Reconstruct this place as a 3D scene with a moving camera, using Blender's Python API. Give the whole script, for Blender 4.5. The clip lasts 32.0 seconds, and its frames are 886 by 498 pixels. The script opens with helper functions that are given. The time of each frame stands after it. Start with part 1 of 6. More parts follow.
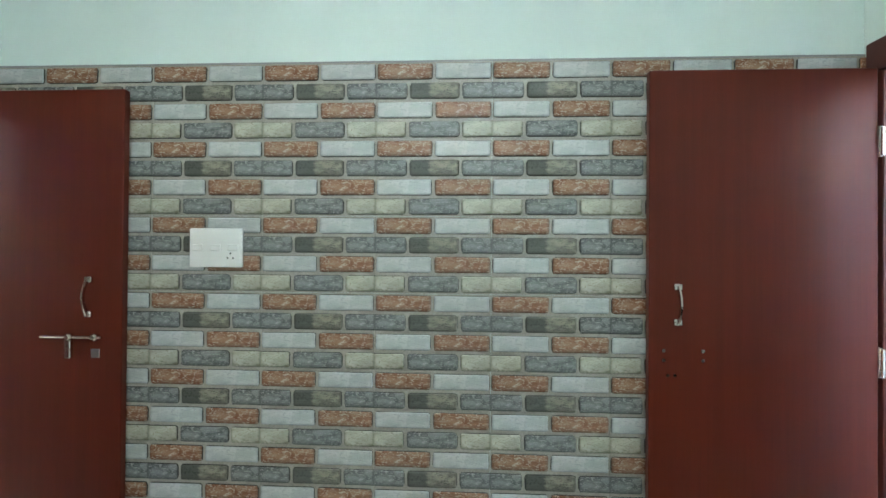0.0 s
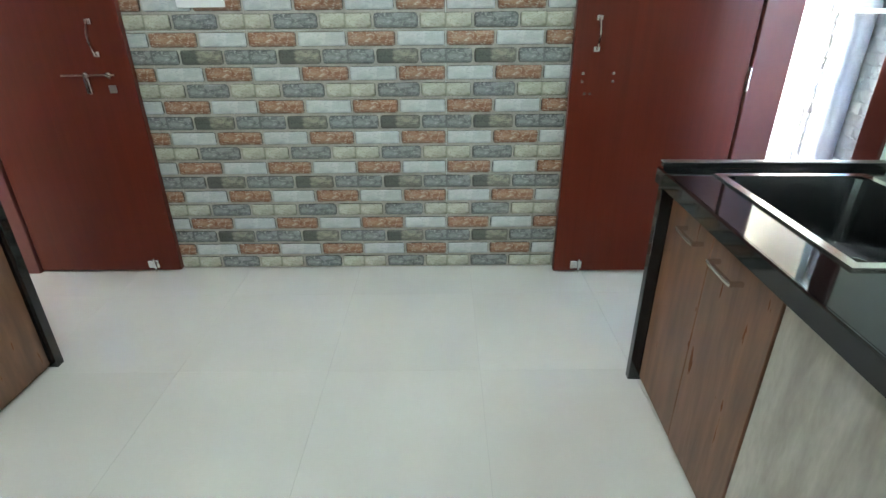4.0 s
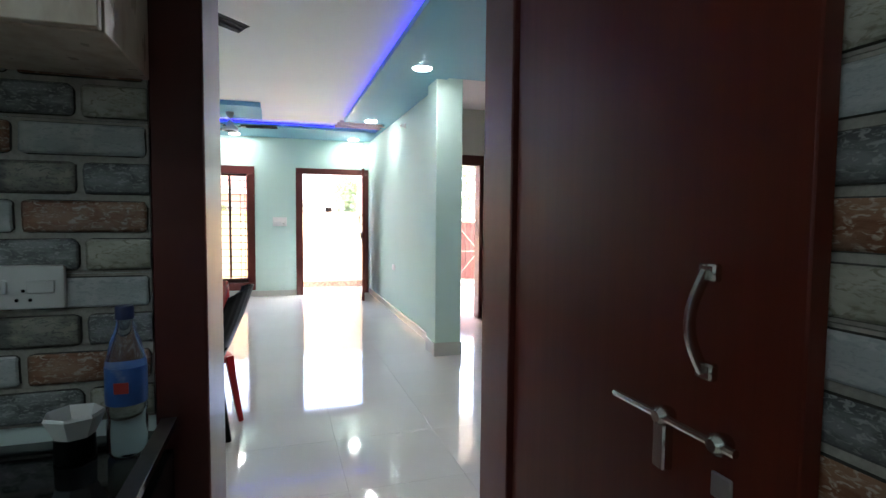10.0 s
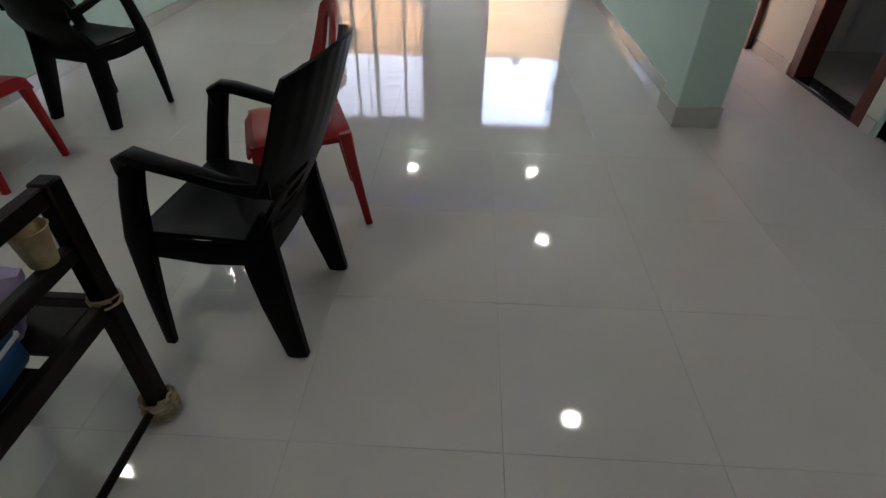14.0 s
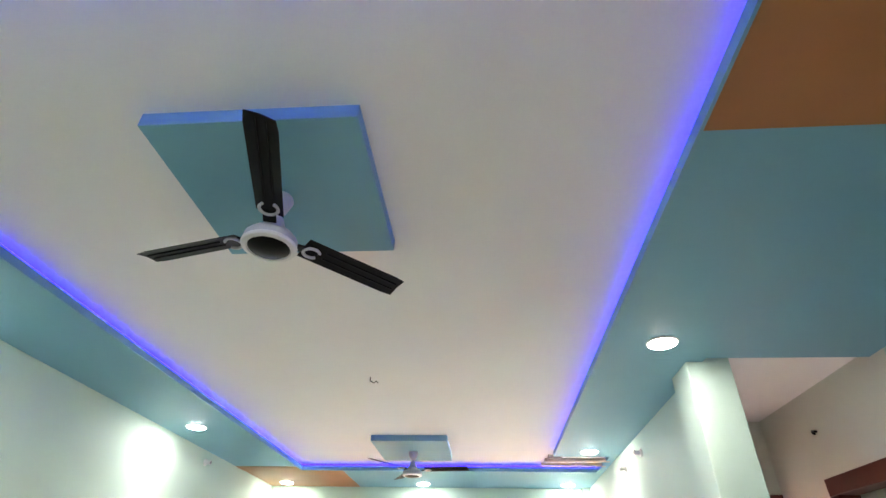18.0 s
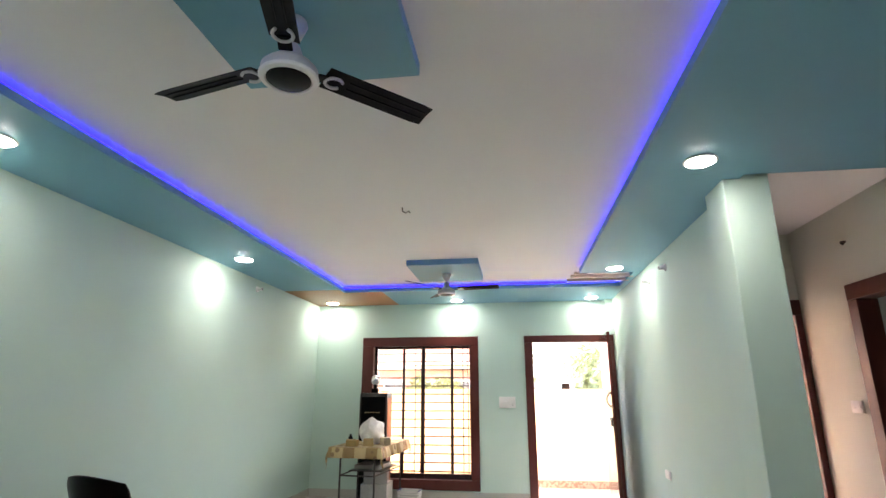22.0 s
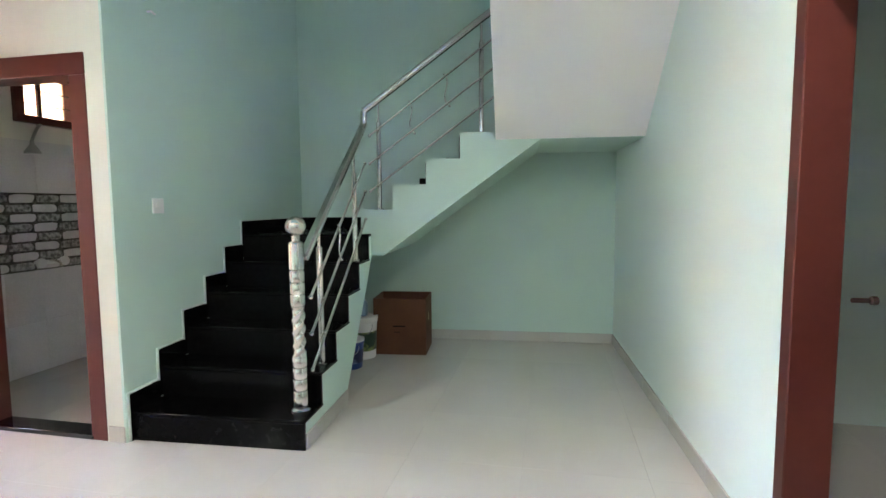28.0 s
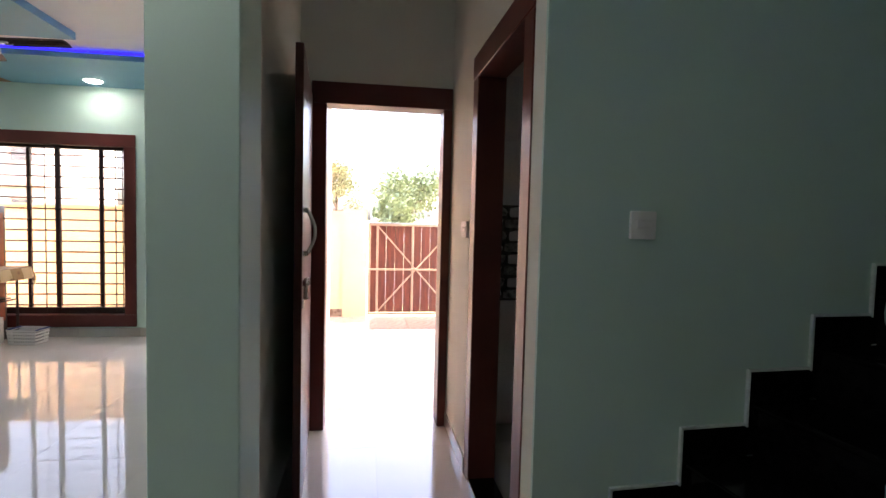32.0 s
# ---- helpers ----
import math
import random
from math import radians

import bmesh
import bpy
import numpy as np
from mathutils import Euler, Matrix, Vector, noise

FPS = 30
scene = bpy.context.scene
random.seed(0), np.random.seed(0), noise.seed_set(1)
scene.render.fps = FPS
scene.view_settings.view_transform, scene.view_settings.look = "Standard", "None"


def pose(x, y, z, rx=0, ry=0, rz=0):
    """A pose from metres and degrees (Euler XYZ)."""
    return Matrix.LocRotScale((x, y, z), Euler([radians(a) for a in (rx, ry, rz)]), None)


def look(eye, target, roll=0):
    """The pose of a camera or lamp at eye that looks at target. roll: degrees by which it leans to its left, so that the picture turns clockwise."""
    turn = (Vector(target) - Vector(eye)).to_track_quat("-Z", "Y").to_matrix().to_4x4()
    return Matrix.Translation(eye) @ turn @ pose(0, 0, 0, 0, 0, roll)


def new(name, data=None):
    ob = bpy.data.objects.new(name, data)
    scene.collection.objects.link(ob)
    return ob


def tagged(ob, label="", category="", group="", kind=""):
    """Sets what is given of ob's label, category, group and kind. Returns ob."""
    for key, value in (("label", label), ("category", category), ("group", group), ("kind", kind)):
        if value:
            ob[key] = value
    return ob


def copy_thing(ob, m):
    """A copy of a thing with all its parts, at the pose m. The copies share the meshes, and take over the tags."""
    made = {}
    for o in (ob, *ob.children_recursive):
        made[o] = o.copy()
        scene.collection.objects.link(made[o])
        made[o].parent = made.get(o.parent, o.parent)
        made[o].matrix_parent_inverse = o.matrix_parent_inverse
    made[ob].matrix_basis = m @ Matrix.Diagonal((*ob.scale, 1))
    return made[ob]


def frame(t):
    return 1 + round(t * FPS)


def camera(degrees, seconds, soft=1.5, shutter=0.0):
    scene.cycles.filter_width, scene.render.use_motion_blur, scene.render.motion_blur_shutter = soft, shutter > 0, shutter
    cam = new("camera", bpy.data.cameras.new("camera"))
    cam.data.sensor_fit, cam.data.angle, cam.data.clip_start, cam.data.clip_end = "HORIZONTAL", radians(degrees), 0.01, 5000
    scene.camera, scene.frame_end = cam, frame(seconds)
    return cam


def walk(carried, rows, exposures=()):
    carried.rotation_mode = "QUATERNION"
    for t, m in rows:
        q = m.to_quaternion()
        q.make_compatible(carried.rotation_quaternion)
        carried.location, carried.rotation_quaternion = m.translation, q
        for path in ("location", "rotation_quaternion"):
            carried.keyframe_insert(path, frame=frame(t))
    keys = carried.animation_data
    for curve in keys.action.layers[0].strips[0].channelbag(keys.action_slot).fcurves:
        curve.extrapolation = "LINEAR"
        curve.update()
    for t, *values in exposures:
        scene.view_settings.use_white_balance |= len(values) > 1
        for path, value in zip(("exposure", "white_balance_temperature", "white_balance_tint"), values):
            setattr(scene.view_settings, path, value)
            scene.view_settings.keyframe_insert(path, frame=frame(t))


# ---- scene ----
cam = camera(81.0, 32.0)
PATH = [
    (0, (-0.075, -0.039, 1.378), (-0.187, 1.957, 1.396), 0.4),
    (1, (-0.033, -0.375, 1.404), (-0.053, 1.624, 1.344), 0.5),
    (2, (-0.045, -0.598, 1.412), (-0.015, 1.4, 1.314), 1.0),
    (2.5, (-0.006, -0.597, 1.332), (-0.008, 1.396, 1.169), 1.1),
    (3, (-0.018, -0.593, 1.324), (-0.015, 1.34, 0.811), 0.8),
    (3.5, (-0.011, -0.582, 1.326), (-0.02, 1.223, 0.465), -0.3),
    (5.5, (-0.029, -0.605, 1.352), (-0.034, 1.28, 0.684), -0.7),
    (6, (-0.04, -0.621, 1.367), (-0.036, 1.365, 1.132), -0.3),
    (6.5, (-0.032, -0.616, 1.36), (-0.034, 1.383, 1.299), -0.1),
    (7, (-0.069, -0.553, 1.35), (-0.078, 1.446, 1.301), 0.2),
    (7.5, (-0.094, -0.32, 1.32), (-0.309, 1.668, 1.269), 0.2),
    (8, (0.012, 0.177, 1.4), (-0.871, 1.968, 1.286), -2.9),
    (8.5, (-0.115, 0.485, 1.366), (-1.272, 2.112, 1.238), -3.5),
    (9, (-0.422, 0.942, 1.37), (-1.887, 2.299, 1.255), -2.4),
    (9.5, (-0.67, 1.221, 1.366), (-2.473, 2.08, 1.258), -1.0),
    (10, (-1.028, 1.372, 1.338), (-2.93, 1.977, 1.217), 0.5),
    (10.5, (-1.438, 1.48, 1.363), (-3.398, 1.862, 1.238), 0.5),
    (11, (-1.829, 1.57, 1.38), (-3.823, 1.706, 1.319), 0.3),
    (12, (-2.389, 1.547, 1.372), (-4.388, 1.592, 1.327), 1.9),
    (12.5, (-2.553, 1.578, 1.357), (-4.551, 1.563, 1.278), 1.2),
    (13, (-2.658, 1.579, 1.365), (-4.596, 1.504, 0.876), 0.9),
    (13.5, (-2.698, 1.559, 1.339), (-4.455, 1.483, 0.386), 0.9),
    (15.5, (-2.703, 1.534, 1.33), (-4.109, 1.476, -0.091), 1.2),
    (16, (-2.694, 1.532, 1.379), (-4.514, 1.431, 0.556), 0.9),
    (16.5, (-2.67, 1.527, 1.389), (-4.637, 1.406, 1.051), 1.0),
    (17, (-2.653, 1.534, 1.375), (-4.638, 1.396, 1.586), 1.3),
    (17.5, (-2.617, 1.531, 1.391), (-4.476, 1.395, 2.116), 1.0),
    (18, (-2.599, 1.547, 1.376), (-4.248, 1.403, 2.498), 1.5),
    (18.5, (-2.566, 1.558, 1.348), (-3.95, 1.412, 2.785), 2.0),
    (19, (-2.537, 1.559, 1.321), (-3.712, 1.408, 2.932), 1.9),
    (19.5, (-2.525, 1.549, 1.295), (-3.507, 1.396, 3.03), 2.6),
    (20, (-2.545, 1.544, 1.288), (-3.413, 1.395, 3.083), 3.1),
    (20.5, (-2.584, 1.535, 1.339), (-3.735, 1.349, 2.964), 2.8),
    (21, (-2.611, 1.535, 1.398), (-4.125, 1.297, 2.682), 2.8),
    (21.5, (-2.613, 1.513, 1.396), (-4.4, 1.268, 2.259), 1.1),
    (22, (-2.63, 1.51, 1.396), (-4.542, 1.254, 1.924), 0.0),
    (22.5, (-2.632, 1.517, 1.384), (-4.599, 1.25, 1.632), -0.1),
    (23, (-2.64, 1.518, 1.372), (-4.619, 1.248, 1.491), 0.2),
    (23.5, (-2.664, 1.509, 1.385), (-4.656, 1.343, 1.466), 0.1),
    (24, (-2.693, 1.497, 1.376), (-4.664, 1.826, 1.447), 0.3),
    (24.5, (-2.732, 1.497, 1.407), (-4.527, 2.378, 1.443), 0.8),
    (25, (-2.886, 1.598, 1.37), (-4.407, 2.896, 1.404), 1.2),
    (25.5, (-3.082, 1.656, 1.339), (-4.257, 3.274, 1.367), -0.5),
    (26, (-3.228, 1.617, 1.325), (-3.961, 3.478, 1.318), -0.8),
    (26.5, (-3.323, 1.524, 1.34), (-3.844, 3.455, 1.293), -1.7),
    (28.5, (-3.376, 1.627, 1.326), (-3.779, 3.577, 1.14), -0.3),
    (29, (-3.329, 1.941, 1.349), (-4.0, 3.82, 1.22), -1.5),
    (29.5, (-3.374, 2.272, 1.321), (-4.344, 4.017, 1.206), -1.9),
    (30, (-3.466, 2.615, 1.346), (-4.783, 4.115, 1.22), 0.2),
    (30.5, (-3.53, 2.913, 1.327), (-5.264, 3.904, 1.218), -0.1),
    (31, (-3.618, 3.162, 1.354), (-5.507, 3.811, 1.25), 0.0),
    (31.5, (-3.86, 3.307, 1.333), (-5.8, 3.784, 1.235), 0.7),
    (32, (-4.16, 3.418, 1.33), (-6.134, 3.72, 1.22), 1.4),
]
EXPOSURES = [(0, 8.25, 6350, 9), (2.3, 8.35, 6350, 9), (3, 8.5, 6350, 10), (5.6, 8.45, 6350, 9), (6.8, 8.2, 6400, 9), (8, 8.2, 6350, 10), (9, 7.4, 6250, 11),
             (9.6, 6.15, 6050, 11), (10, 6.15, 6000, 11), (11, 5.95, 6100, 12), (12, 5.5, 6550, 14), (13, 5.2, 6700, 14), (13.6, 5.1, 6650, 13), (14.5, 5.1, 6600, 12), (15.5, 4.95, 6600, 12),
             (16, 5.0, 6700, 13), (17, 5.6, 6750, 14), (18, 6.45, 6900, 14), (19, 6.75, 6900, 13), (20, 7.05, 6750, 3), (21, 6.9, 6950, 11), (22, 5.95, 6850, 15), (23, 5.4, 6700, 15), (24.5, 5.3, 6650, 15),
             (25.2, 5.85, 6400, 15), (26, 7.4, 6600, 12), (29.3, 7.5, 6600, 11), (30.2, 6.4, 6650, 15), (31, 5.2, 6650, 13), (32, 5.15, 6650, 14)]
walk(cam, [(t, look(eye, target, roll)) for t, eye, target, roll in PATH],
     EXPOSURES)

# ---- world, sun, exposure ----
world = bpy.data.worlds.new("sky")
scene.world = world
world.use_nodes = True
wn = world.node_tree.nodes
sky = wn.new("ShaderNodeTexSky")
sky.sky_type = "NISHITA"
sky.sun_disc = False
sky.sun_elevation, sky.sun_rotation = radians(60), radians(0)
sky.dust_density, sky.air_density = 6.0, 0.6
world.node_tree.links.new(sky.outputs[0], wn["Background"].inputs[0])
wn["Background"].inputs[1].default_value = 0.10
sun = new("sun", bpy.data.lights.new("sun", "SUN"))
sun.data.energy, sun.data.angle, sun.data.color = 0.55, radians(12), (1.0, 0.95, 0.88)
sun.matrix_world = look((0, 0, 20), (0.005, -0.5, 20 - 0.866))

# ---- materials ----


def node_mat(name):
    m = bpy.data.materials.new(name)
    m.use_nodes = True
    return m, m.node_tree.nodes, m.node_tree.links, m.node_tree.nodes["Principled BSDF"]


def paint(name, a, b=None, scale=2.0, rough=0.6, metal=0.0, bump=0.0, bscale=80.0, rnd=0.0, stretch=(1, 1, 1), fine=0.06, coat=0.0, spec=0.5, lo=0.35, hi=0.65, rvar=0.08):
    """Two-scale procedural surface: large patches from a to b, fine grain in value, roughness and relief."""
    m, n, l, p = node_mat(name)
    b = b or tuple(c * 0.86 for c in a)
    tc = n.new("ShaderNodeTexCoord")
    mp = n.new("ShaderNodeMapping")
    mp.inputs["Scale"].default_value = stretch
    l.new(tc.outputs["Object"], mp.inputs[0])
    if rnd:
        info = n.new("ShaderNodeObjectInfo")
        off = n.new("ShaderNodeVectorMath")
        off.operation = "SCALE"
        off.inputs[0].default_value = (23.0, 41.0, 17.0)
        l.new(info.outputs["Random"], off.inputs["Scale"])
        l.new(off.outputs[0], mp.inputs["Location"])
    big = n.new("ShaderNodeTexNoise")
    big.inputs["Scale"].default_value, big.inputs["Detail"].default_value = scale, 5
    l.new(mp.outputs[0], big.inputs[0])
    ramp = n.new("ShaderNodeValToRGB")
    ramp.color_ramp.elements[0].position, ramp.color_ramp.elements[1].position = lo, hi
    ramp.color_ramp.elements[0].color, ramp.color_ramp.elements[1].color = (*a, 1), (*b, 1)
    l.new(big.outputs[0], ramp.inputs[0])
    grain = n.new("ShaderNodeTexNoise")
    grain.inputs["Scale"].default_value, grain.inputs["Detail"].default_value = bscale, 3
    l.new(mp.outputs[0], grain.inputs[0])
    hsv = n.new("ShaderNodeHueSaturation")
    l.new(ramp.outputs[0], hsv.inputs["Color"])
    val = n.new("ShaderNodeMapRange")
    val.inputs[3].default_value, val.inputs[4].default_value = 1 - 2 * fine, 1 + 2 * fine
    l.new(grain.outputs[0], val.inputs[0])
    out = val.outputs[0]
    if rnd:
        r = n.new("ShaderNodeMapRange")
        r.inputs[3].default_value, r.inputs[4].default_value = 1 - rnd, 1 + rnd
        l.new(info.outputs["Random"], r.inputs[0])
        mul = n.new("ShaderNodeMath")
        mul.operation = "MULTIPLY"
        l.new(out, mul.inputs[0]), l.new(r.outputs[0], mul.inputs[1])
        out = mul.outputs[0]
    l.new(out, hsv.inputs["Value"])
    l.new(hsv.outputs[0], p.inputs["Base Color"])
    rr = n.new("ShaderNodeMapRange")
    rr.inputs[3].default_value, rr.inputs[4].default_value = max(0.0, rough - rvar), min(1.0, rough + rvar)
    l.new(big.outputs[0], rr.inputs[0])
    l.new(rr.outputs[0], p.inputs["Roughness"])
    p.inputs["Metallic"].default_value = metal
    p.inputs["Specular IOR Level"].default_value = spec
    p.inputs["Coat Weight"].default_value = coat
    if bump:
        bp = n.new("ShaderNodeBump")
        bp.inputs["Strength"].default_value, bp.inputs["Distance"].default_value = bump, 0.004
        l.new(grain.outputs[0], bp.inputs["Height"])
        l.new(bp.outputs[0], p.inputs["Normal"])
    return m


def glow(name, col, strength):
    m, n, l, p = node_mat(name)
    p.inputs["Base Color"].default_value = (*col, 1)
    p.inputs["Emission Color"].default_value = (*col, 1)
    p.inputs["Emission Strength"].default_value = strength
    return m


def glass(name, tint=(0.95, 0.98, 0.97), rough=0.0):
    m, n, l, p = node_mat(name)
    p.inputs["Base Color"].default_value = (*tint, 1)
    p.inputs["Transmission Weight"].default_value = 1
    p.inputs["Roughness"].default_value = rough
    p.inputs["IOR"].default_value = 1.45
    return m


MINT = paint("mint_paint", (0.54, 0.70, 0.625), (0.515, 0.675, 0.60), 0.9, 0.62, spec=0.18, bump=0.08, bscale=140, fine=0.012)
PALE = paint("pale_mint_paint", (0.74, 0.85, 0.81), (0.715, 0.825, 0.785), 0.9, 0.62, spec=0.18, bump=0.08, bscale=140, fine=0.012)
CREAM = paint("cream_paint", (0.69, 0.71, 0.63), (0.655, 0.675, 0.595), 1.1, 0.62, spec=0.2, bump=0.08, bscale=140, fine=0.012)
CEIL_W = paint("white_ceiling_paint", (0.87, 0.85, 0.83), (0.84, 0.82, 0.80), 0.8, 0.8, spec=0.2, bump=0.05, bscale=160, fine=0.01)
CEIL_B = paint("teal_ceiling_paint", (0.16, 0.385, 0.50), (0.15, 0.37, 0.48), 1.0, 0.5, bump=0.05, bscale=160, fine=0.012)
CEIL_L = paint("light_blue_paint", (0.17, 0.38, 0.55), (0.16, 0.36, 0.52), 1.0, 0.5, fine=0.01)
CEIL_O = paint("orange_ceiling_paint", (0.41, 0.175, 0.062), (0.375, 0.158, 0.055), 1.4, 0.5, bump=0.05, bscale=160, fine=0.015)
WOOD = paint("maroon_wood_laminate", (0.100, 0.0152, 0.0068), (0.084, 0.0128, 0.0058), 1.3, 0.38, bscale=9, stretch=(26, 26, 0.5), fine=0.06, lo=0.25, hi=0.75, spec=0.22)
FRAME = paint("maroon_frame_paint", (0.105, 0.025, 0.019), (0.082, 0.018, 0.014), 3.0, 0.36, bump=0.06, bscale=30, fine=0.05, spec=0.35)
FLOOR = paint("vitrified_floor_tile", (0.59, 0.563, 0.525), (0.555, 0.528, 0.49), 1.6, 0.06, rnd=0.012, fine=0.012, bscale=220, rvar=0.03)
GROUT = paint("grout", (0.53, 0.51, 0.475), (0.48, 0.46, 0.43), 9, 0.8, bump=0.2, bscale=200)
SKIRT = paint("beige_skirting_tile", (0.53, 0.525, 0.485), (0.49, 0.485, 0.445), 3, 0.14, fine=0.02)
GRANITE = paint("black_granite", (0.004, 0.004, 0.0045), (0.008, 0.008, 0.0085), 40, 0.06, spec=0.5, fine=0.25, bscale=300, rvar=0.02)
STEPSTONE = paint("black_granite_honed", (0.003, 0.003, 0.0032), (0.005, 0.005, 0.0053), 30, 0.12, spec=0.09, fine=0.3, bscale=260, rvar=0.06)
# highlight along the polished skirting edges, put in as a pale base colour
EDGEST = paint("granite_edge_highlight", (0.60, 0.68, 0.65), (0.52, 0.60, 0.57), 30, 0.6, fine=0.1, bscale=120)
SINKSTEEL = paint("sink_steel", (0.24, 0.24, 0.245), (0.17, 0.17, 0.175), 7, 0.22, metal=1.0, fine=0.06)
STEEL = paint("stainless_steel", (0.68, 0.65, 0.61), (0.61, 0.58, 0.545), 6, 0.2, metal=1.0, fine=0.03)
DULLSTEEL = paint("brushed_steel", (0.42, 0.42, 0.42), (0.36, 0.36, 0.36), 9, 0.33, metal=1.0, fine=0.05)
WHITEPL = paint("white_plastic", (0.78, 0.78, 0.76), (0.74, 0.74, 0.72), 5, 0.3, fine=0.01)
GREYPL = paint("grey_plastic", (0.30, 0.30, 0.30), (0.26, 0.26, 0.26), 5, 0.4, fine=0.02)
BLACKPL = paint("black_moulded_plastic", (0.0022, 0.0024, 0.0026), (0.0034, 0.0036, 0.0038), 7, 0.36, bump=0.1, bscale=260, fine=0.1, spec=0.07)
REDPL = paint("red_moulded_plastic", (0.33, 0.008, 0.012), (0.27, 0.007, 0.010), 5, 0.32, fine=0.04, spec=0.3)
DARKW = paint("dark_brown_wood", (0.009, 0.004, 0.003), (0.005, 0.0025, 0.002), 3, 0.45, bump=0.15, bscale=12, stretch=(8, 8, 1), fine=0.12, spec=0.15)
CABW = paint("brown_wood_laminate", (0.19, 0.085, 0.042), (0.095, 0.043, 0.023), 3.4, 0.3, bump=0.1, bscale=7, stretch=(7, 7, 1.1), fine=0.14, lo=0.3, hi=0.7)
CABG = paint("grey_stone_laminate", (0.42, 0.39, 0.34), (0.30, 0.27, 0.23), 7, 0.4, fine=0.1, bscale=40, stretch=(2, 2, 0.6))
MARBLE = paint("cream_marble_laminate", (0.70, 0.60, 0.49), (0.52, 0.38, 0.27), 9, 0.3, stretch=(2.2, 2.2, 0.8), fine=0.06, bscale=30, lo=0.45, hi=0.72)
YELLOW = paint("yellow_exterior_paint", (0.79, 0.62, 0.39), (0.75, 0.585, 0.36), 1.4, 0.7, bump=0.15, bscale=90, fine=0.02)
PINKISH = paint("peach_exterior_paint", (0.78, 0.58, 0.44), (0.74, 0.54, 0.40), 1.4, 0.7, bump=0.15, bscale=90, fine=0.02)
CARD = paint("brown_cardboard", (0.125, 0.048, 0.02), (0.095, 0.036, 0.015), 4, 0.8, bump=0.15, bscale=60, fine=0.05)
CARDIN = paint("brown_cardboard_inside", (0.20, 0.10, 0.05), (0.16, 0.08, 0.04), 4, 0.85, fine=0.05)
LAMP = glow("lamp_diffuser", (1.0, 0.97, 0.90), 2.5)
KLAMP = glow("kitchen_lamp_diffuser", (0.88, 1.0, 1.0), 0.8)
LED = glow("blue_led_strip", (0.014, 0.009, 1.0), 0.115)

# ---- mesh helpers ----


def bm_box(bm, x0, x1, y0, y1, z0, z1):
    v = [bm.verts.new((x, y, z)) for z in (z0, z1) for y in (y0, y1) for x in (x0, x1)]
    for f in ((0, 2, 3, 1), (4, 5, 7, 6), (0, 1, 5, 4), (2, 6, 7, 3), (0, 4, 6, 2), (1, 3, 7, 5)):
        bm.faces.new([v[i] for i in f])
    return bm


def boxes(*bs, bev=0.0, seg=1):
    bm = bmesh.new()
    for b in bs:
        bm_box(bm, *b)
    if bev:
        bmesh.ops.bevel(bm, geom=list(bm.edges), offset=bev, segments=seg, affect="EDGES", profile=0.5)
    return bm


def ring(bm, c, u, v, r, n, ru=None):
    return [bm.verts.new(Vector(c) + math.cos(2 * math.pi * i / n) * (ru or r) * u + math.sin(2 * math.pi * i / n) * r * v) for i in range(n)]


def bridge(bm, a, b):
    n = len(a)
    for i in range(n):
        bm.faces.new((a[i], a[(i + 1) % n], b[(i + 1) % n], b[i]))


def sweep(bm, pts, r, n=10, caps=True):
    """A round bar along pts; r one radius or one for each point."""
    pts = [Vector(p) for p in pts]
    rs = r if isinstance(r, (list, tuple)) else [r] * len(pts)
    last = None
    for i, p in enumerate(pts):
        d = (pts[min(i + 1, len(pts) - 1)] - pts[max(i - 1, 0)]).normalized()
        u = d.cross(Vector((0, 0, 1)))
        if u.length < 0.05:
            u = d.cross(Vector((1, 0, 0)))
        u.normalize()
        cur = ring(bm, p, u, d.cross(u), rs[i], n)
        if last:
            bridge(bm, last, cur)
        elif caps:
            bm.faces.new(cur[::-1])
        last = cur
    if caps:
        bm.faces.new(last)
    return bm


def sweep_rect(bm, pts, w, h, side=(0, 0, 1), soft=0.25):
    """A bar of rounded rectangular section along pts; w across side, h along it (numbers or one for each point)."""
    pts = [Vector(p) for p in pts]
    side = Vector(side)
    last = None
    for i, p in enumerate(pts):
        ww = w[i] if isinstance(w, (list, tuple)) else w
        hh = h[i] if isinstance(h, (list, tuple)) else h
        d = (pts[min(i + 1, len(pts) - 1)] - pts[max(i - 1, 0)]).normalized()
        a = d.cross(side).normalized()
        b = a.cross(d)
        k = 1 - soft
        cur = [bm.verts.new(p + a * ww / 2 * s + b * hh / 2 * t) for s, t in ((1, -k), (1, k), (k, 1), (-k, 1), (-1, k), (-1, -k), (-k, -1), (k, -1))]
        if last:
            bridge(bm, last, cur)
        else:
            bm.faces.new(cur[::-1])
        last = cur
    bm.faces.new(last)
    return bm


def lathe(bm, prof, n=20, at=(0, 0, 0), axis="z"):
    """Turned shape: prof of (radius, height)."""
    u, v, w = {"z": ((1, 0, 0), (0, 1, 0), (0, 0, 1)), "x": ((0, 1, 0), (0, 0, 1), (1, 0, 0)), "y": ((0, 0, 1), (1, 0, 0), (0, 1, 0))}[axis]
    u, v, w = Vector(u), Vector(v), Vector(w)
    last = None
    for r, h in prof:
        cur = ring(bm, Vector(at) + w * h, u, v, max(r, 0.0004), n)
        if last:
            bridge(bm, last, cur)
        else:
            bm.faces.new(cur[::-1])
        last = cur
    bm.faces.new(last)
    return bm


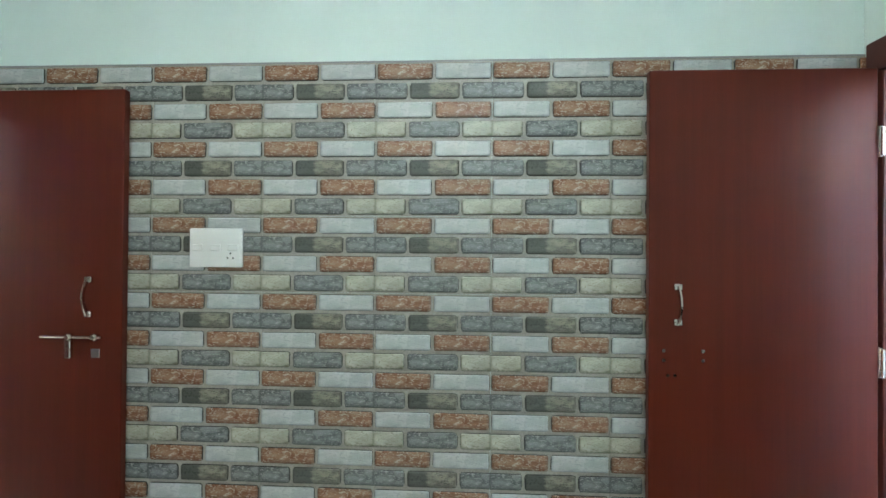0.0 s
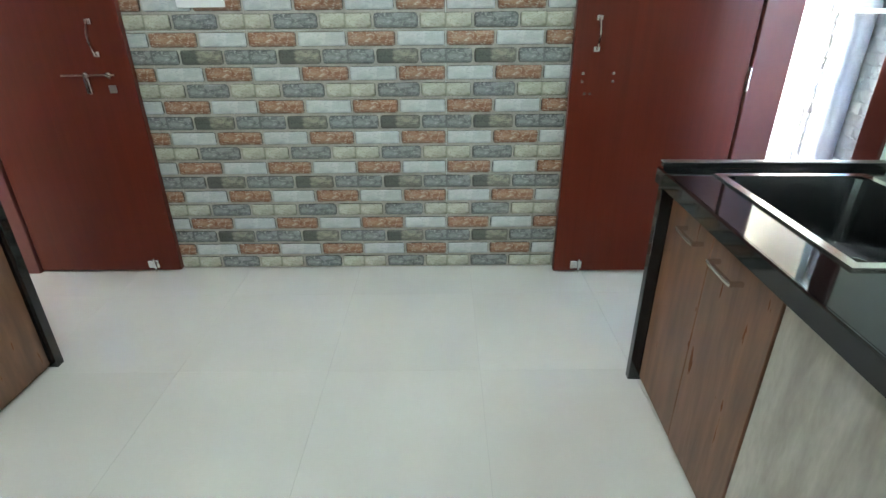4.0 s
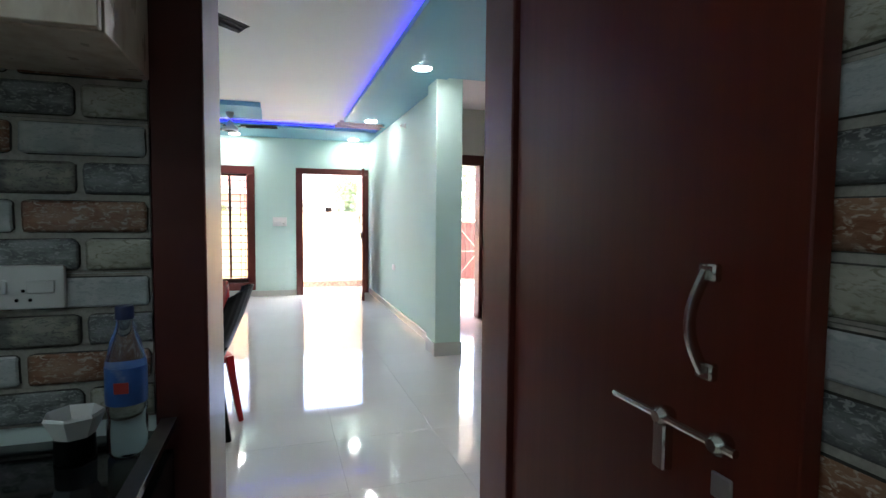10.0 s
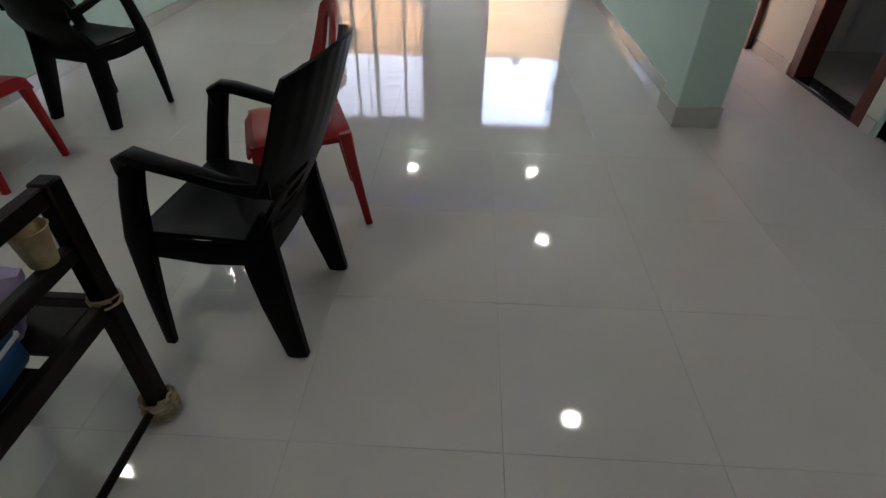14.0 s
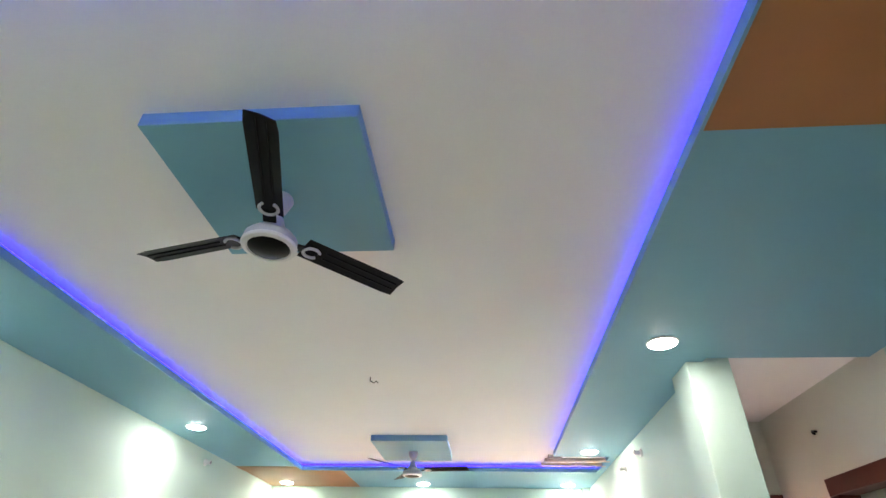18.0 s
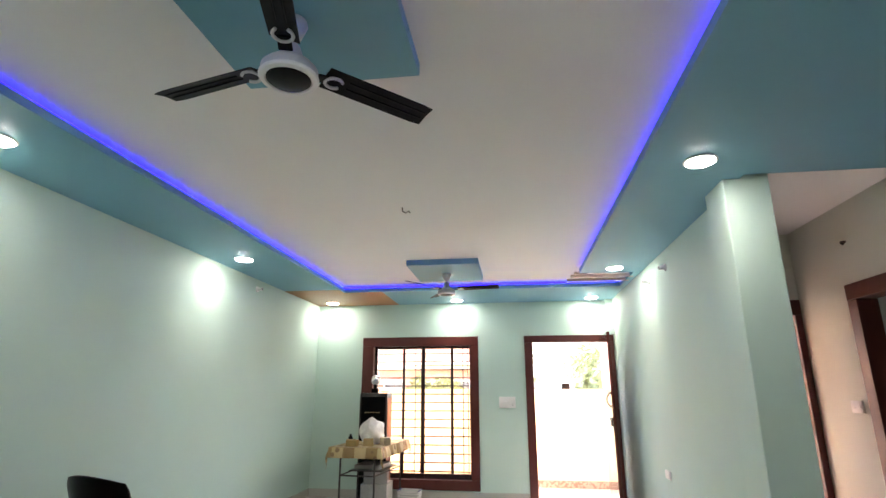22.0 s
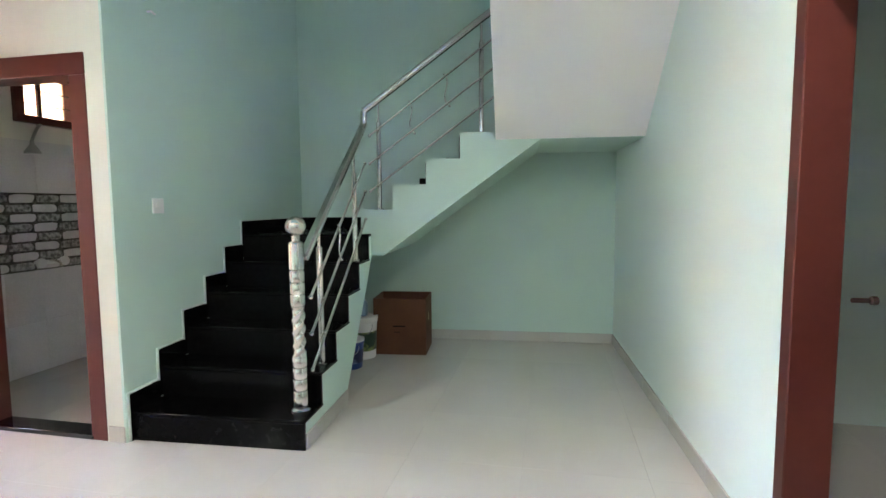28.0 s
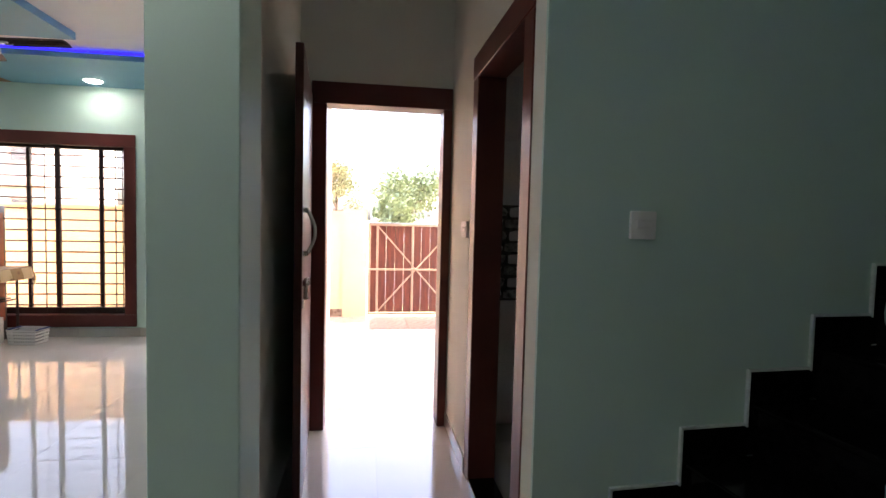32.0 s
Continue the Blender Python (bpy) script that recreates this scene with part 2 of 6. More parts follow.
def link(name, bm, mat, parent=None, label="", smooth=False, mats=()):
    me = bpy.data.meshes.new(name)
    bmesh.ops.recalc_face_normals(bm, faces=bm.faces)
    bm.to_mesh(me)
    bm.free()
    for q in (mat, *mats):
        me.materials.append(q)
    if smooth:
        me.shade_smooth()
        me.set_sharp_from_angle(angle=radians(40))
    ob = new(name, me)
    if parent:
        ob.parent = parent
    if label:
        tagged(ob, label=label)
    return ob


def part(name, bm, mat, parent, label="", smooth=True):
    return link(name, bm, mat, parent, label, smooth)


def structure(name, bm, mat, label, category, smooth=False):
    return tagged(link(name, bm, mat, smooth=smooth), label, category, kind="structure")


def thing(name, label, category, at=(0, 0, 0), rz=0.0, group="", kind=""):
    e = new(name)
    e.empty_display_size = 0.1
    e.matrix_basis = pose(*at, 0, 0, rz)
    return tagged(e, label, category, group, kind)


def shared(name, me, parent, m):
    ob = new(name, me)
    ob.parent = parent
    ob.matrix_basis = m
    return ob


# ---- plan ----
HX0, HX1 = -10.14, -2.60        # hall, west to east
HY0, HY1 = -1.38, 2.90          # hall, south to north
CZ, TZ = 2.632, 2.715           # border and tray ceiling
KX0, KX1 = -2.25, 1.40          # kitchen
KY0, KY1 = -2.30, 2.00
PX0, PY1 = -7.42, 3.96          # passage: exit wall, bathroom wall
SY1 = 6.42                      # back wall of the stairwell
SX1 = -2.72                     # east wall of the stairwell
TOP = 5.6

# walls of the hall
structure("wall_west", boxes((HX0 - 0.23, HX0, HY0 - 0.2, -0.60, 0, 2.9), (HX0 - 0.23, HX0, 0.94, 1.76, 0, 2.9), (HX0 - 0.23, HX0, 2.80, 3.02, 0, 2.9),
                              (HX0 - 0.23, HX0, -0.60, 0.94, 0, 0.18), (HX0 - 0.23, HX0, -0.60, 0.94, 2.08, 2.9), (HX0 - 0.23, HX0, 1.76, 2.80, 2.08, 2.9)),
          MINT, "mint green painted wall with a barred window and the main door", "wall")
structure("wall_south", boxes((HX0, HX1 + 0.3, HY0 - 0.2, HY0, 0, 2.9)), MINT, "plain mint green painted wall of the hall", "wall")
structure("wall_partition", boxes((HX0, -5.80, HY1, 3.02, 0, 2.9)), MINT, "mint green painted wall between hall and passage", "wall")
structure("pilaster", boxes((HX0, HX0 + 0.10, 2.80, 2.90, 2.152, 2.66), (HX0 + 0.021, HX0 + 0.10, 2.892, 2.90, 0, 2.152)), MINT, "slim mint green pilaster in the corner by the main door", "pilaster")
structure("column", boxes((-6.05, -5.75, 2.80, 3.06, 0, 2.738), bev=0.004), MINT, "mint green square column at the end of the wall", "column")
structure("wall_hall_east", boxes((HX1, KX0, HY0, 1.21, 0, 2.9), (HX1, KX0, 1.21, 2.10, 2.145, 2.9), (HX1, KX0 - 0.152, 2.10, 2.30, 0, 2.9)), MINT, "mint green wall with the kitchen doorway", "wall")
# kitchen
structure("wall_kitchen_north", boxes((KX0 - 0.15, KX1 + 0.2, KY1, KY1 + 0.15, 0, 2.9)), PALE, "pale mint kitchen wall clad below in brick-look tiles", "wall")
structure("wall_kitchen_east", boxes((KX1, KX1 + 0.152, 1.905, KY1, 0, 2.9), (KX1, KX1 + 0.152, KY0, 1.145, 0, 2.9), (KX1, KX1 + 0.152, 1.145, 1.905, 2.08, 2.9)), PALE, "pale mint kitchen wall with the back door", "wall")
structure("wall_kitchen_south", boxes((HX1, KX1 + 0.2, KY0 - 0.2, KY0, 0, 2.9)), PALE, "plain pale kitchen wall", "wall")
structure("wall_kitchen_west", boxes((HX1, KX0, KY0, HY0 - 0.2, 0, 2.9), (KX0, KX0 + 0.004, KY0, 1.125, 0, 2.9), (KX0, KX0 + 0.004, 1.125, 2.0, 2.142, 2.9)), PALE, "pale mint kitchen wall", "wall")
structure("ceiling_kitchen", boxes((KX0, KX1 + 0.2, KY0 - 0.2, KY1, 2.78, 2.9)), CEIL_W, "white kitchen ceiling", "ceiling")
# passage, bathroom
structure("wall_bathroom", boxes((PX0 - 0.15, -6.70, PY1, PY1 + 0.13, 0, 2.9), (-5.88, -5.715, PY1, PY1 + 0.13, 0, 2.9), (-6.70, -5.88, PY1, PY1 + 0.13, 2.08, 2.9)), CREAM, "cream painted wall with the bathroom door", "wall")
structure("wall_exit", boxes((PX0 - 0.15, PX0, 3.02, 3.15, 0, 2.9), (PX0 - 0.15, PX0, 3.15, 3.95, 2.06, 2.9)), CREAM, "cream wall with the side exit", "wall")
structure("wall_passage", boxes((PX0, -6.05, 3.02, 3.026, 0, 2.74), (PX0 - 0.15, PX0, 3.95, PY1, 0, 2.9)), CREAM, "cream painted side of the passage", "wall")
structure("ceiling_passage", boxes((PX0 - 0.15, -5.715, 3.02, PY1, 2.74, 2.9)), CEIL_W, "white ceiling of the passage", "ceiling")
structure("wall_bath_west", boxes((PX0 - 0.15, PX0, PY1 + 0.13, 4.87, 0, 2.75), (PX0 - 0.15, PX0, 5.42, 6.0, 0, 2.75), (PX0 - 0.15, PX0, 4.87, 5.42, 0, 2.0), (PX0 - 0.15, PX0, 4.87, 5.42, 2.42, 2.75)), CEIL_W, "white tiled bathroom wall with a small window", "wall")
structure("wall_bath_north", boxes((PX0, -5.86, 5.9, 6.0, 0, 2.75)), CEIL_W, "white tiled bathroom wall", "wall")
structure("ceiling_bathroom", boxes((PX0 - 0.15, -5.9, PY1 + 0.13, 6.0, 2.75, 2.85)), CEIL_W, "white bathroom ceiling", "ceiling")
# stairwell, a little out of square with the hall
PIV, SKEW = (-5.70, 3.99, 0.0), 3.5
STAIR = pose(*PIV, 0, 0, SKEW)


def skewed(ob):
    ob.matrix_basis = STAIR
    return ob


skewed(structure("wall_stair_west", boxes((-0.014, 0, -0.032, 0.11, 0, TOP), (-0.13, 0, 0.11, 2.45, 0, TOP)), MINT, "mint green wall beside the stairs", "wall"))
skewed(structure("wall_stair_north", boxes((-0.13, 3.2, 2.45, 2.6, 0, TOP)), MINT, "mint green wall behind the stairs", "wall"))
skewed(structure("wall_stair_east", boxes((3.06, 3.18, -0.75, 2.45, 0, 4.5), (3.06, 3.18, -0.75, 0.6, 4.5, TOP), (3.06, 3.18, 1.05, 2.45, 4.5, TOP), (3.06, 3.18, 0.6, 1.05, 4.85, TOP), (3.06, 3.18, -1.70, -0.75, 2.12, TOP)), PALE, "pale mint wall beside the space under the stairs", "wall"))
structure("wall_stair_south", boxes((-5.69, -2.4, 3.72, 3.85, 2.66, TOP), (-5.99, -5.69, 3.72, 4.03, 2.905, TOP)), PALE, "pale upper wall over the hall's edge", "wall")
structure("ceiling_stairwell", boxes((-6.2, -2.3, 3.72, 7.0, TOP, TOP + 0.12)), CEIL_W, "white ceiling high over the stairs", "ceiling")
# room behind the second doorway
structure("wall_bedroom", boxes((SX1 + 0.12, 1.4, 5.0, 5.12, 0, 2.9), (1.4, 1.52, 2.15, 5.12, 0, 2.9), (SX1 + 0.12, -2.3, 2.15, 2.30, 0, 2.9)), PALE, "plain pale wall of the next room", "wall")
structure("ceiling_bedroom", boxes((SX1 + 0.12, 1.52, 2.15, 5.12, 2.78, 2.9)), CEIL_W, "white ceiling of the next room", "ceiling")

# false ceiling of the hall: border, painted fields, raised tray
TX0, TX1, TY0, TY1 = -9.075, -3.195, -0.65, 2.262
structure("ceiling_border", boxes((HX0, TX0, -0.15, HY1, CZ, CZ + 0.042), (TX0, TX1, HY0, TY0, CZ, CZ + 0.042), (TX1, HX1, HY0, 1.65, CZ, CZ + 0.042),
                                  (-8.28, -3.81, TY1, HY1, CZ, CZ + 0.042), (-5.69, -3.81, HY1, 3.84, CZ, CZ + 0.042), (-3.81, SX1, 2.905, 3.84, CZ, CZ + 0.042), (TX0, -8.28, 2.82, HY1, CZ, CZ + 0.042)),
          CEIL_B, "teal blue painted border of the false ceiling", "ceiling")
structure("ceiling_field_orange", boxes((HX0, TX0, HY0, -0.15, CZ, CZ + 0.042), (TX0, -8.88, HY0, TY0, CZ - 0.003, CZ + 0.03), (TX1, HX1, 1.65, 2.905, CZ, CZ + 0.042), (-3.81, TX1, TY1, 2.905, CZ, CZ + 0.042)),
          CEIL_O, "orange painted corner field of the false ceiling", "ceiling")
structure("ceiling_tray", boxes((HX0, HX1, HY0, HY1 + 0.1, TZ, TZ + 0.12), (-5.69, SX1, HY1, 3.84, CZ + 0.05, TZ + 0.12)), CEIL_W, "raised white centre of the false ceiling", "ceiling")
W = 0.012
structure("ceiling_lip", boxes((TX0, TX0 + W, TY0, 2.82, CZ - 0.002, CZ + 0.046), (TX0 + W, TX1 - W, TY0, TY0 + W, CZ - 0.002, CZ + 0.046), (TX1 - W, TX1, TY0, TY1, CZ - 0.002, CZ + 0.046),
                               (-8.28, TX1 - W, TY1 - W, TY1, CZ - 0.002, CZ + 0.046), (-8.28 - W, -8.28, TY1 - W, 2.82, CZ - 0.002, CZ + 0.046)), CEIL_L, "light blue edge of the ceiling recess", "ceiling trim")
led = thing("led_strip", "glowing blue LED strip hidden in the ceiling recess", "LED strip", (0, 0, 0))
G = 0.05
part("strip", boxes((TX0 - G, TX0 - G + 0.01, TY0 - G, 2.82, CZ + 0.043, TZ - 0.001)), LED, led)
part("strip", boxes((TX0 - G, TX1 + G, TY0 - G, TY0 - G + 0.01, CZ + 0.043, TZ - 0.001)), LED, led)
part("strip", boxes((TX1 + G - 0.01, TX1 + G, TY0 - G, TY1 + G, CZ + 0.043, TZ - 0.001)), LED, led)
part("strip", boxes((-8.28, TX1 + G, TY1 + G - 0.01, TY1 + G, CZ + 0.043, TZ - 0.001)), LED, led)
for y0, y1, x in ((2.20, 2.34, -8.36), (2.18, 2.86, -8.52), (2.16, 2.86, -8.74)):
    t = thing("ceiling_slat", "slim brown wooden slat across the ceiling recess", "slat", (x, (y0 + y1) / 2, CZ), group="slats of the ceiling recess")
    part("slat", boxes((-0.02, 0.02, -(y1 - y0) / 2, (y1 - y0) / 2, -0.004, 0.03), bev=0.003), paint("slat_wood", (0.60, 0.45, 0.39), None, 5, 0.5), t)

# floors
structure("floor", boxes((HX0 - 0.25, KX1 + 0.2, HY0 - 0.2, SY1 + 0.1, -0.12, -0.006), (HX1, KX1 + 0.2, KY0 - 0.2, HY0 - 0.2, -0.12, -0.006)), GROUT, "glossy off-white floor of large vitrified tiles with fine joints", "floor")

# ground and distance
structure("ground", boxes((-400, 400, -400, 400, -0.4, -0.22)), paint("dry_ground", (0.22, 0.18, 0.12), (0.12, 0.14, 0.06), 0.4, 0.9, fine=0.15, bscale=20), "dry earth and grass around the house", "ground")

# ---- openings: frames and leaves ----


def frame_x(t, x0, x1, yo0, yo1, yi0, yi1, zi, zo, z0=0.0, mat=FRAME, mit=0.003):
    """Frame of a doorway in a wall across x: outer and inner edges in y, inner and outer top."""
    part("jamb", boxes((x0, x1, yo0, yi0, z0, zi), bev=0.004), mat, t)
    part("jamb", boxes((x0, x1, yi1, yo1, z0, zi), bev=0.004), mat, t)
    part("head", boxes((x0 - mit, x1 + mit, yo0, yo1, zi, zo), bev=0.004), mat, t)


def frame_y(t, y0, y1, xo0, xo1, xi0, xi1, zi, zo, z0=0.0, mat=FRAME):
    part("jamb", boxes((xo0, xi0, y0, y1, z0, zi), bev=0.004), mat, t)
    part("jamb", boxes((xi1, xo1, y0, y1, z0, zi), bev=0.004), mat, t)
    part("head", boxes((xo0, xo1, y0 - 0.003, y1 + 0.003, zi, zo), bev=0.004), mat, t)


def pull_handle(leaf, x, y, z0, z1, d):
    """Bowed D handle on a leaf's face y, standing out by d."""
    bm = bmesh.new()
    n = 9
    pts = [(x, y + d * (0.35 + 0.65 * math.sin(math.pi * i / (n - 1))), z0 + (z1 - z0) * i / (n - 1)) for i in range(n)]
    sweep_rect(bm, pts, 0.016, 0.008, (1, 0, 0))
    h = part("handle", bm, STEEL, leaf, "bowed steel pull handle")
    for z in (z0, z1):
        part("foot", boxes((x - 0.015, x + 0.015, min(y, y + 0.4 * d), max(y, y + 0.4 * d), z - 0.012, z + 0.012), bev=0.003), STEEL, h)


def door_leaf(parent, x0, x1, y0, y1, z1, mat=WOOD):
    lf = part("leaf", boxes((x0, x1, y0, y1, 0.012, z1), bev=0.003), mat, parent)
    return lf


def tower_bolt(leaf, x, y, z, s, horizontal=True, length=0.2):
    """Sliding bolt with two guides and a hasp, on the face y; s the side it stands out to."""
    d = 0.02 * s
    bm = bmesh.new()
    sweep(bm, [(x - length / 2, y + d, z), (x + length / 2, y + d, z)], 0.006, 8)
    b = part("bolt", bm, STEEL, leaf, "steel sliding bolt")
    for k in (-0.1, 0.75):
        bm = bmesh.new()
        lathe(bm, [(0.012, 0), (0.016, 0.012), (0.016, 0.022), (0.009, 0.03)], 10, (x + k * length / 2, y, z), "y")
        if s < 0:
            bmesh.ops.scale(bm, vec=(1, -1, 1), verts=bm.verts, space=Matrix.Translation((0, -y, 0)))
        part("guide", bm, STEEL, b)
    part("hasp", boxes((x - 0.03, x - 0.004, min(y, y + d), max(y, y + d), z - 0.085, z - 0.01), bev=0.003), STEEL, b)
    return b


def floor_bolt(leaf, x, y, s):
    b = part("floor_bolt", boxes((x - 0.03, x + 0.03, min(y, y + 0.012 * s), max(y, y + 0.012 * s), 0.03, 0.075), bev=0.003), STEEL, leaf, "small steel floor bolt")
    bm = bmesh.new()
    sweep(bm, [(x + 0.012, y + 0.018 * s, 0.012), (x + 0.012, y + 0.018 * s, 0.09)], 0.005, 8)
    part("pin", bm, STEEL, b)


def hinge(parent, x, y, z):
    bm = bmesh.new()
    sweep(bm, [(x, y, z - 0.055), (x, y, z + 0.055)], 0.008, 8)
    bm_box(bm, x - 0.004, x + 0.004, y - 0.018, y + 0.018, z - 0.05, z + 0.05)
    part("hinge", bm, STEEL, parent, "steel butt hinge")


# kitchen doorway to the hall, leaf folded back against the brick tiles
d1 = thing("door_1", "maroon laminate door standing open against brick-look tiles", "door", kind="structure")
frame_x(d1, -2.418, -2.232, 1.122, 1.997, 1.226, 1.934, 2.028, 2.140)
part("jamb_lining", boxes((-2.598, -2.42, 1.2103, 1.222, 0.0, 2.1328)), FRAME, d1, smooth=False)
part("head_lining", boxes((-2.598, -2.40, 1.2103, 2.098, 2.133, 2.1445)), FRAME, d1, smooth=False)
lf = door_leaf(d1, -2.225, -1.46, 1.947, 1.981, 2.026)
pull_handle(lf, -1.595, 1.947, 1.128, 1.266, -0.04)
tower_bolt(lf, -1.655, 1.947, 1.038, -1, length=0.25)
floor_bolt(lf, -1.60, 1.947, -1)
part("keyhole_plate", boxes((-1.585, -1.55, 1.943, 1.949, 0.955, 0.99), bev=0.002), DULLSTEEL, lf)
part("paper_tag", boxes((-2.2285, -2.2275, 1.724, 1.742, 2.078, 2.118), (-2.2285, -2.2275, 1.728, 1.747, 2.055, 2.0785)), WHITEPL, d1, "torn strip of white paper on the frame")
part("paper_tag", boxes(*[(-2.2285, -2.2275, 1.275 + 0.013 * i, 1.283 + 0.013 * i, 2.062, 2.092) for i in range(3)]), WHITEPL, d1, "torn scrap of striped white tape on the frame")

# kitchen back door
d2 = thing("door_2", "maroon laminate back door standing open against brick-look tiles", "door", kind="structure")
frame_x(d2, 1.387, 1.556, 1.06, 1.972, 1.165, 1.893, 2.05, 2.166)
lf = door_leaf(d2, 0.573, 1.378, 1.903, 1.937, 2.058)
pull_handle(lf, 0.674, 1.903, 1.134, 1.263, -0.04)
floor_bolt(lf, 0.69, 1.903, -1)
t = part("latch_pin", boxes((1.42, 1.435, 1.165, 1.19, 1.005, 1.02), (1.42, 1.435, 1.19, 1.2, 1.0, 1.03), bev=0.002), DULLSTEEL, d2, "small dark latch on the frame")
part("paper_tag", boxes((1.3822, 1.3835, 1.27, 1.295, 2.075, 2.10)), WHITEPL, d2, "torn scrap of white paper on the frame")
for x, z in ((0.625, 1.03), (0.625, 0.995), (0.765, 1.03), (0.765, 0.995), (0.64, 0.94), (0.665, 0.94)):
    bm = bmesh.new()
    lathe(bm, [(0.007, 0), (0.007, 0.004), (0.004, 0.006)], 8, (x, 1.897, z), "y")
    part("screw", bm, STEEL, lf)
for z in (1.79, 1.0, 0.3):
    hinge(d2, 1.381, 1.899, z)

# main door
d3 = thing("door_3", "maroon wooden main door standing open into the hall", "door", kind="structure")
frame_x(d3, -10.31, -10.122, 1.662, 2.885, 1.775, 2.785, 2.055, 2.150)
bm = bmesh.new()
bm_box(bm, 0, 0.97, -0.02, 0.018, 0.012, 2.09)
bmesh.ops.bevel(bm, geom=list(bm.edges), offset=0.003, segments=1, affect="EDGES")
lf = part("leaf", bm, paint("maroon_gloss_laminate", (0.115, 0.028, 0.021), (0.09, 0.02, 0.015), 3.0, 0.14, bump=0.03, bscale=30, fine=0.05, coat=0.4), d3)
lf.matrix_basis = pose(-10.118, 2.70, 0, 0, 0, -3.2)
pull_handle(lf, 0.90, -0.02, 1.22, 1.37, -0.045)
tower_bolt(lf, 0.86, -0.02, 1.08, -1)
floor_bolt(lf, 0.93, -0.02, -1)
part("lock_plate", boxes((0.86, 0.94, -0.024, -0.019, 0.96, 1.0), bev=0.002), DULLSTEEL, lf)
part("threshold", boxes((-10.33, -10.16, 1.775, 2.785, -0.02, 0.006)), SKIRT, d3)

# hall window
w1 = thing("window_1", "large maroon framed window with dark horizontal security bars", "window", kind="structure")
part("window_frame", boxes((-10.33, -10.122, -0.677, -0.515, 0.235, 2.02), bev=0.004), FRAME, w1)
part("window_frame", boxes((-10.33, -10.122, 0.895, 1.01, 0.235, 2.02), bev=0.004), FRAME, w1)
part("window_frame", boxes((-10.33, -10.119, -0.677, 1.01, 2.02, 2.150), bev=0.004), FRAME, w1)
part("window_sill", boxes((-10.33, -10.115, -0.677, 1.01, 0.108, 0.235), bev=0.004), FRAME, w1)
BAR = paint("dark_brown_bar_paint", (0.030, 0.011, 0.010), (0.022, 0.008, 0.007), 6, 0.4)
for y, wd in ((-0.505, 0.05), (-0.082, 0.035), (0.197, 0.05), (0.622, 0.04), (0.885, 0.02)):
    part("stile", boxes((-10.27, -10.235, y - wd / 2, y + wd / 2, 0.30, 1.99), bev=0.003), BAR, w1)
part("track", boxes((-10.29, -10.22, -0.515, 0.895, 0.235, 0.30), bev=0.003), BAR, w1)
part("track", boxes((-10.29, -10.22, -0.515, 0.895, 1.99, 2.02), bev=0.003), BAR, w1)
for i in range(15):
    bm = bmesh.new()
    sweep(bm, [(-10.19, -0.515, 0.335 + 0.113 * i), (-10.19, 0.895, 0.335 + 0.113 * i)], 0.0085, 6)
    part("bar", bm, BAR, w1)
for y in (0.10, 0.235, 0.785, 0.855):
    bm = bmesh.new()
    sweep(bm, [(-10.197, y, 0.24), (-10.197, y, 2.02)], 0.0065, 6)
    part("upright", bm, BAR, w1)
PANE = glass("peach_window_glass", (0.84, 0.72, 0.62))
for a, b in ((-0.48, -0.0995), (-0.0645, 0.172), (0.222, 0.602), (0.642, 0.875)):
    g = part("pane", boxes((-10.255, -10.251, a, b, 0.30, 1.99)), PANE, w1)
    g.visible_shadow = False

# bathroom door frame
d4 = thing("door_4", "maroon painted frame of the open bathroom doorway", "door frame", kind="structure")
frame_y(d4, 3.955, 4.098, -6.774, -5.826, -6.667, -5.931, 2.035, 2.150)
part("threshold", boxes((-6.665, -5.917, 3.955, 4.09, 0.0, 0.028), bev=0.003), GRANITE, d4, "black granite threshold")

# side exit
d5 = thing("door_5", "dark maroon side door standing open into the passage", "door", kind="structure")
frame_x(d5, -7.575, -7.405, 3.095, 3.955, 3.185, 3.90, 2.02, 2.150)
lf = door_leaf(d5, -7.40, -6.425, 3.125, 3.160, 2.055, FRAME)
lf.matrix_basis = Matrix.Translation((-6.425, 3.16, 0)) @ Matrix.Rotation(radians(3.4), 4, "Z") @ Matrix.Translation((6.425, -3.16, 0))
pull_handle(lf, -6.50, 3.16, 1.17, 1.36, 0.05)
tower_bolt(lf, -6.56, 3.16, 1.04, 1)
part("lock_plate", boxes((-6.53, -6.47, 3.158, 3.165, 0.93, 0.965), bev=0.002), DULLSTEEL, lf)
bm = bmesh.new()
lathe(bm, [(0.012, 0), (0.022, 0.02), (0.022, 0.05), (0.01, 0.06)], 10, (-6.46, 3.16, 0.055), "y")
part("door_stop", bm, GREYPL, lf, "dark rubber door stop")

# doorway of the next room
d6 = thing("door_6", "maroon painted door frame of the next room", "door frame", kind="structure")
d6.matrix_basis = STAIR
frame_x(d6, 3.045, 3.19, -1.78, -0.70, -1.66, -0.765, 2.06, 2.165)
bm = bmesh.new()
lathe(bm, [(0.008, 0), (0.008, 0.05), (0.014, 0.055), (0.014, 0.07)], 8, (3.205, -0.79, 1.02), "x")
part("latch", bm, BAR, d6, "dark door latch")

# ---- skirting ----
sk = thing("baseboard", "beige glossy tile skirting along the walls", "skirting", kind="structure")


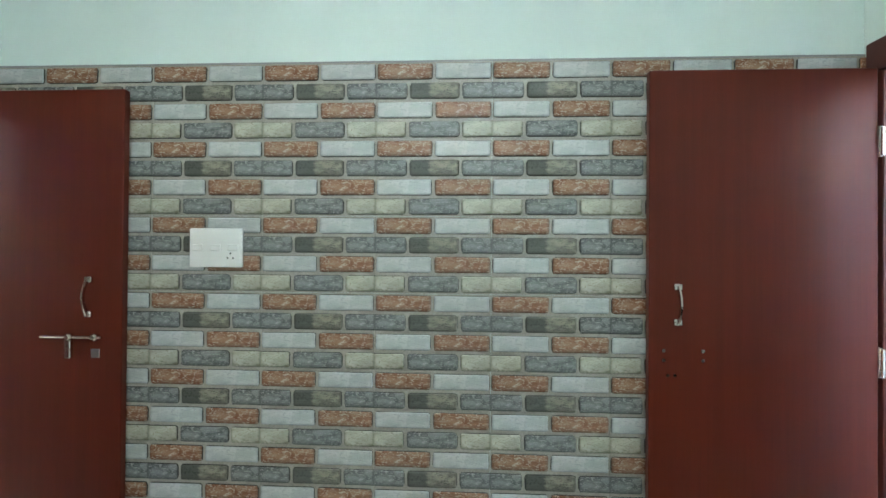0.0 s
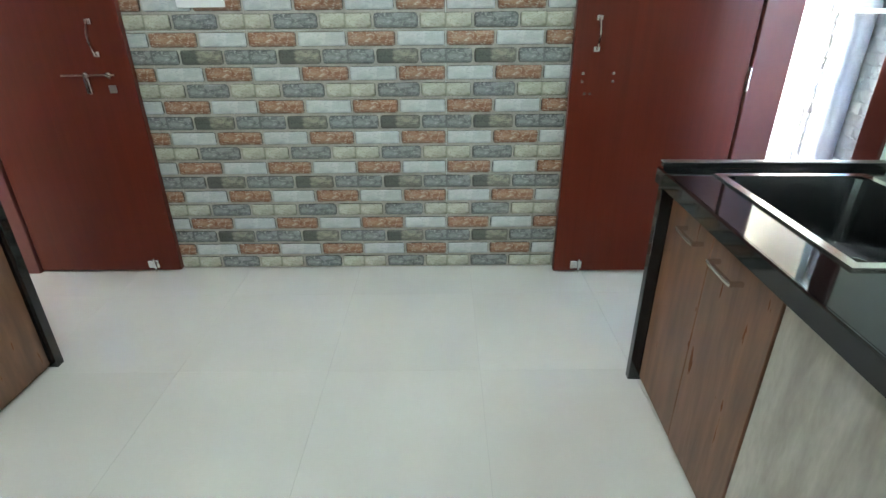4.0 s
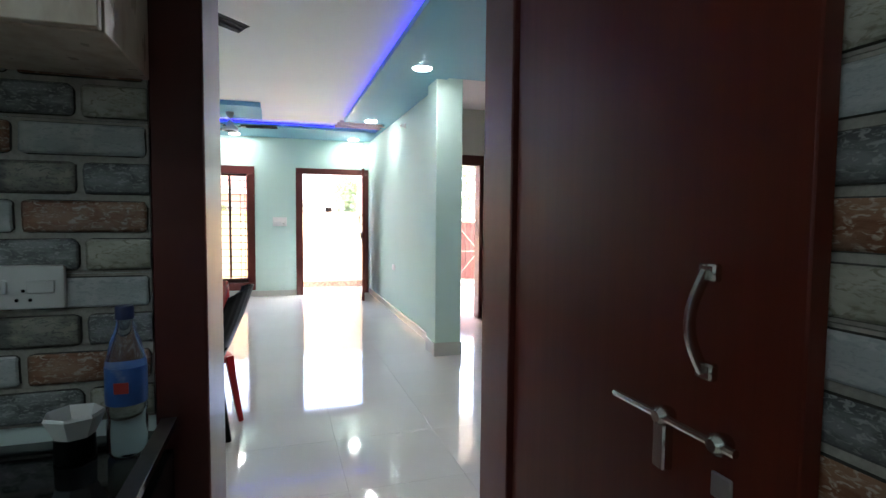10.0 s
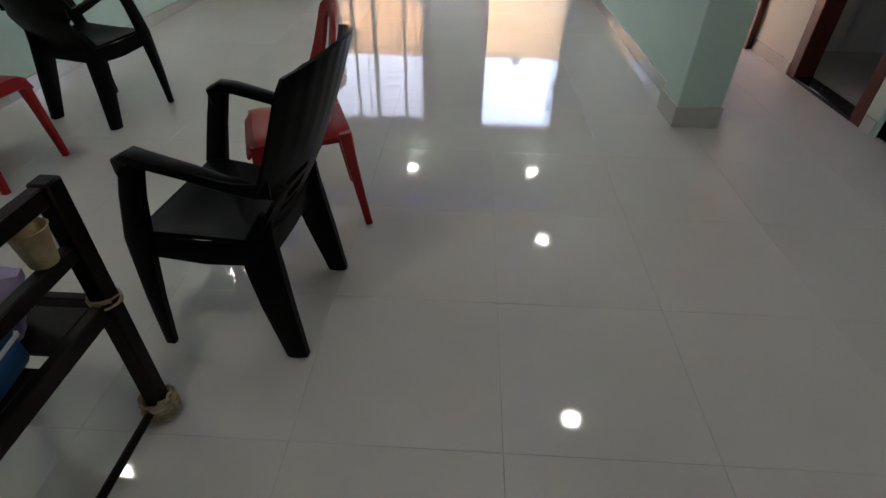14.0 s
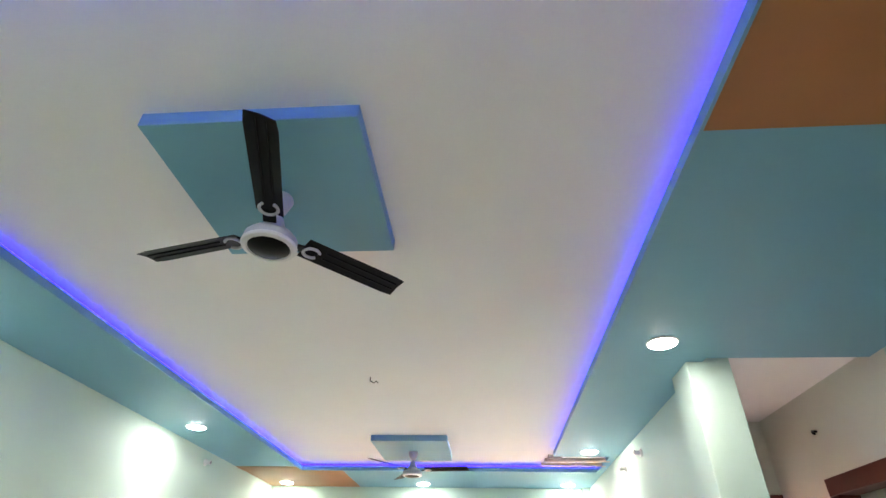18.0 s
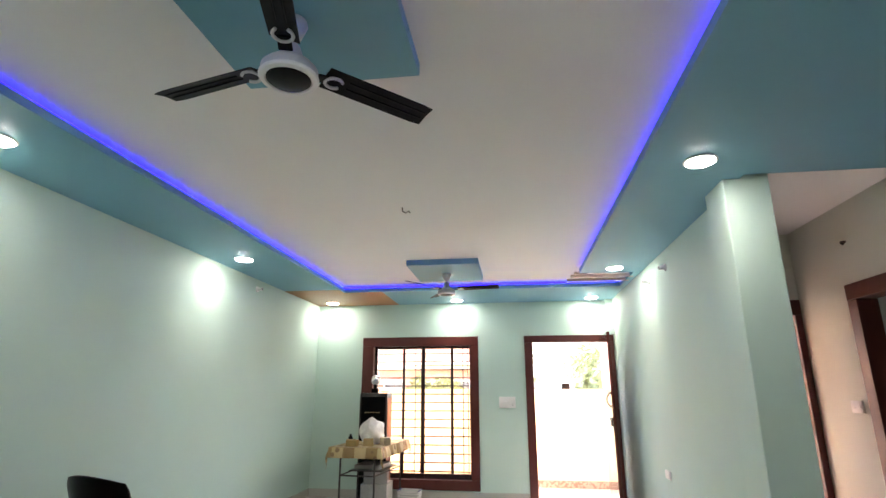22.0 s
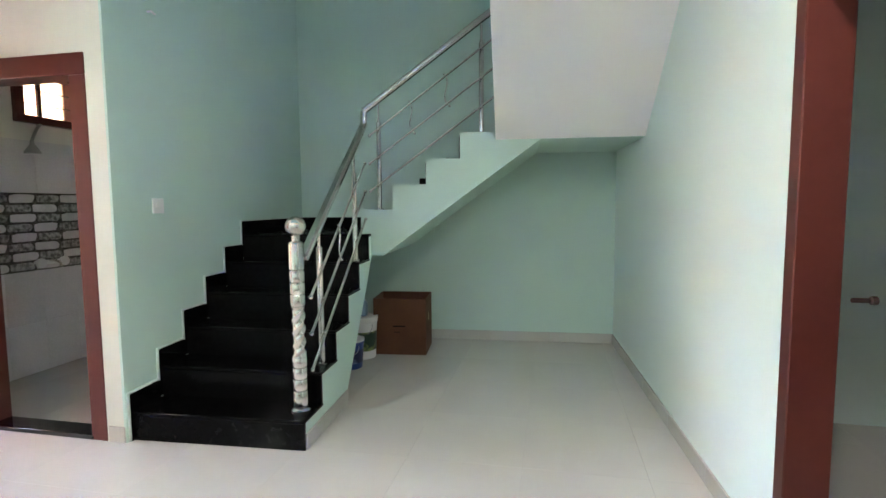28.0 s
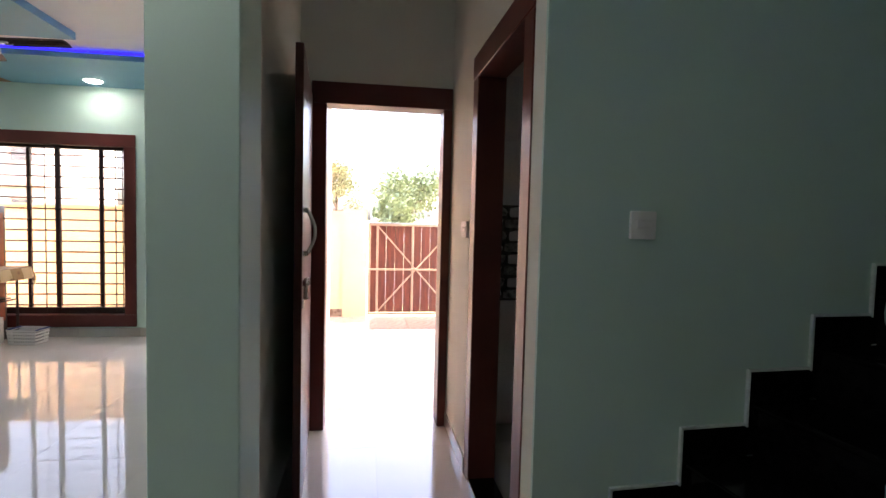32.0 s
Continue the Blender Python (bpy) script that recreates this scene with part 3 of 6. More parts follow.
def skirt_run(p, q, nrm, h=0.092, th=0.011):
    """Skirting tiles from p to q on the floor, standing out along nrm."""
    p, q = Vector((*p, 0)), Vector((*q, 0))
    d = (q - p)
    n = max(1, round(d.length / 0.605))
    L = d.length / n
    me = None
    ang = math.atan2(d.y, d.x)
    side = 1 if Vector((-d.y, d.x)).dot(Vector(nrm)) > 0 else -1
    for i in range(n):
        if me is None:
            ob = part("skirting_tile", boxes((0.0008, L - 0.0008, min(0, side * th), max(0, side * th), 0.001, h), bev=0.0015), SKIRT, sk, smooth=False)
            me = ob.data
        else:
            ob = shared("skirting_tile", me, sk, Matrix())
        ob.matrix_basis = Matrix.Translation(p + d * (i / n)) @ Matrix.Rotation(ang, 4, "Z")


skirt_run((HX0, HY0), (HX1, HY0), (0, 1))
skirt_run((HX0, HY0 + 0.011), (HX0, 1.66), (1, 0))
skirt_run((HX0, HY1), (-6.05, HY1), (0, -1))
skirt_run((-6.05, 2.80), (-5.75, 2.80), (0, -1), 0.13)
skirt_run((-6.05, 2.80), (-6.05, HY1 - 0.011), (-1, 0), 0.13)
skirt_run((-5.75, 2.789), (-5.75, 3.071), (1, 0), 0.13)
skirt_run((PX0 + 0.01, PY1), (-6.775, PY1), (0, -1))
skirt_run((-5.81, PY1), (-5.705, PY1), (0, -1))


def sp(u, v):
    w = STAIR @ Vector((u, v, 0))
    return (w.x, w.y)


skirt_run(sp(3.06, -0.69), sp(3.06, 2.45), (-1, 0))
skirt_run(sp(0.2, 2.45), sp(3.05, 2.45), (0, -1))
skirt_run(sp(1.035, 0.02), sp(1.035, 0.70), (1, 0))
skirt_run((HX1, HY0 + 0.011), (HX1, 1.16), (-1, 0))

# ---- staircase ----
st = thing("staircase", "stairs with black granite treads and mint plastered sides", "stairs", PIV, SKEW, kind="structure")
RISE, GO = 0.187, 0.253


def tz(k):
    return 0.17 + RISE * (k - 1)


for k in range(1, 6):
    v = 0.01 + GO * (k - 1)
    part("tread", boxes((0.012, 1.04, v - 0.012, v + GO + 0.016, tz(k) - 0.022, tz(k)), bev=0.006), STEPSTONE, st)
    part("riser", boxes((0.012, 1.035, v, v + 0.014, tz(k) - RISE + (0.016 if k == 1 else 0), tz(k) - 0.022)), STEPSTONE, st)
    part("wall_skirting", boxes((0.001, 0.012, v - 0.02, v + GO - 0.02, tz(k) - RISE, tz(k) + 0.105)), STEPSTONE, st)
    part("skirting_edge", boxes((0.001, 0.0135, v - 0.0285, v - 0.0205, tz(k) - RISE + (0.1 if k > 1 else 0.0), tz(k) + 0.105), (0.001, 0.0135, v - 0.0285, v + GO - 0.029, tz(k) + 0.1053, tz(k) + 0.113)), EDGEST, st, "edge of the granite skirting, its highlight painted pale", smooth=False)
V6 = 0.01 + GO * 5
part("skirting_edge", boxes((0.001, 0.0135, V6 - 0.0285, V6 - 0.0205, tz(5) + 0.1, tz(6) + 0.10), (0.001, 0.0135, V6 - 0.0285, 2.43, tz(6) + 0.1003, tz(6) + 0.108)), EDGEST, st, "edge of the granite skirting, its highlight painted pale", smooth=False)
part("riser", boxes((0.012, 1.035, V6, V6 + 0.014, tz(5), tz(6) - 0.022)), STEPSTONE, st)
part("landing", boxes((0.012, 1.04, V6 - 0.012, 2.439, tz(6) - 0.022, tz(6)), bev=0.006), STEPSTONE, st)
part("wall_skirting", boxes((0.001, 0.012, V6 - 0.02, 2.449, tz(5), tz(6) + 0.10), (0.012, 0.98, 2.438, 2.449, tz(6), tz(6) + 0.10)), STEPSTONE, st)
# body of the first flight: stepped side and sloping soffit
prof = [(0.016, 0.0)]
for k in range(1, 7):
    v = 0.016 + GO * (k - 1)
    prof += [(v, tz(k) - 0.023)] if k == 1 else [(v, tz(k - 1) - 0.023), (v, tz(k) - 0.023)]
prof += [(2.448, tz(6) - 0.023), (2.448, 0.93), (1.36, 0.93), (1.24, 0.74), (0.665, 0.0)]


def slab(prof, u0, u1, axis=0):
    bm = bmesh.new()
    a = [bm.verts.new((u0, p, z) if axis == 0 else (p, u0, z)) for p, z in prof]
    b = [bm.verts.new((u1, p, z) if axis == 0 else (p, u1, z)) for p, z in prof]
    bm.faces.new(a), bm.faces.new(b[::-1])
    bridge(bm, a, b)
    return bm


part("side", slab(prof, 0.004, 1.032), MINT, st, smooth=False)
F2V = 1.34
us = [0.96, 1.215, 1.475, 1.735]
zs = [1.29, 1.48, 1.67, 1.857]
prof = [(us[0], 1.09)]
for i in range(4):
    prof += [(us[i], zs[i])] + ([(us[i + 1], zs[i])] if i < 3 else [])
prof += [(3.058, zs[3]), (3.058, 1.80), (2.33, 1.80), (1.14, 0.94), (1.036, 0.94), (1.036, 1.09)]
part("side", slab(prof, F2V, F2V + 0.06, 1), MINT, st, smooth=False)
prof2 = [(u, z - 0.024) if z > 1.2 and u < 3.0 and not (u, z) in ((2.33, 1.80),) else (u, z) for u, z in prof]
part("flight", slab(prof2, F2V + 0.06, 2.449, 1), MINT, st, smooth=False)
for i in range(4):
    u1 = us[i + 1] if i < 3 else 3.05
    part("tread", boxes((us[i] - 0.012, u1, F2V + 0.062, 2.44, zs[i] - 0.024, zs[i] - 0.002), bev=0.004), STEPSTONE, st)
    part("riser", boxes((us[i] - 0.014, us[i] - 0.002, F2V + 0.062, 2.44, zs[i] - RISE, zs[i] - 0.024)), STEPSTONE, st)
    part("wall_skirting", boxes((us[i], u1, 2.436, 2.447, zs[i] - 0.003, zs[i] + 0.10)), STEPSTONE, st)
part("upper_side", boxes((1.735, 1.97, F2V + 0.001, F2V + 0.05, 1.858, 1.86), bev=0.0005), MINT, st, smooth=False)
# third flight, seen from below
T = 0.90
part("upper_flight", slab([(F2V - 0.001, 1.80), (F2V - 0.001, 2.05), (-0.26, 2.05 + T * 1.6), (-0.26, 1.80 + T * 1.6)], 2.0, 3.058), CEIL_W, st, smooth=False)

# ---- steel railing ----
rl = thing("stair_railing", "polished stainless steel railing with a turned newel post", "railing", PIV, SKEW)
NU, NV = 0.955, 0.15
R0, Z0 = 0.041, tz(1)


def ringed(z, lengths):
    """Profile of a tube with a groove after each length."""
    out = []
    for h in lengths:
        out += [(R0 - 0.008, z), (R0 - 0.008, z + 0.004), (R0 - 0.001, z + 0.006), (R0, z + 0.009), (R0, z + h - 0.004), (R0 - 0.002, z + h - 0.001)]
        z += h
    return out, z


bm = bmesh.new()
low, ZT = ringed(Z0 + 0.022, (0.095, 0.066, 0.066, 0.062))
mid, ZM = ringed(ZT + 0.285, (0.068, 0.066, 0.066))
lathe(bm, [(0.056, Z0), (0.056, Z0 + 0.008), (0.046, Z0 + 0.018)] + low + [(R0 - 0.012, ZT + 0.003), (R0 - 0.012, ZT + 0.282)] + mid
      + [(R0 - 0.008, ZM), (R0 - 0.008, ZM + 0.005), (R0, ZM + 0.01), (R0, Z0 + 0.945), (R0 - 0.006, Z0 + 0.955), (0.022, Z0 + 0.96), (0.022, Z0 + 0.995)], 22, (NU, NV, 0))
post = part("newel_post", bm, STEEL, rl)
bm = bmesh.new()
last = None
for i in range(41):
    s = i / 40
    k = min(1.0, s / 0.06, (1 - s) / 0.06)
    cur = []
    for q in range(24):
        a = 2 * math.pi * q / 24
        lobe = R0 - 0.002 - (0.0075 * abs(math.sin(1.5 * a)) ** 0.7) * k
        aa = a + 2.6 * math.pi * s
        cur.append(bm.verts.new((NU + lobe * math.cos(aa), NV + lobe * math.sin(aa), ZT + 0.285 * s)))
    if last:
        bridge(bm, last, cur)
    else:
        bm.faces.new(cur[::-1])
    last = cur
bm.faces.new(last)
part("twist", bm, STEEL, post)
bm = bmesh.new()
bmesh.ops.create_uvsphere(bm, u_segments=24, v_segments=14, radius=0.056, matrix=pose(NU, NV, 1.213))
part("ball", bm, STEEL, post)


def baluster(u, v, z0, z1, zp):
    bm = bmesh.new()
    lathe(bm, [(0.032, z0), (0.032, z0 + 0.008), (0.019, z0 + 0.014), (0.019, z1), (0.014, z1 + 0.006), (0.009, z1 + 0.01), (0.009, zp)], 12, (u, v, 0))
    b = part("baluster", bm, STEEL, rl)
    return b


def knob(b, p, r=0.013):
    bm = bmesh.new()
    bmesh.ops.create_uvsphere(bm, u_segments=10, v_segments=6, radius=r, matrix=pose(*p))
    part("clamp", bm, STEEL, b)


S1, S2 = 0.755, 0.715
RU, RV = 0.98, 1.40
b1 = baluster(RU, 0.42, tz(2), 1.07, 1.20)
b2 = baluster(RU, 1.12, tz(5), 1.56, 1.73)
b3 = baluster(1.095, RV, 1.29, 1.96, 2.10)
b4 = baluster(1.89, RV, 1.857, 2.52, 2.66)
for i in range(3):
    z = 0.975 - 0.21 * i
    bm = bmesh.new()
    v0, v1 = (0.20, 1.30)
    sweep(bm, [(RU + 0.03, v0, z + S1 * (v0 - 0.42)), (RU + 0.03, v1, z + S1 * (v1 - 0.42))], 0.0085, 8)
    r = part("rail", bm, STEEL, rl)
    for v in (v0, v1):
        knob(r, (RU + 0.03, v, z + S1 * (v - 0.42)), 0.014)
    for v in (0.42, 1.12):
        knob(r, (RU + 0.024, v, z + S1 * (v - 0.42)), 0.015)
    z = 1.905 - 0.212 * i
    bm = bmesh.new()
    u0, u1 = 1.03, 2.7
    sweep(bm, [(u0, RV - 0.03, z + S2 * (u0 - 1.095)), (u1, RV - 0.03, z + S2 * (u1 - 1.095))], 0.0085, 8)
    r = part("rail", bm, STEEL, rl)
    knob(r, (u0, RV - 0.03, z + S2 * (u0 - 1.095)), 0.014)
    for u in (1.095, 1.89):
        knob(r, (u, RV - 0.024, z + S2 * (u - 1.095)), 0.015)


def scroll(c, along, slope, ph):
    """Wavy ornament rod hung across two rails."""
    bm = bmesh.new()
    pts = []
    for i in range(15):
        s = i / 14
        q = 0.018 * math.sin(2 * math.pi * s + ph)
        a = -0.02 + 0.04 * s + q
        w = c + along * a + Vector((0, 0, 0.13 - 0.26 * s + slope * a))
        pts.append(w)
    sweep(bm, pts, 0.006, 8)
    r = part("scroll", bm, STEEL, rl, "wavy steel ornament")
    knob(r, pts[0], 0.01), knob(r, pts[-1], 0.01)


for v in (0.70, 1.00):
    scroll(Vector((RU + 0.032, v, 0.865 + S1 * (v - 0.42))), Vector((0, 1, 0)), S1, 0.3)
for u in (1.36, 1.63):
    scroll(Vector((u, RV - 0.032, 1.79 + S2 * (u - 1.095))), Vector((1, 0, 0)), S2, 0.3)
bm = bmesh.new()
sweep_rect(bm, [(RU, NV + 0.03, 1.03), (RU, RV, 1.03 + 0.755 * (RV - NV - 0.03))], 0.055, 0.03)
hr = part("handrail", bm, STEEL, rl)
zk = 1.03 + 0.755 * (RV - NV - 0.03)
bm = bmesh.new()
sweep(bm, [(RU, RV, zk - 0.02), (RU, RV, 2.05)], 0.026, 12)
part("elbow", bm, STEEL, hr)
bm = bmesh.new()
sweep(bm, [(RU, RV, 2.05), (2.7, RV, 2.05 + 0.70 * (2.7 - RU))], 0.027, 14)
part("handrail", bm, STEEL, rl)

# ---- downlights ----


def downlight(x, y, z, r=0.078, mat=LAMP, drop=0.012, rim=0.008, label="round white recessed LED downlight glowing in the ceiling", group="downlights of the hall"):
    t = thing("downlight", label, "ceiling light", (x, y, z), group=group)
    bm = bmesh.new()
    lathe(bm, [(r + 0.012, 0.0), (r + 0.012, -rim * 0.5), (r + 0.008, -rim), (r, -rim), (r, -0.002)], 28)
    part("rim", bm, WHITEPL, t)
    bm = bmesh.new()
    lathe(bm, [(r - 0.001, -0.0025), (r - 0.003, -0.004 - drop * 0.6), (r * 0.7, -0.005 - drop * 0.9), (0.001, -0.006 - drop)], 28)
    part("diffuser", bm, mat, t)
    return t


dl = downlight(-5.452, 2.577, CZ)
for x, y in ((-8.08, 2.58), (-7.216, -1.054), (-9.862, -1.082), (-9.861, 0.737), (-9.861, 2.59), (-2.884, 0.766), (-2.907, 2.545), (-4.70, -1.054)):
    copy_thing(dl, pose(x, y, CZ))
kl = downlight(0.16, 0.08, 2.78, 0.06, KLAMP, 0.057, 0.010, "round white LED light on the kitchen ceiling", "lights of the kitchen")
for x, y in ((-0.79, 0.08), (0.16, -1.2), (-0.79, -1.2)):
    copy_thing(kl, pose(x, y, 2.78))

# ---- floor tiles ----
JY, JX, TS = 1.687, 0.125, 0.605
tile_me = None
rooms = [(HX0 - 0.2, HX1 + 0.34, HY0 - 0.02, 3.02), (PX0 - 0.16, -5.5, 3.0, 4.1), (-5.7, -2.4, 3.0, 6.7), (KX0 - 0.1, KX1 + 0.2, KY0, KY1), (-2.6, -0.6, 2.15, 5.0), (PX0, -5.85, 4.0, 6.0)]
fl = bpy.data.objects["floor"]
for i in range(-18, 4):
    for j in range(-8, 9):
        x0, y0 = JX + TS * i, JY + TS * j
        if not any(x0 + TS > a and x0 < b and y0 + TS > c and y0 < d for a, b, c, d in rooms):
            continue
        if tile_me is None:
            ob = part("floor_tile", boxes((0.0004, TS - 0.0004, 0.0004, TS - 0.0004, -0.01, 0.0), bev=0.0003), FLOOR, fl, smooth=False)
            tile_me = ob.data
        else:
            ob = shared("floor_tile", tile_me, fl, Matrix())
        ob.matrix_basis = pose(x0, y0, 0)

# ---- kitchen ----
def brick_glaze(name, a, b, vein, edge, scale=22, amount=0.35, tilt=0.6, left=None, rough=0.06, relief=0.42):
    """Printed and glazed brick: two mottled tones, thin slanting veins, a darker printed rim and, with left, a second tone on one end."""
    m, n, l, p = node_mat(name)
    tc = n.new("ShaderNodeTexCoord")
    mp = n.new("ShaderNodeMapping")
    mp.inputs["Rotation"].default_value = (0, tilt, 0)
    mp.inputs["Scale"].default_value = (1, 1, 2.2)
    l.new(tc.outputs["Object"], mp.inputs[0])

    def noise_tex(sc, detail, distortion, src):
        q = n.new("ShaderNodeTexNoise")
        q.inputs["Scale"].default_value, q.inputs["Detail"].default_value, q.inputs["Distortion"].default_value = sc, detail, distortion
        l.new(src, q.inputs[0])
        return q.outputs[0]

    def ranged(src, lo, hi, o0=0.0, o1=1.0):
        q = n.new("ShaderNodeMapRange")
        q.inputs[1].default_value, q.inputs[2].default_value, q.inputs[3].default_value, q.inputs[4].default_value = lo, hi, o0, o1
        l.new(src, q.inputs[0])
        return q.outputs[0]

    def math_node(op, x, y):
        q = n.new("ShaderNodeMath")
        q.operation = op
        for k, v in enumerate((x, y)):
            if isinstance(v, (int, float)):
                q.inputs[k].default_value = v
            else:
                l.new(v, q.inputs[k])
        return q.outputs[0]

    def mixed(f, x, y):
        q = n.new("ShaderNodeMix")
        q.data_type = "RGBA"
        l.new(f, q.inputs[0])
        for k, v in ((6, x), (7, y)):
            if isinstance(v, tuple):
                q.inputs[k].default_value = (*v, 1)
            else:
                l.new(v, q.inputs[k])
        return q.outputs[2]

    patch = noise_tex(scale, 6, 0.6, mp.outputs[0])
    fine = noise_tex(scale * 3.6, 4, 1.5, mp.outputs[0])
    chip = noise_tex(scale * 8.5, 3, 0.8, mp.outputs[0])
    sep = n.new("ShaderNodeSeparateXYZ")
    l.new(tc.outputs["Generated"], sep.inputs[0])
    col = mixed(ranged(patch, 0.42, 0.58), a, b)
    if left:
        col = mixed(ranged(math_node("ADD", sep.outputs[0], math_node("MULTIPLY", patch, 0.25)), 0.50, 0.56), left, col)
    col = mixed(math_node("MULTIPLY", ranged(fine, 0.53, 0.64), amount), col, vein)
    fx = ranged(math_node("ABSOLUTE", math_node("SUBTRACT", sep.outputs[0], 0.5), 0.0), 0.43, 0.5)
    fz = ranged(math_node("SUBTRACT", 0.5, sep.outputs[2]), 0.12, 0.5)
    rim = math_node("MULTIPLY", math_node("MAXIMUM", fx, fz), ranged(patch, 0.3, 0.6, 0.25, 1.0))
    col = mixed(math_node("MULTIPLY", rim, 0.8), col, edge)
    l.new(col, p.inputs["Base Color"])
    l.new(ranged(fine, 0.3, 0.7, rough - 0.02, rough + 0.03), p.inputs["Roughness"])
    bp = n.new("ShaderNodeBump")
    bp.inputs["Strength"].default_value, bp.inputs["Distance"].default_value = relief, 0.007
    l.new(math_node("ADD", math_node("ADD", patch, math_node("MULTIPLY", fine, 0.7)), math_node("MULTIPLY", chip, 0.35)), bp.inputs["Height"])
    l.new(bp.outputs[0], p.inputs["Normal"])
    p.inputs["Specular IOR Level"].default_value = 0.75
    return m


BR = {
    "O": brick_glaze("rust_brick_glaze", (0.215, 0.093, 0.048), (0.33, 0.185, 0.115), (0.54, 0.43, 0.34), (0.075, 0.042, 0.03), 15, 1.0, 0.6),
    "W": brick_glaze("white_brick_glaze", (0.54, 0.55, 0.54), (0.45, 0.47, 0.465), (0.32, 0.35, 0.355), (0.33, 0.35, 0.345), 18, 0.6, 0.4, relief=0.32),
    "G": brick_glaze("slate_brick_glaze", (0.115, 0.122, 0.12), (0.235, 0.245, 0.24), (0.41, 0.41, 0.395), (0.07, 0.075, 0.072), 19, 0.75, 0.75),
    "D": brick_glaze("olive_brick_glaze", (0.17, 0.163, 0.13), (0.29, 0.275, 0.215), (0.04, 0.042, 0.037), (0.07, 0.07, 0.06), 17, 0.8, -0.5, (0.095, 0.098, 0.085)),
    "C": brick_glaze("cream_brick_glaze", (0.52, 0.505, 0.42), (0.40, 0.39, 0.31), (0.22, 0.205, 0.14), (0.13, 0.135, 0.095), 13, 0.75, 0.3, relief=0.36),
}
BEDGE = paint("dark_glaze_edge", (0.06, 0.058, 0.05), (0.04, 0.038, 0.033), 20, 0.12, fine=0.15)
BGROUT = paint("brick_tile_grout", (0.40, 0.375, 0.325), (0.32, 0.30, 0.26), 14, 0.22, bump=0.5, bscale=120, fine=0.15)
TW, TH = 0.457, 0.3048
BROWS = ((("O", 0.008, 0.49), ("W", 0.51, 0.992)), (("G", 0.0, 0.272), ("D", 0.292, 0.722), ("G", 0.742, 1.0)), (("W", 0.008, 0.49), ("O", 0.51, 0.992)), (("C", 0.0, 0.262), ("G", 0.285, 0.722), ("C", 0.742, 1.0)))


def brick_mesh(w, h, d, seed, lopen, ropen):
    """Face of one moulded brick: rounded rectangle, softly domed; an open end runs on over the tile's edge."""
    bm = bmesh.new()
    rng = random.Random(seed)
    c = 0.015
    out = []
    for cx, cz, sx, sz, cut in ((w, h, 1, 1, ropen), (0, h, -1, 1, lopen), (0, 0, -1, -1, lopen), (w, 0, 1, -1, ropen)):
        if cut:
            out.append((cx, cz, sx, sz, True))
            continue
        seq = [(cx - sx * c * k, cz - sz * c * q) for k, q in ((0.0, 1.0), (0.1, 0.45), (0.45, 0.1), (1.0, 0.0))]
        if sx * sz < 0:
            seq = seq[::-1]
        out += [(x, z, sx, sz, False) for x, z in seq]
    jit = [rng.uniform(-0.0012, 0.0012) for _ in out]
    last = None
    for inset, dep in ((0.0, 0.0), (0.0022, 0.62), (0.006, 0.95), (0.013, 1.0)):
        cur = []
        for (x, z, sx, sz, cut), q in zip(out, jit):
            xi = x if cut else min(max(x, inset if not lopen or x > w / 2 else 0), w - inset if not ropen or x < w / 2 else w)
            zi = min(max(z, inset), h - inset)
            cur.append(bm.verts.new((xi + (0 if cut else q), -d * dep, zi + q * 0.7)))
        if last:
            bridge(bm, last, cur)
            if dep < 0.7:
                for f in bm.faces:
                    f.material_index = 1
        last = cur
    bm.faces.new(last)
    return bm


brick_lib = {}


def brick_tile(parent, m, u0=0.0, u1=1.0, v0=0.0, v1=1.0):
    """One moulded tile with its bricks, cut to the share u0..u1 across and v0..v1 from the top."""
    key = ("slab", round(u0, 3), round(u1, 3), round(v0, 3), round(v1, 3))
    if key not in brick_lib:
        ob = part("wall_tile", boxes((TW * u0 + 0.0006, TW * u1 - 0.0006, -0.007, 0.0, TH * (1 - v1) + 0.0006, TH * (1 - v0) - 0.0006)), BGROUT, parent, smooth=False)
        brick_lib[key] = ob.data
        ob.matrix_basis = m
    else:
        ob = shared("wall_tile", brick_lib[key], parent, m)
    rh = TH / 4
    for r, row in enumerate(BROWS):
        if (r + 1) / 4 <= v0 + 1e-6 or r / 4 >= v1 - 1e-6:
            continue
        for c, (k, a, b) in enumerate(row):
            aa, bb = max(a, u0), min(b, u1)
            if bb - aa < 0.03:
                continue
            kk = (r, c, round(aa, 3), round(bb, 3))
            m2 = Matrix.Translation((TW * aa, -0.0068, TH - rh * (r + 1) + 0.006))
            if kk not in brick_lib:
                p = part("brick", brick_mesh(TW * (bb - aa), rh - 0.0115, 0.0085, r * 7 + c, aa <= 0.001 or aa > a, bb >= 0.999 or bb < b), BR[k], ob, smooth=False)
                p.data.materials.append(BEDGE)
                p.matrix_basis = m2
                brick_lib[kk] = p.data
            else:
                shared("brick", brick_lib[kk], ob, m2)


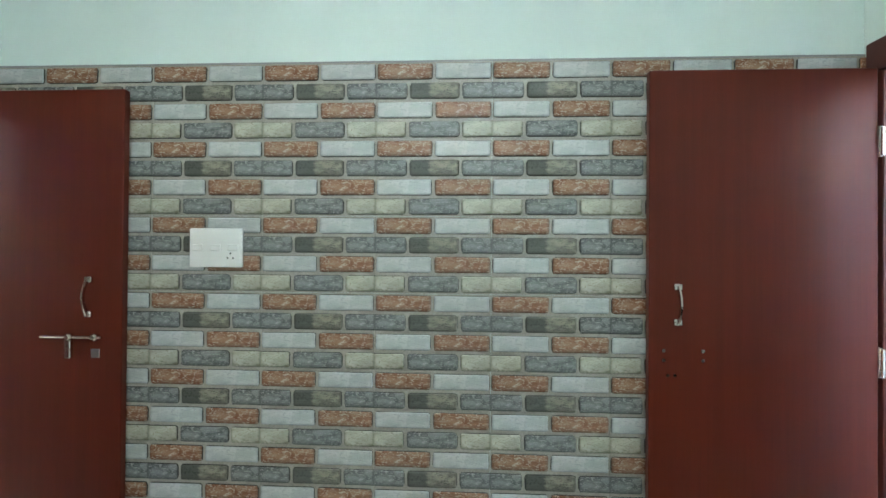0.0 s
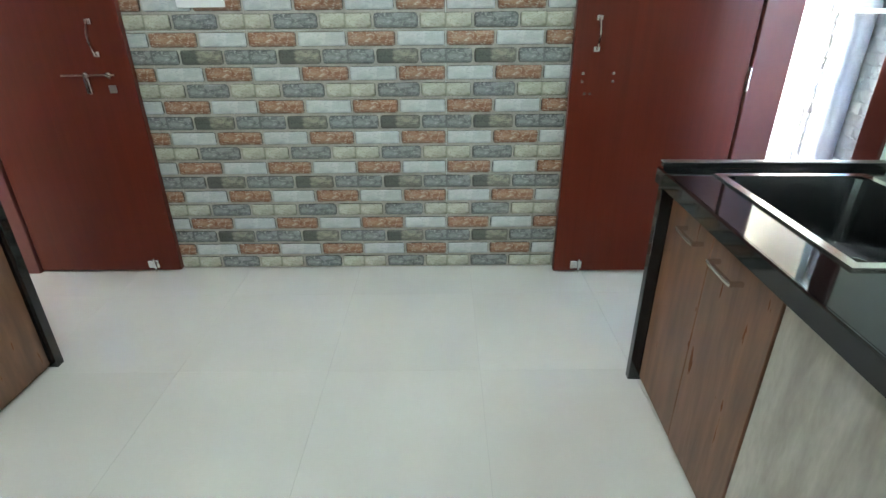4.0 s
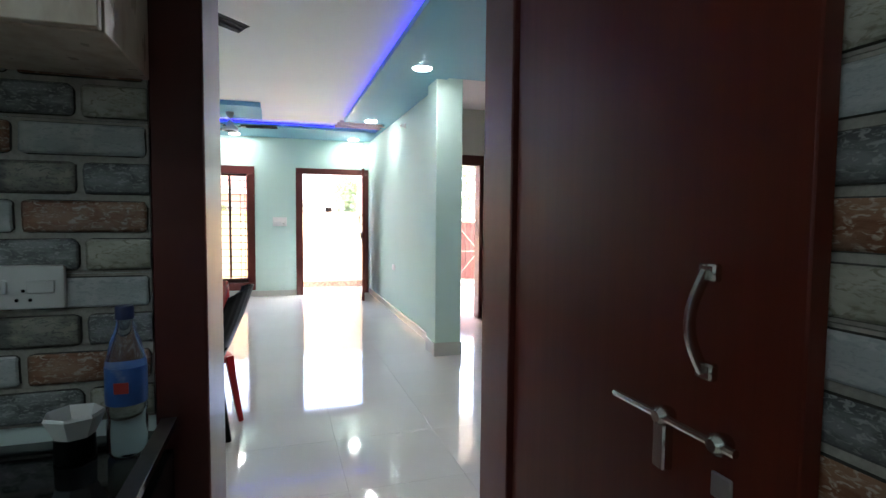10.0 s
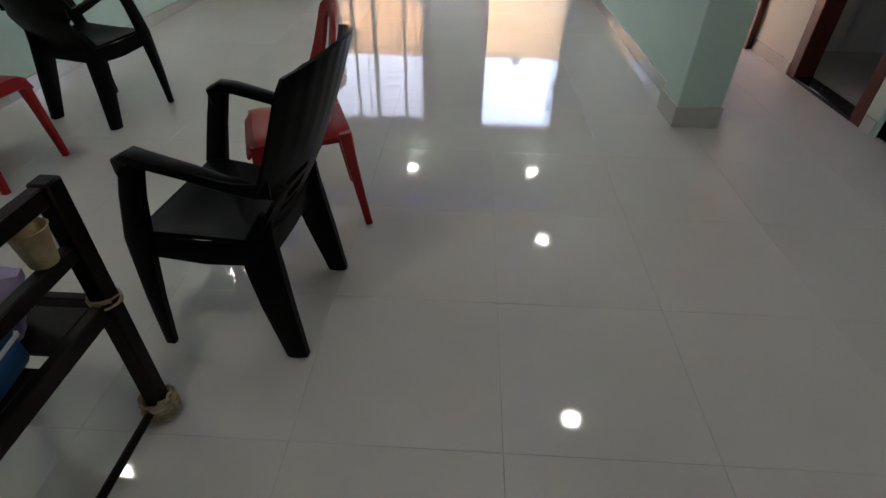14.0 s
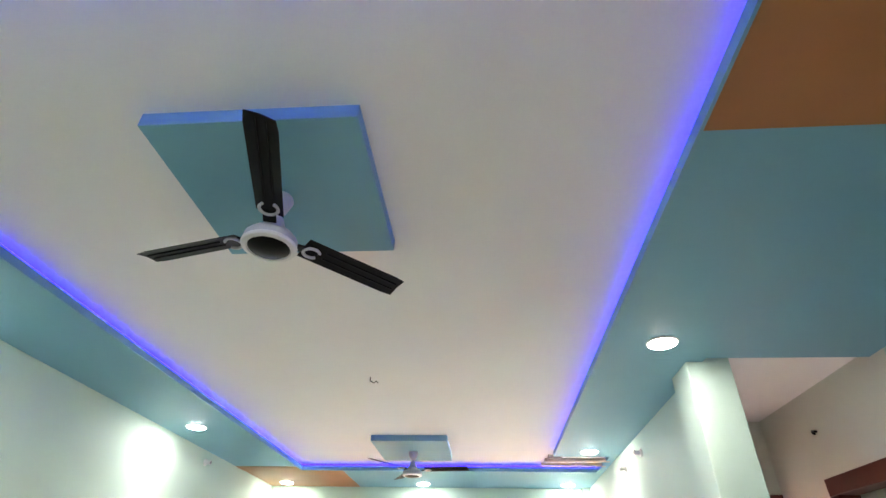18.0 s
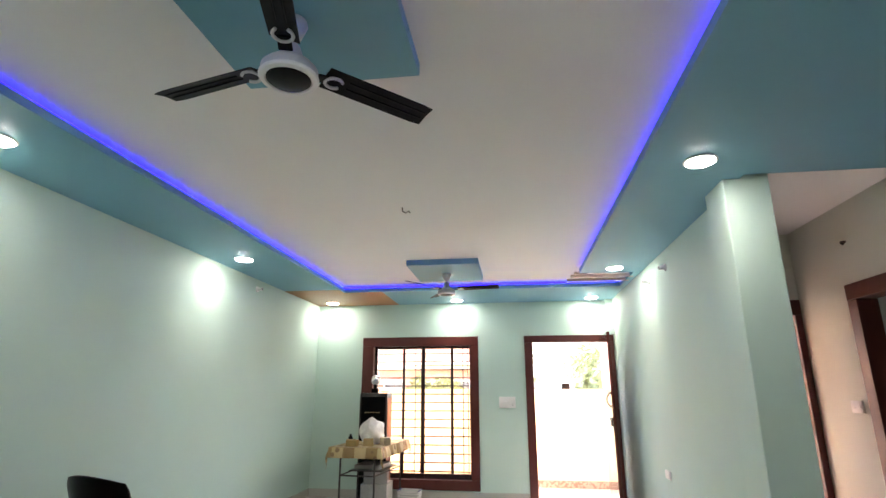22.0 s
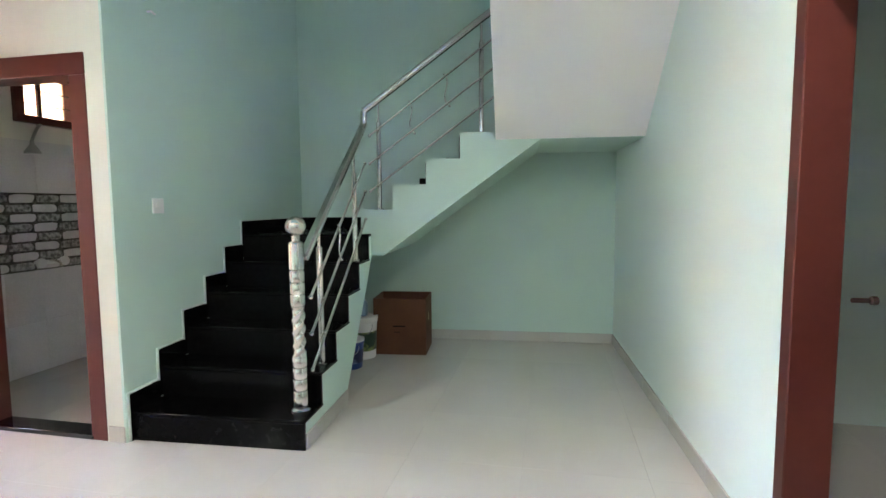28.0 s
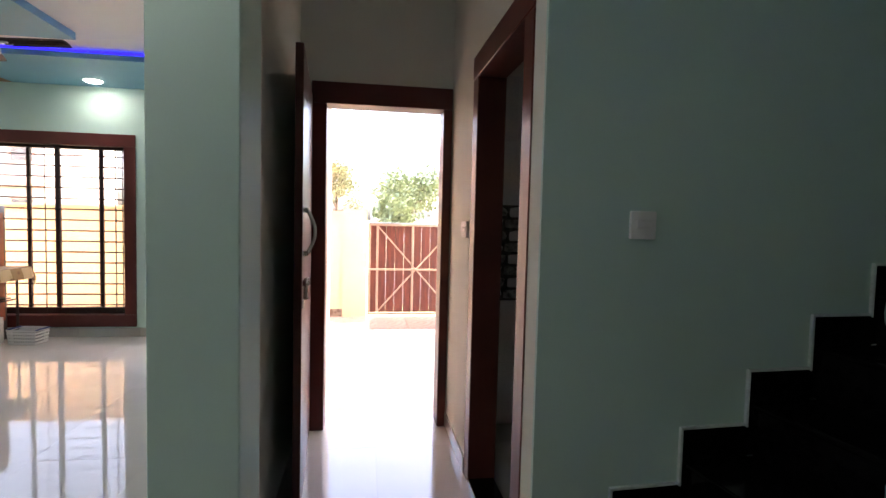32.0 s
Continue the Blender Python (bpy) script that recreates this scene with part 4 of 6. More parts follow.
clad = thing("wall_tiles_kitchen_north", "glossy brick-look ceramic tiles in rust, white and grey", "wall tiles", kind="structure")
for i in range(-5, 4):
    x0 = TW * i
    u0, u1 = max(0.0, (KX0 + 0.004 - x0) / TW), min(1.0, (KX1 - x0) / TW)
    if u1 - u0 < 0.05:
        continue
    for j in range(7):
        brick_tile(clad, Matrix.Translation((x0, KY1 - 0.0005, TH * j)), u0, u1)
part("edge_strip", boxes((KX0 + 0.005, KX1 - 0.002, KY1 - 0.009, KY1 - 0.0006, TH * 7 + 0.0005, TH * 7 + 0.006)), GREYPL, clad, smooth=False)
clad2 = thing("wall_tiles_kitchen_west", "glossy brick-look ceramic tiles behind the worktop", "wall tiles", kind="structure")
for i in range(4):
    for j in (3, 4, 5):
        y0 = 1.12 - TW * (i + 1)
        brick_tile(clad2, Matrix.Translation((KX0 + 0.0048, y0, TH * j)) @ Matrix.Rotation(radians(90), 4, "Z"), 0.0, 1.0, 0.0 if j < 5 else 0.60, 1.0)


# sink run along the east wall
CT, CR = 0.885, 0.842
wt = thing("kitchen_worktop", "black polished granite worktop with a sink cut-out", "worktop", (1.0, 0, CR))
SX0, SXX, SYY0, SYY1 = 0.82, 1.27, 0.33, 0.96
for q in ((0.69 - 1, SX0 - 1, -2.3, 1.03), (SXX - 1, 1.385 - 1, -2.3, 1.03), (SX0 - 1, SXX - 1, SYY1, 1.03), (SX0 - 1, SXX - 1, -2.3, SYY0)):
    part("slab", boxes((*q, -0.04, 0.0)), GRANITE, wt, smooth=False)
part("edge_lip", boxes((0.69 - 1, 1.385 - 1, 1.026, 1.052, 0.0005, 0.020), bev=0.003), GRANITE, wt, "raised granite edge with a pale worn top")
part("edge_trim", boxes((0.688 - 1, 1.385 - 1, 1.0245, 1.0535, 0.020, 0.0225)), DULLSTEEL, wt)
part("nosing", boxes((0.678 - 1, 0.6895 - 1, -2.3, 1.05, -0.052, 0.002), bev=0.004), GRANITE, wt)
sk1 = thing("kitchen_sink", "large rectangular stainless steel sink set in granite", "sink", (1.045, 0.645, CR))
w2, l2 = (SXX - SX0) / 2, (SYY1 - SYY0) / 2
part("rim", boxes((-w2 - 0.0, -w2 + 0.025, -l2, l2, 0.0008, 0.006), (w2 - 0.025, w2, -l2, l2, 0.0008, 0.006), (-w2 + 0.025, w2 - 0.025, -l2, -l2 + 0.025, 0.0008, 0.006), (-w2 + 0.025, w2 - 0.025, l2 - 0.025, l2, 0.0008, 0.006)), STEEL, sk1, smooth=False)
bm = bmesh.new()
o, q = 0.024, 0.05
top = [bm.verts.new((x, y, 0.003)) for x, y in ((-w2 + o, -l2 + o), (w2 - o, -l2 + o), (w2 - o, l2 - o), (-w2 + o, l2 - o))]
low = [bm.verts.new((x, y, -0.22)) for x, y in ((-w2 + q, -l2 + q), (w2 - q, -l2 + q), (w2 - q, l2 - q), (-w2 + q, l2 - q))]
bridge(bm, top, low)
bm.faces.new(low)
bmesh.ops.bevel(bm, geom=[e for e in bm.edges if any(v in low for v in e.verts)], offset=0.03, segments=3, affect="EDGES")
bmesh.ops.solidify(bm, geom=list(bm.faces), thickness=0.002)
part("basin", bm, SINKSTEEL, sk1)
bm = bmesh.new()
lathe(bm, [(0.045, -0.2185), (0.045, -0.215), (0.03, -0.2165), (0.028, -0.2185)], 18)
part("drain", bm, STEEL, sk1)
pn = thing("counter_end_panel", "black granite end panel of the kitchen counter", "panel", (1.035, 1.036, 0))
part("panel", boxes((-0.34, 0.35, -0.016, 0.016, 0.0, 0.80), bev=0.002), GRANITE, pn)


def base_unit(label, x, y0, y1, depth, mat, doors, out=-1, top=0.842, hz=0.70):
    """Floor cabinet against a wall across x; front at x, doors between the y values given."""
    t = thing("base_cabinet", label, "cabinet", (x, (y0 + y1) / 2, 0))
    cy = (y0 + y1) / 2
    b0, b1 = (0.02, depth) if out < 0 else (-depth, -0.02)
    part("body", boxes((b0, b1, y0 - cy, y1 - cy, 0.0, top if out > 0 else 0.56), (b0, b0 + 0.016, y0 - cy, y1 - cy, 0.5605, top)), mat, t, smooth=False)
    for a, b, hy in doors:
        d = part("door", boxes(((0.0, 0.018) if out < 0 else (-0.018, 0.0)) + (a - cy + 0.0015, b - cy - 0.0015, 0.02, top - 0.004), bev=0.002), mat, t)
        if hy:
            bm = bmesh.new()
            s = out
            hx = s * 0.032
            h0, h1 = hy[0] - cy, hy[1] - cy
            sweep_rect(bm, [(0, h0, hz), (hx, h0, hz), (hx, h0 + 0.012, hz), (hx, h1 - 0.012, hz), (hx, h1, hz), (0, h1, hz)], 0.012, 0.012)
            part("handle", bm, STEEL, d, "slim steel bar handle")
    return t


run = [wt, sk1, pn]
run.append(base_unit("brown woodgrain kitchen cabinet with two doors under granite", 0.735, 0.363, 1.019, 0.645, CABW, ((0.706, 1.017, (0.76, 0.875)), (0.365, 0.706, (0.525, 0.65))), top=0.80))
run.append(base_unit("grey stone-look kitchen cabinet under the sink", 0.735, -0.48, 0.361, 0.645, CABG, ((-0.07, 0.359, None), (-0.478, -0.07, None)), top=0.80))
run.append(base_unit("brown woodgrain kitchen cabinet beside the sink unit", 0.735, -2.28, -0.482, 0.645, CABW, ((-1.38, -0.484, None), (-2.278, -1.38, None)), top=0.80))
# the run stands a little out of square with the wall
for ob in run:
    ob.matrix_basis = Matrix.Translation((0.69, 1.05, 0)) @ Matrix.Rotation(radians(-2.2), 4, "Z") @ Matrix.Translation((-0.69, -1.05, 0)) @ ob.matrix_basis
# hob run along the west wall
wt2 = thing("kitchen_worktop", "black polished granite worktop beside the doorway", "worktop", (-1.9, 0, CT))
part("slab", boxes((-2.228 + 1.9, -1.575 + 1.9, -2.28, 1.135, -0.04, 0.0)), GRANITE, wt2, smooth=False)
part("edge_lip", boxes((-2.228 + 1.9, -1.575 + 1.9, 1.134, 1.160, 0.0005, 0.022), bev=0.003), GRANITE, wt2)
part("edge_trim", boxes((-2.228 + 1.9, -1.573 + 1.9, 1.133, 1.162, 0.022, 0.0245)), DULLSTEEL, wt2)
part("nosing", boxes((-1.576 + 1.9, -1.565 + 1.9, -2.28, 1.155, -0.044, 0.002), bev=0.004), GRANITE, wt2)
pn2 = thing("counter_end_panel", "black granite end panel beside the doorway", "panel", (-1.92, 1.138, 0))
part("panel", boxes((-0.306, 0.332, -0.02, 0.018, 0.0, 0.843), bev=0.002), GRANITE, pn2)
base_unit("brown woodgrain kitchen cabinet beside the doorway", -1.61, -2.26, 1.115, 0.62, CABW, ((0.35, 1.113, None), (-0.5, 0.35, None), (-2.258, -0.5, None)), out=1)
uc = thing("wall_cabinet", "cream marble-look wall cabinet over the worktop", "cabinet", (-2.09, -0.165, 1.612))
part("body", boxes((-0.155, 0.14, -1.29, 1.29, 0.0, 0.72), bev=0.002), MARBLE, uc)
for a in (-1.289, -0.43, 0.43):
    part("door", boxes((0.142, 0.16, a, a + 0.857, 0.002, 0.718), bev=0.002), MARBLE, uc)


def wall_plate(label, at, rz, w, h, cols=1, socket=False):
    """Switch plate on a wall: faces local -y."""
    t = thing("switch_plate", label, "switch", at, rz)
    part("plate", boxes((-w / 2, w / 2, -0.016, -0.001, -h / 2, h / 2), bev=0.004, seg=2), WHITEPL, t)
    n = cols
    for i in range(n):
        cx = -w / 2 + w * (i + 0.5) / n
        part("rocker", boxes((cx - 0.3 * w / n, cx + 0.3 * w / n, -0.021, -0.0155, -0.012, 0.014), bev=0.002), WHITEPL, t)
    if socket:
        for dx, dz in ((0.0, 0.012), (-0.011, -0.006), (0.011, -0.006)):
            bm = bmesh.new()
            lathe(bm, [(0.0036, -0.0168), (0.0036, -0.0158)], 8, (w * 0.28 + dx, 0, -h * 0.22 + dz), "y")
            part("socket_hole", bm, BLACKPL, t)
    return t


wall_plate("wide white switch plate with sockets on brick-look tiles", (-1.093, 1.985, 1.395), 0, 0.215, 0.155, 3, True)
wall_plate("white switch and socket plate over the worktop", (-2.236, 0.815, 1.196), 90, 0.31, 0.085, 4, True)
wall_plate("white switch plate between window and main door", (HX0 + 0.001, 1.40, 1.245), 90, 0.225, 0.15, 4, True)
wall_plate("small white switch beside the stairs", (*sp(0.002, 0.31), 1.33), 90 + SKEW, 0.09, 0.09, 1)
wall_plate("white switch plate beside the bathroom door", (-6.89, PY1 - 0.001, 1.285), 0, 0.13, 0.085, 2)
wall_plate("white wall socket low on the mint wall", (-8.05, HY1 - 0.001, 0.645), 0, 0.15, 0.075, 1, True)


def bulb_holder(at, rz):
    t = thing("bulb_holder", "empty white bulb holder high on the wall", "bulb holder", at, rz)
    bm = bmesh.new()
    lathe(bm, [(0.034, 0.0), (0.034, -0.012), (0.02, -0.018), (0.018, -0.05), (0.022, -0.055), (0.022, -0.062)], 14, (0, 0, 0), "y")
    part("holder", bm, WHITEPL, t)
    bm = bmesh.new()
    lathe(bm, [(0.015, -0.0625), (0.015, -0.066)], 12, (0, 0, 0), "y")
    part("contact", bm, GREYPL, t)


bulb_holder((-8.03, HY1, 2.465), 0)
bulb_holder((-7.43, HY1, 2.475), 0)
bulb_holder((-8.15, HY0, 2.52), 180)
bulb_holder((-0.466, KY1, 2.495), 0)
t = thing("conduit_stub", "short dark cable end coming out of the wall", "cable", (-6.66, PY1, 2.455))
bm = bmesh.new()
sweep(bm, [(0, 0.0, 0), (0.0, -0.03, 0.0), (0.03, -0.05, -0.015), (0.05, -0.05, -0.03)], 0.009, 8)
part("cable", bm, BLACKPL, t)
t = thing("conduit_stub", "short pale cable end on the stair wall", "cable", (*sp(0.0, 0.32), 2.47))
bm = bmesh.new()
sweep(bm, [(0.0, 0, 0), (0.025, 0, 0.0), (0.04, 0.02, -0.015)], 0.007, 8)
part("cable", bm, WHITEPL, t)
t = thing("ceiling_hook", "bent dark wire hook in the white ceiling", "hook", (-6.205, 0.726, TZ))
bm = bmesh.new()
sweep(bm, [(0, 0, 0.0), (0, 0, -0.03), (0.0, 0.03, -0.045), (0, 0.045, -0.03), (0.0, 0.06, -0.045)], 0.004, 6)
part("wire", bm, BAR, t)

# bottle and tumbler on the worktop
bt = thing("soft_drink_bottle", "clear plastic bottle with a blue label on the worktop", "bottle", (-2.13, 1.095, CT))
bm = bmesh.new()
lathe(bm, [(0.028, 0.0), (0.034, 0.008), (0.035, 0.06), (0.033, 0.075), (0.035, 0.09), (0.035, 0.175), (0.026, 0.215), (0.014, 0.245), (0.013, 0.262)], 20)
b0 = part("body", bm, glass("clear_bottle_plastic", (0.75, 0.85, 0.88), 0.05), bt)
b0.visible_shadow = False
bm = bmesh.new()
lathe(bm, [(0.0352, 0.10), (0.0356, 0.102), (0.0356, 0.168), (0.0352, 0.17)], 20)
part("label", bm, paint("blue_label_print", (0.03, 0.10, 0.32), (0.35, 0.40, 0.5), 14, 0.35, lo=0.55, hi=0.7), bt)
part("label_mark", boxes((0.0345, 0.0362, -0.012, 0.012, 0.125, 0.145)), paint("red_label_print", (0.45, 0.05, 0.04), None, 5, 0.35), bt)
bm = bmesh.new()
lathe(bm, [(0.016, 0.258), (0.016, 0.28), (0.0145, 0.283)], 16)
part("cap", bm, paint("dark_blue_cap", (0.01, 0.02, 0.09), None, 5, 0.35), bt)
tb = thing("tumbler", "dark tumbler with a white paper lining", "cup", (-2.125, 1.01, CT))
bm = bmesh.new()
lathe(bm, [(0.03, 0.0), (0.034, 0.004), (0.033, 0.045)], 18)
part("cup", bm, BLACKPL, tb)
bm = bmesh.new()
lathe(bm, [(0.0325, 0.046), (0.05, 0.085), (0.047, 0.09), (0.028, 0.05)], 7)
part("paper", bm, WHITEPL, tb)

# ---- fans and their ceiling panels ----


def fan_panel(x0, x1, y0, y1):
    t = thing("ceiling_panel", "square teal panel with light blue edges under the ceiling", "ceiling panel", ((x0 + x1) / 2, (y0 + y1) / 2, TZ), group="panels over the fans")
    a, b = (x1 - x0) / 2, (y1 - y0) / 2
    part("edge", boxes((-a, a, -b, b, -0.054, 0.0)), CEIL_L, t, smooth=False)
    part("face", boxes((-a + 0.001, a - 0.001, -b + 0.001, b - 0.001, -0.0565, -0.0542)), CEIL_B, t, smooth=False)


fan_panel(-4.487, -3.715, 0.42, 1.163)
fan_panel(-8.66, -7.80, 0.43, 1.18)
FANM = paint("fan_silver_paint", (0.55, 0.56, 0.57), (0.50, 0.51, 0.52), 6, 0.4)
BLADE = paint("black_fan_blade", (0.005, 0.005, 0.006), (0.014, 0.010, 0.009), 3, 0.4, fine=0.1, lo=0.55, hi=0.75, spec=0.12)


def ceiling_fan(at, rz, label):
    t = thing("ceiling_fan", label, "ceiling fan", at, rz, group="ceiling fans")
    bm = bmesh.new()
    lathe(bm, [(0.045, -0.06), (0.05, -0.075), (0.03, -0.13), (0.014, -0.14)], 18)
    part("canopy", bm, FANM, t)
    bm = bmesh.new()
    lathe(bm, [(0.011, -0.13), (0.011, -0.20)], 10)
    part("rod", bm, FANM, t)
    bm = bmesh.new()
    lathe(bm, [(0.02, -0.155), (0.03, -0.165), (0.05, -0.225), (0.078, -0.235), (0.096, -0.255), (0.098, -0.28), (0.08, -0.292)], 28)
    part("motor", bm, FANM, t)
    bm = bmesh.new()
    lathe(bm, [(0.097, -0.279), (0.101, -0.286), (0.096, -0.294), (0.08, -0.298), (0.076, -0.293)], 28)
    part("ring", bm, WHITEPL, t, "pale ring round the motor")
    bm = bmesh.new()
    lathe(bm, [(0.0755, -0.293), (0.066, -0.301), (0.02, -0.306), (0.001, -0.307)], 24)
    part("cap", bm, BLADE, t)
    for k in range(3):
        bm = bmesh.new()
        n = 10
        top, bot = [], []
        for i in range(n + 1):
            s = i / n
            x = 0.13 + 0.448 * s
            w = 0.049 + 0.004 * s - (0.006 * ((s - 0.92) / 0.08) ** 2 if s > 0.92 else 0)
            tw = -0.012
            top.append((bm.verts.new((x, -w, -0.247 - tw)), bm.verts.new((x, 0, -0.241)), bm.verts.new((x, w, -0.247 + tw))))
            bot.append((bm.verts.new((x, -w, -0.250 - tw)), bm.verts.new((x, 0, -0.245)), bm.verts.new((x, w, -0.250 + tw))))
        for i in range(n):
            for j in range(2):
                bm.faces.new((top[i][j], top[i + 1][j], top[i + 1][j + 1], top[i][j + 1]))
                bm.faces.new((bot[i][j], bot[i][j + 1], bot[i + 1][j + 1], bot[i + 1][j]))
            for j in (0, 2):
                bm.faces.new((top[i][j], top[i + 1][j], bot[i + 1][j], bot[i][j]))
        for i in (0, n):
            bm.faces.new((*top[i], *bot[i][::-1]))
        b = part("blade", bm, BLADE, t, "glossy black fan blade")
        b.matrix_basis = pose(0, 0, 0.018, 0, 0, 120 * k)
        for o in (-0.016, 0.016):
            part("rib", boxes((0.22, 0.56, o - 0.002, o + 0.002, -0.2515 - 0.5 * o * 0.5, -0.2465 - 0.5 * o * 0.5)), BLADE, b, smooth=False)
        bm = bmesh.new()
        sweep(bm, [(0.165 + 0.032 * math.cos(a), 0.032 * math.sin(a), -0.259) for a in [radians(35 + 290 * i / 16) for i in range(17)]], 0.006, 6)
        part("emblem", bm, FANM, b, "silver open ring on the blade root")
        bm = bmesh.new()
        sweep_rect(bm, [(0.095, 0, -0.262), (0.15, 0, -0.252)], 0.045, 0.008)
        part("bracket", bm, BLADE, b)
    return t


ceiling_fan((-4.095, 0.785, TZ - 0.006), 16, "black three-bladed ceiling fan below a teal panel")
ceiling_fan((-8.24, 0.80, TZ), 83, "black three-bladed ceiling fan hanging near the window")

# ---- chairs ----


def shell(fn, nu, nv, hole, th):
    """Sheet of nu by nv cells from fn(u, v), without the cells for which hole is true, made th thick."""
    bm = bmesh.new()
    g = [[bm.verts.new(fn(-1 + 2 * i / nu, j / nv)) for i in range(nu + 1)] for j in range(nv + 1)]
    for j in range(nv):
        for i in range(nu):
            if not hole(-1 + 2 * (i + 0.5) / nu, (j + 0.5) / nv):
                bm.faces.new((g[j][i], g[j][i + 1], g[j + 1][i + 1], g[j + 1][i]))
    bmesh.ops.delete(bm, geom=[v for v in bm.verts if not v.link_faces], context="VERTS")
    bmesh.ops.recalc_face_normals(bm, faces=bm.faces)
    bmesh.ops.solidify(bm, geom=list(bm.faces), thickness=th)
    return bm


def armchair(label, at, rz, slotted=True):
    """Moulded armchair, high back with side slots; faces local -y."""
    t = thing("plastic_armchair", label, "chair", at, rz, group="black plastic armchairs")

    def seat(u, v):
        y = -0.205 + 0.39 * v
        w = 0.228 - 0.03 * v
        dip = -0.024 * (1 - u * u) * math.sin(math.pi * min(1, v * 1.05)) - (0.04 * ((0.1 - v) / 0.1) ** 2 if v < 0.1 else 0)
        return (w * u, y, 0.43 - 0.025 * v + dip)

    part("seat", shell(seat, 14, 14, lambda u, v: False, -0.012), BLACKPL, t)

    def back(u, v):
        k = min(1.0, max(0.0, (v - 0.36) / 0.09))
        k = k * k * (3 - 2 * k)
        w = 0.200 + 0.02 * v + k * (0.052 - 0.02 * v) - (0.022 * ((v - 0.9) / 0.1) ** 2 if v > 0.9 else 0)
        y = 0.178 + 0.245 * v + 0.02 * math.sin(math.pi * v) - (0.035 + 0.05 * k) * u * u
        ridge = 0.0011 * math.cos(u * 30) * min(1.0, max(0.0, (v - 0.5) * 6)) if slotted else 0.0
        z = 0.39 + 0.52 * v - (0.03 * u * u if v > 0.5 else 0.03 * u * u * v * 2)
        return (w * u, y + ridge, z)

    def slots(u, v):
        return slotted and 0.26 < abs(u) < 0.70 and any(a < v < a + 0.045 for a in (0.20, 0.285, 0.37))

    part("backrest", shell(back, 36, 26, slots, 0.012), BLACKPL, t)
    for s in (-1, 1):
        bm = bmesh.new()
        sweep_rect(bm, [(s * 0.236, -0.10, 0.665), (s * 0.238, -0.135, 0.56), (s * 0.236, -0.172, 0.42), (s * 0.232, -0.202, 0.2), (s * 0.228, -0.22, 0.0)], [0.034, 0.034, 0.036, 0.03, 0.024], [0.055, 0.062, 0.072, 0.052, 0.034], (0, 1, 0))
        part("leg", bm, BLACKPL, t)
        bm = bmesh.new()
        sweep_rect(bm, [(s * 0.186, 0.196, 0.50), (s * 0.19, 0.172, 0.42), (s * 0.198, 0.165, 0.33), (s * 0.212, 0.187, 0.2), (s * 0.226, 0.225, 0.0)], [0.016, 0.026, 0.036, 0.036, 0.03], [0.03, 0.085, 0.115, 0.10, 0.07], (0, 1, 0))
        part("leg", bm, BLACKPL, t)
        bm = bmesh.new()
        sweep_rect(bm, [(s * 0.236, -0.127, 0.63), (s * 0.238, -0.125, 0.662), (s * 0.242, -0.092, 0.678), (s * 0.25, -0.05, 0.672), (s * 0.25, 0.06, 0.648), (s * 0.247, 0.15, 0.622), (s * 0.24, 0.215, 0.606), (s * 0.228, 0.25, 0.604)], [0.05, 0.05, 0.052, 0.052, 0.046, 0.036, 0.028, 0.02], [0.03, 0.032, 0.032, 0.03, 0.03, 0.034, 0.04, 0.044], (0, 0, 1))
        part("armrest", bm, BLACKPL, t)
    part("apron", boxes((-0.222, 0.222, -0.204, -0.188, 0.365, 0.425), bev=0.006), BLACKPL, t)
    for s in (-1, 1):
        bm = bmesh.new()
        sweep_rect(bm, [(s * 0.225, -0.17, 0.395), (s * 0.216, 0.0, 0.375), (s * 0.20, 0.16, 0.375)], 0.016, 0.075)
        part("side_rail", bm, BLACKPL, t)
    bm = bmesh.new()
    sweep_rect(bm, [(-0.19, 0.175, 0.37), (0.0, 0.182, 0.372), (0.19, 0.175, 0.37)], 0.014, 0.06)
    part("rear_rail", bm, BLACKPL, t)
    t.scale = (1.0, 1.0, 1.055)
    return t


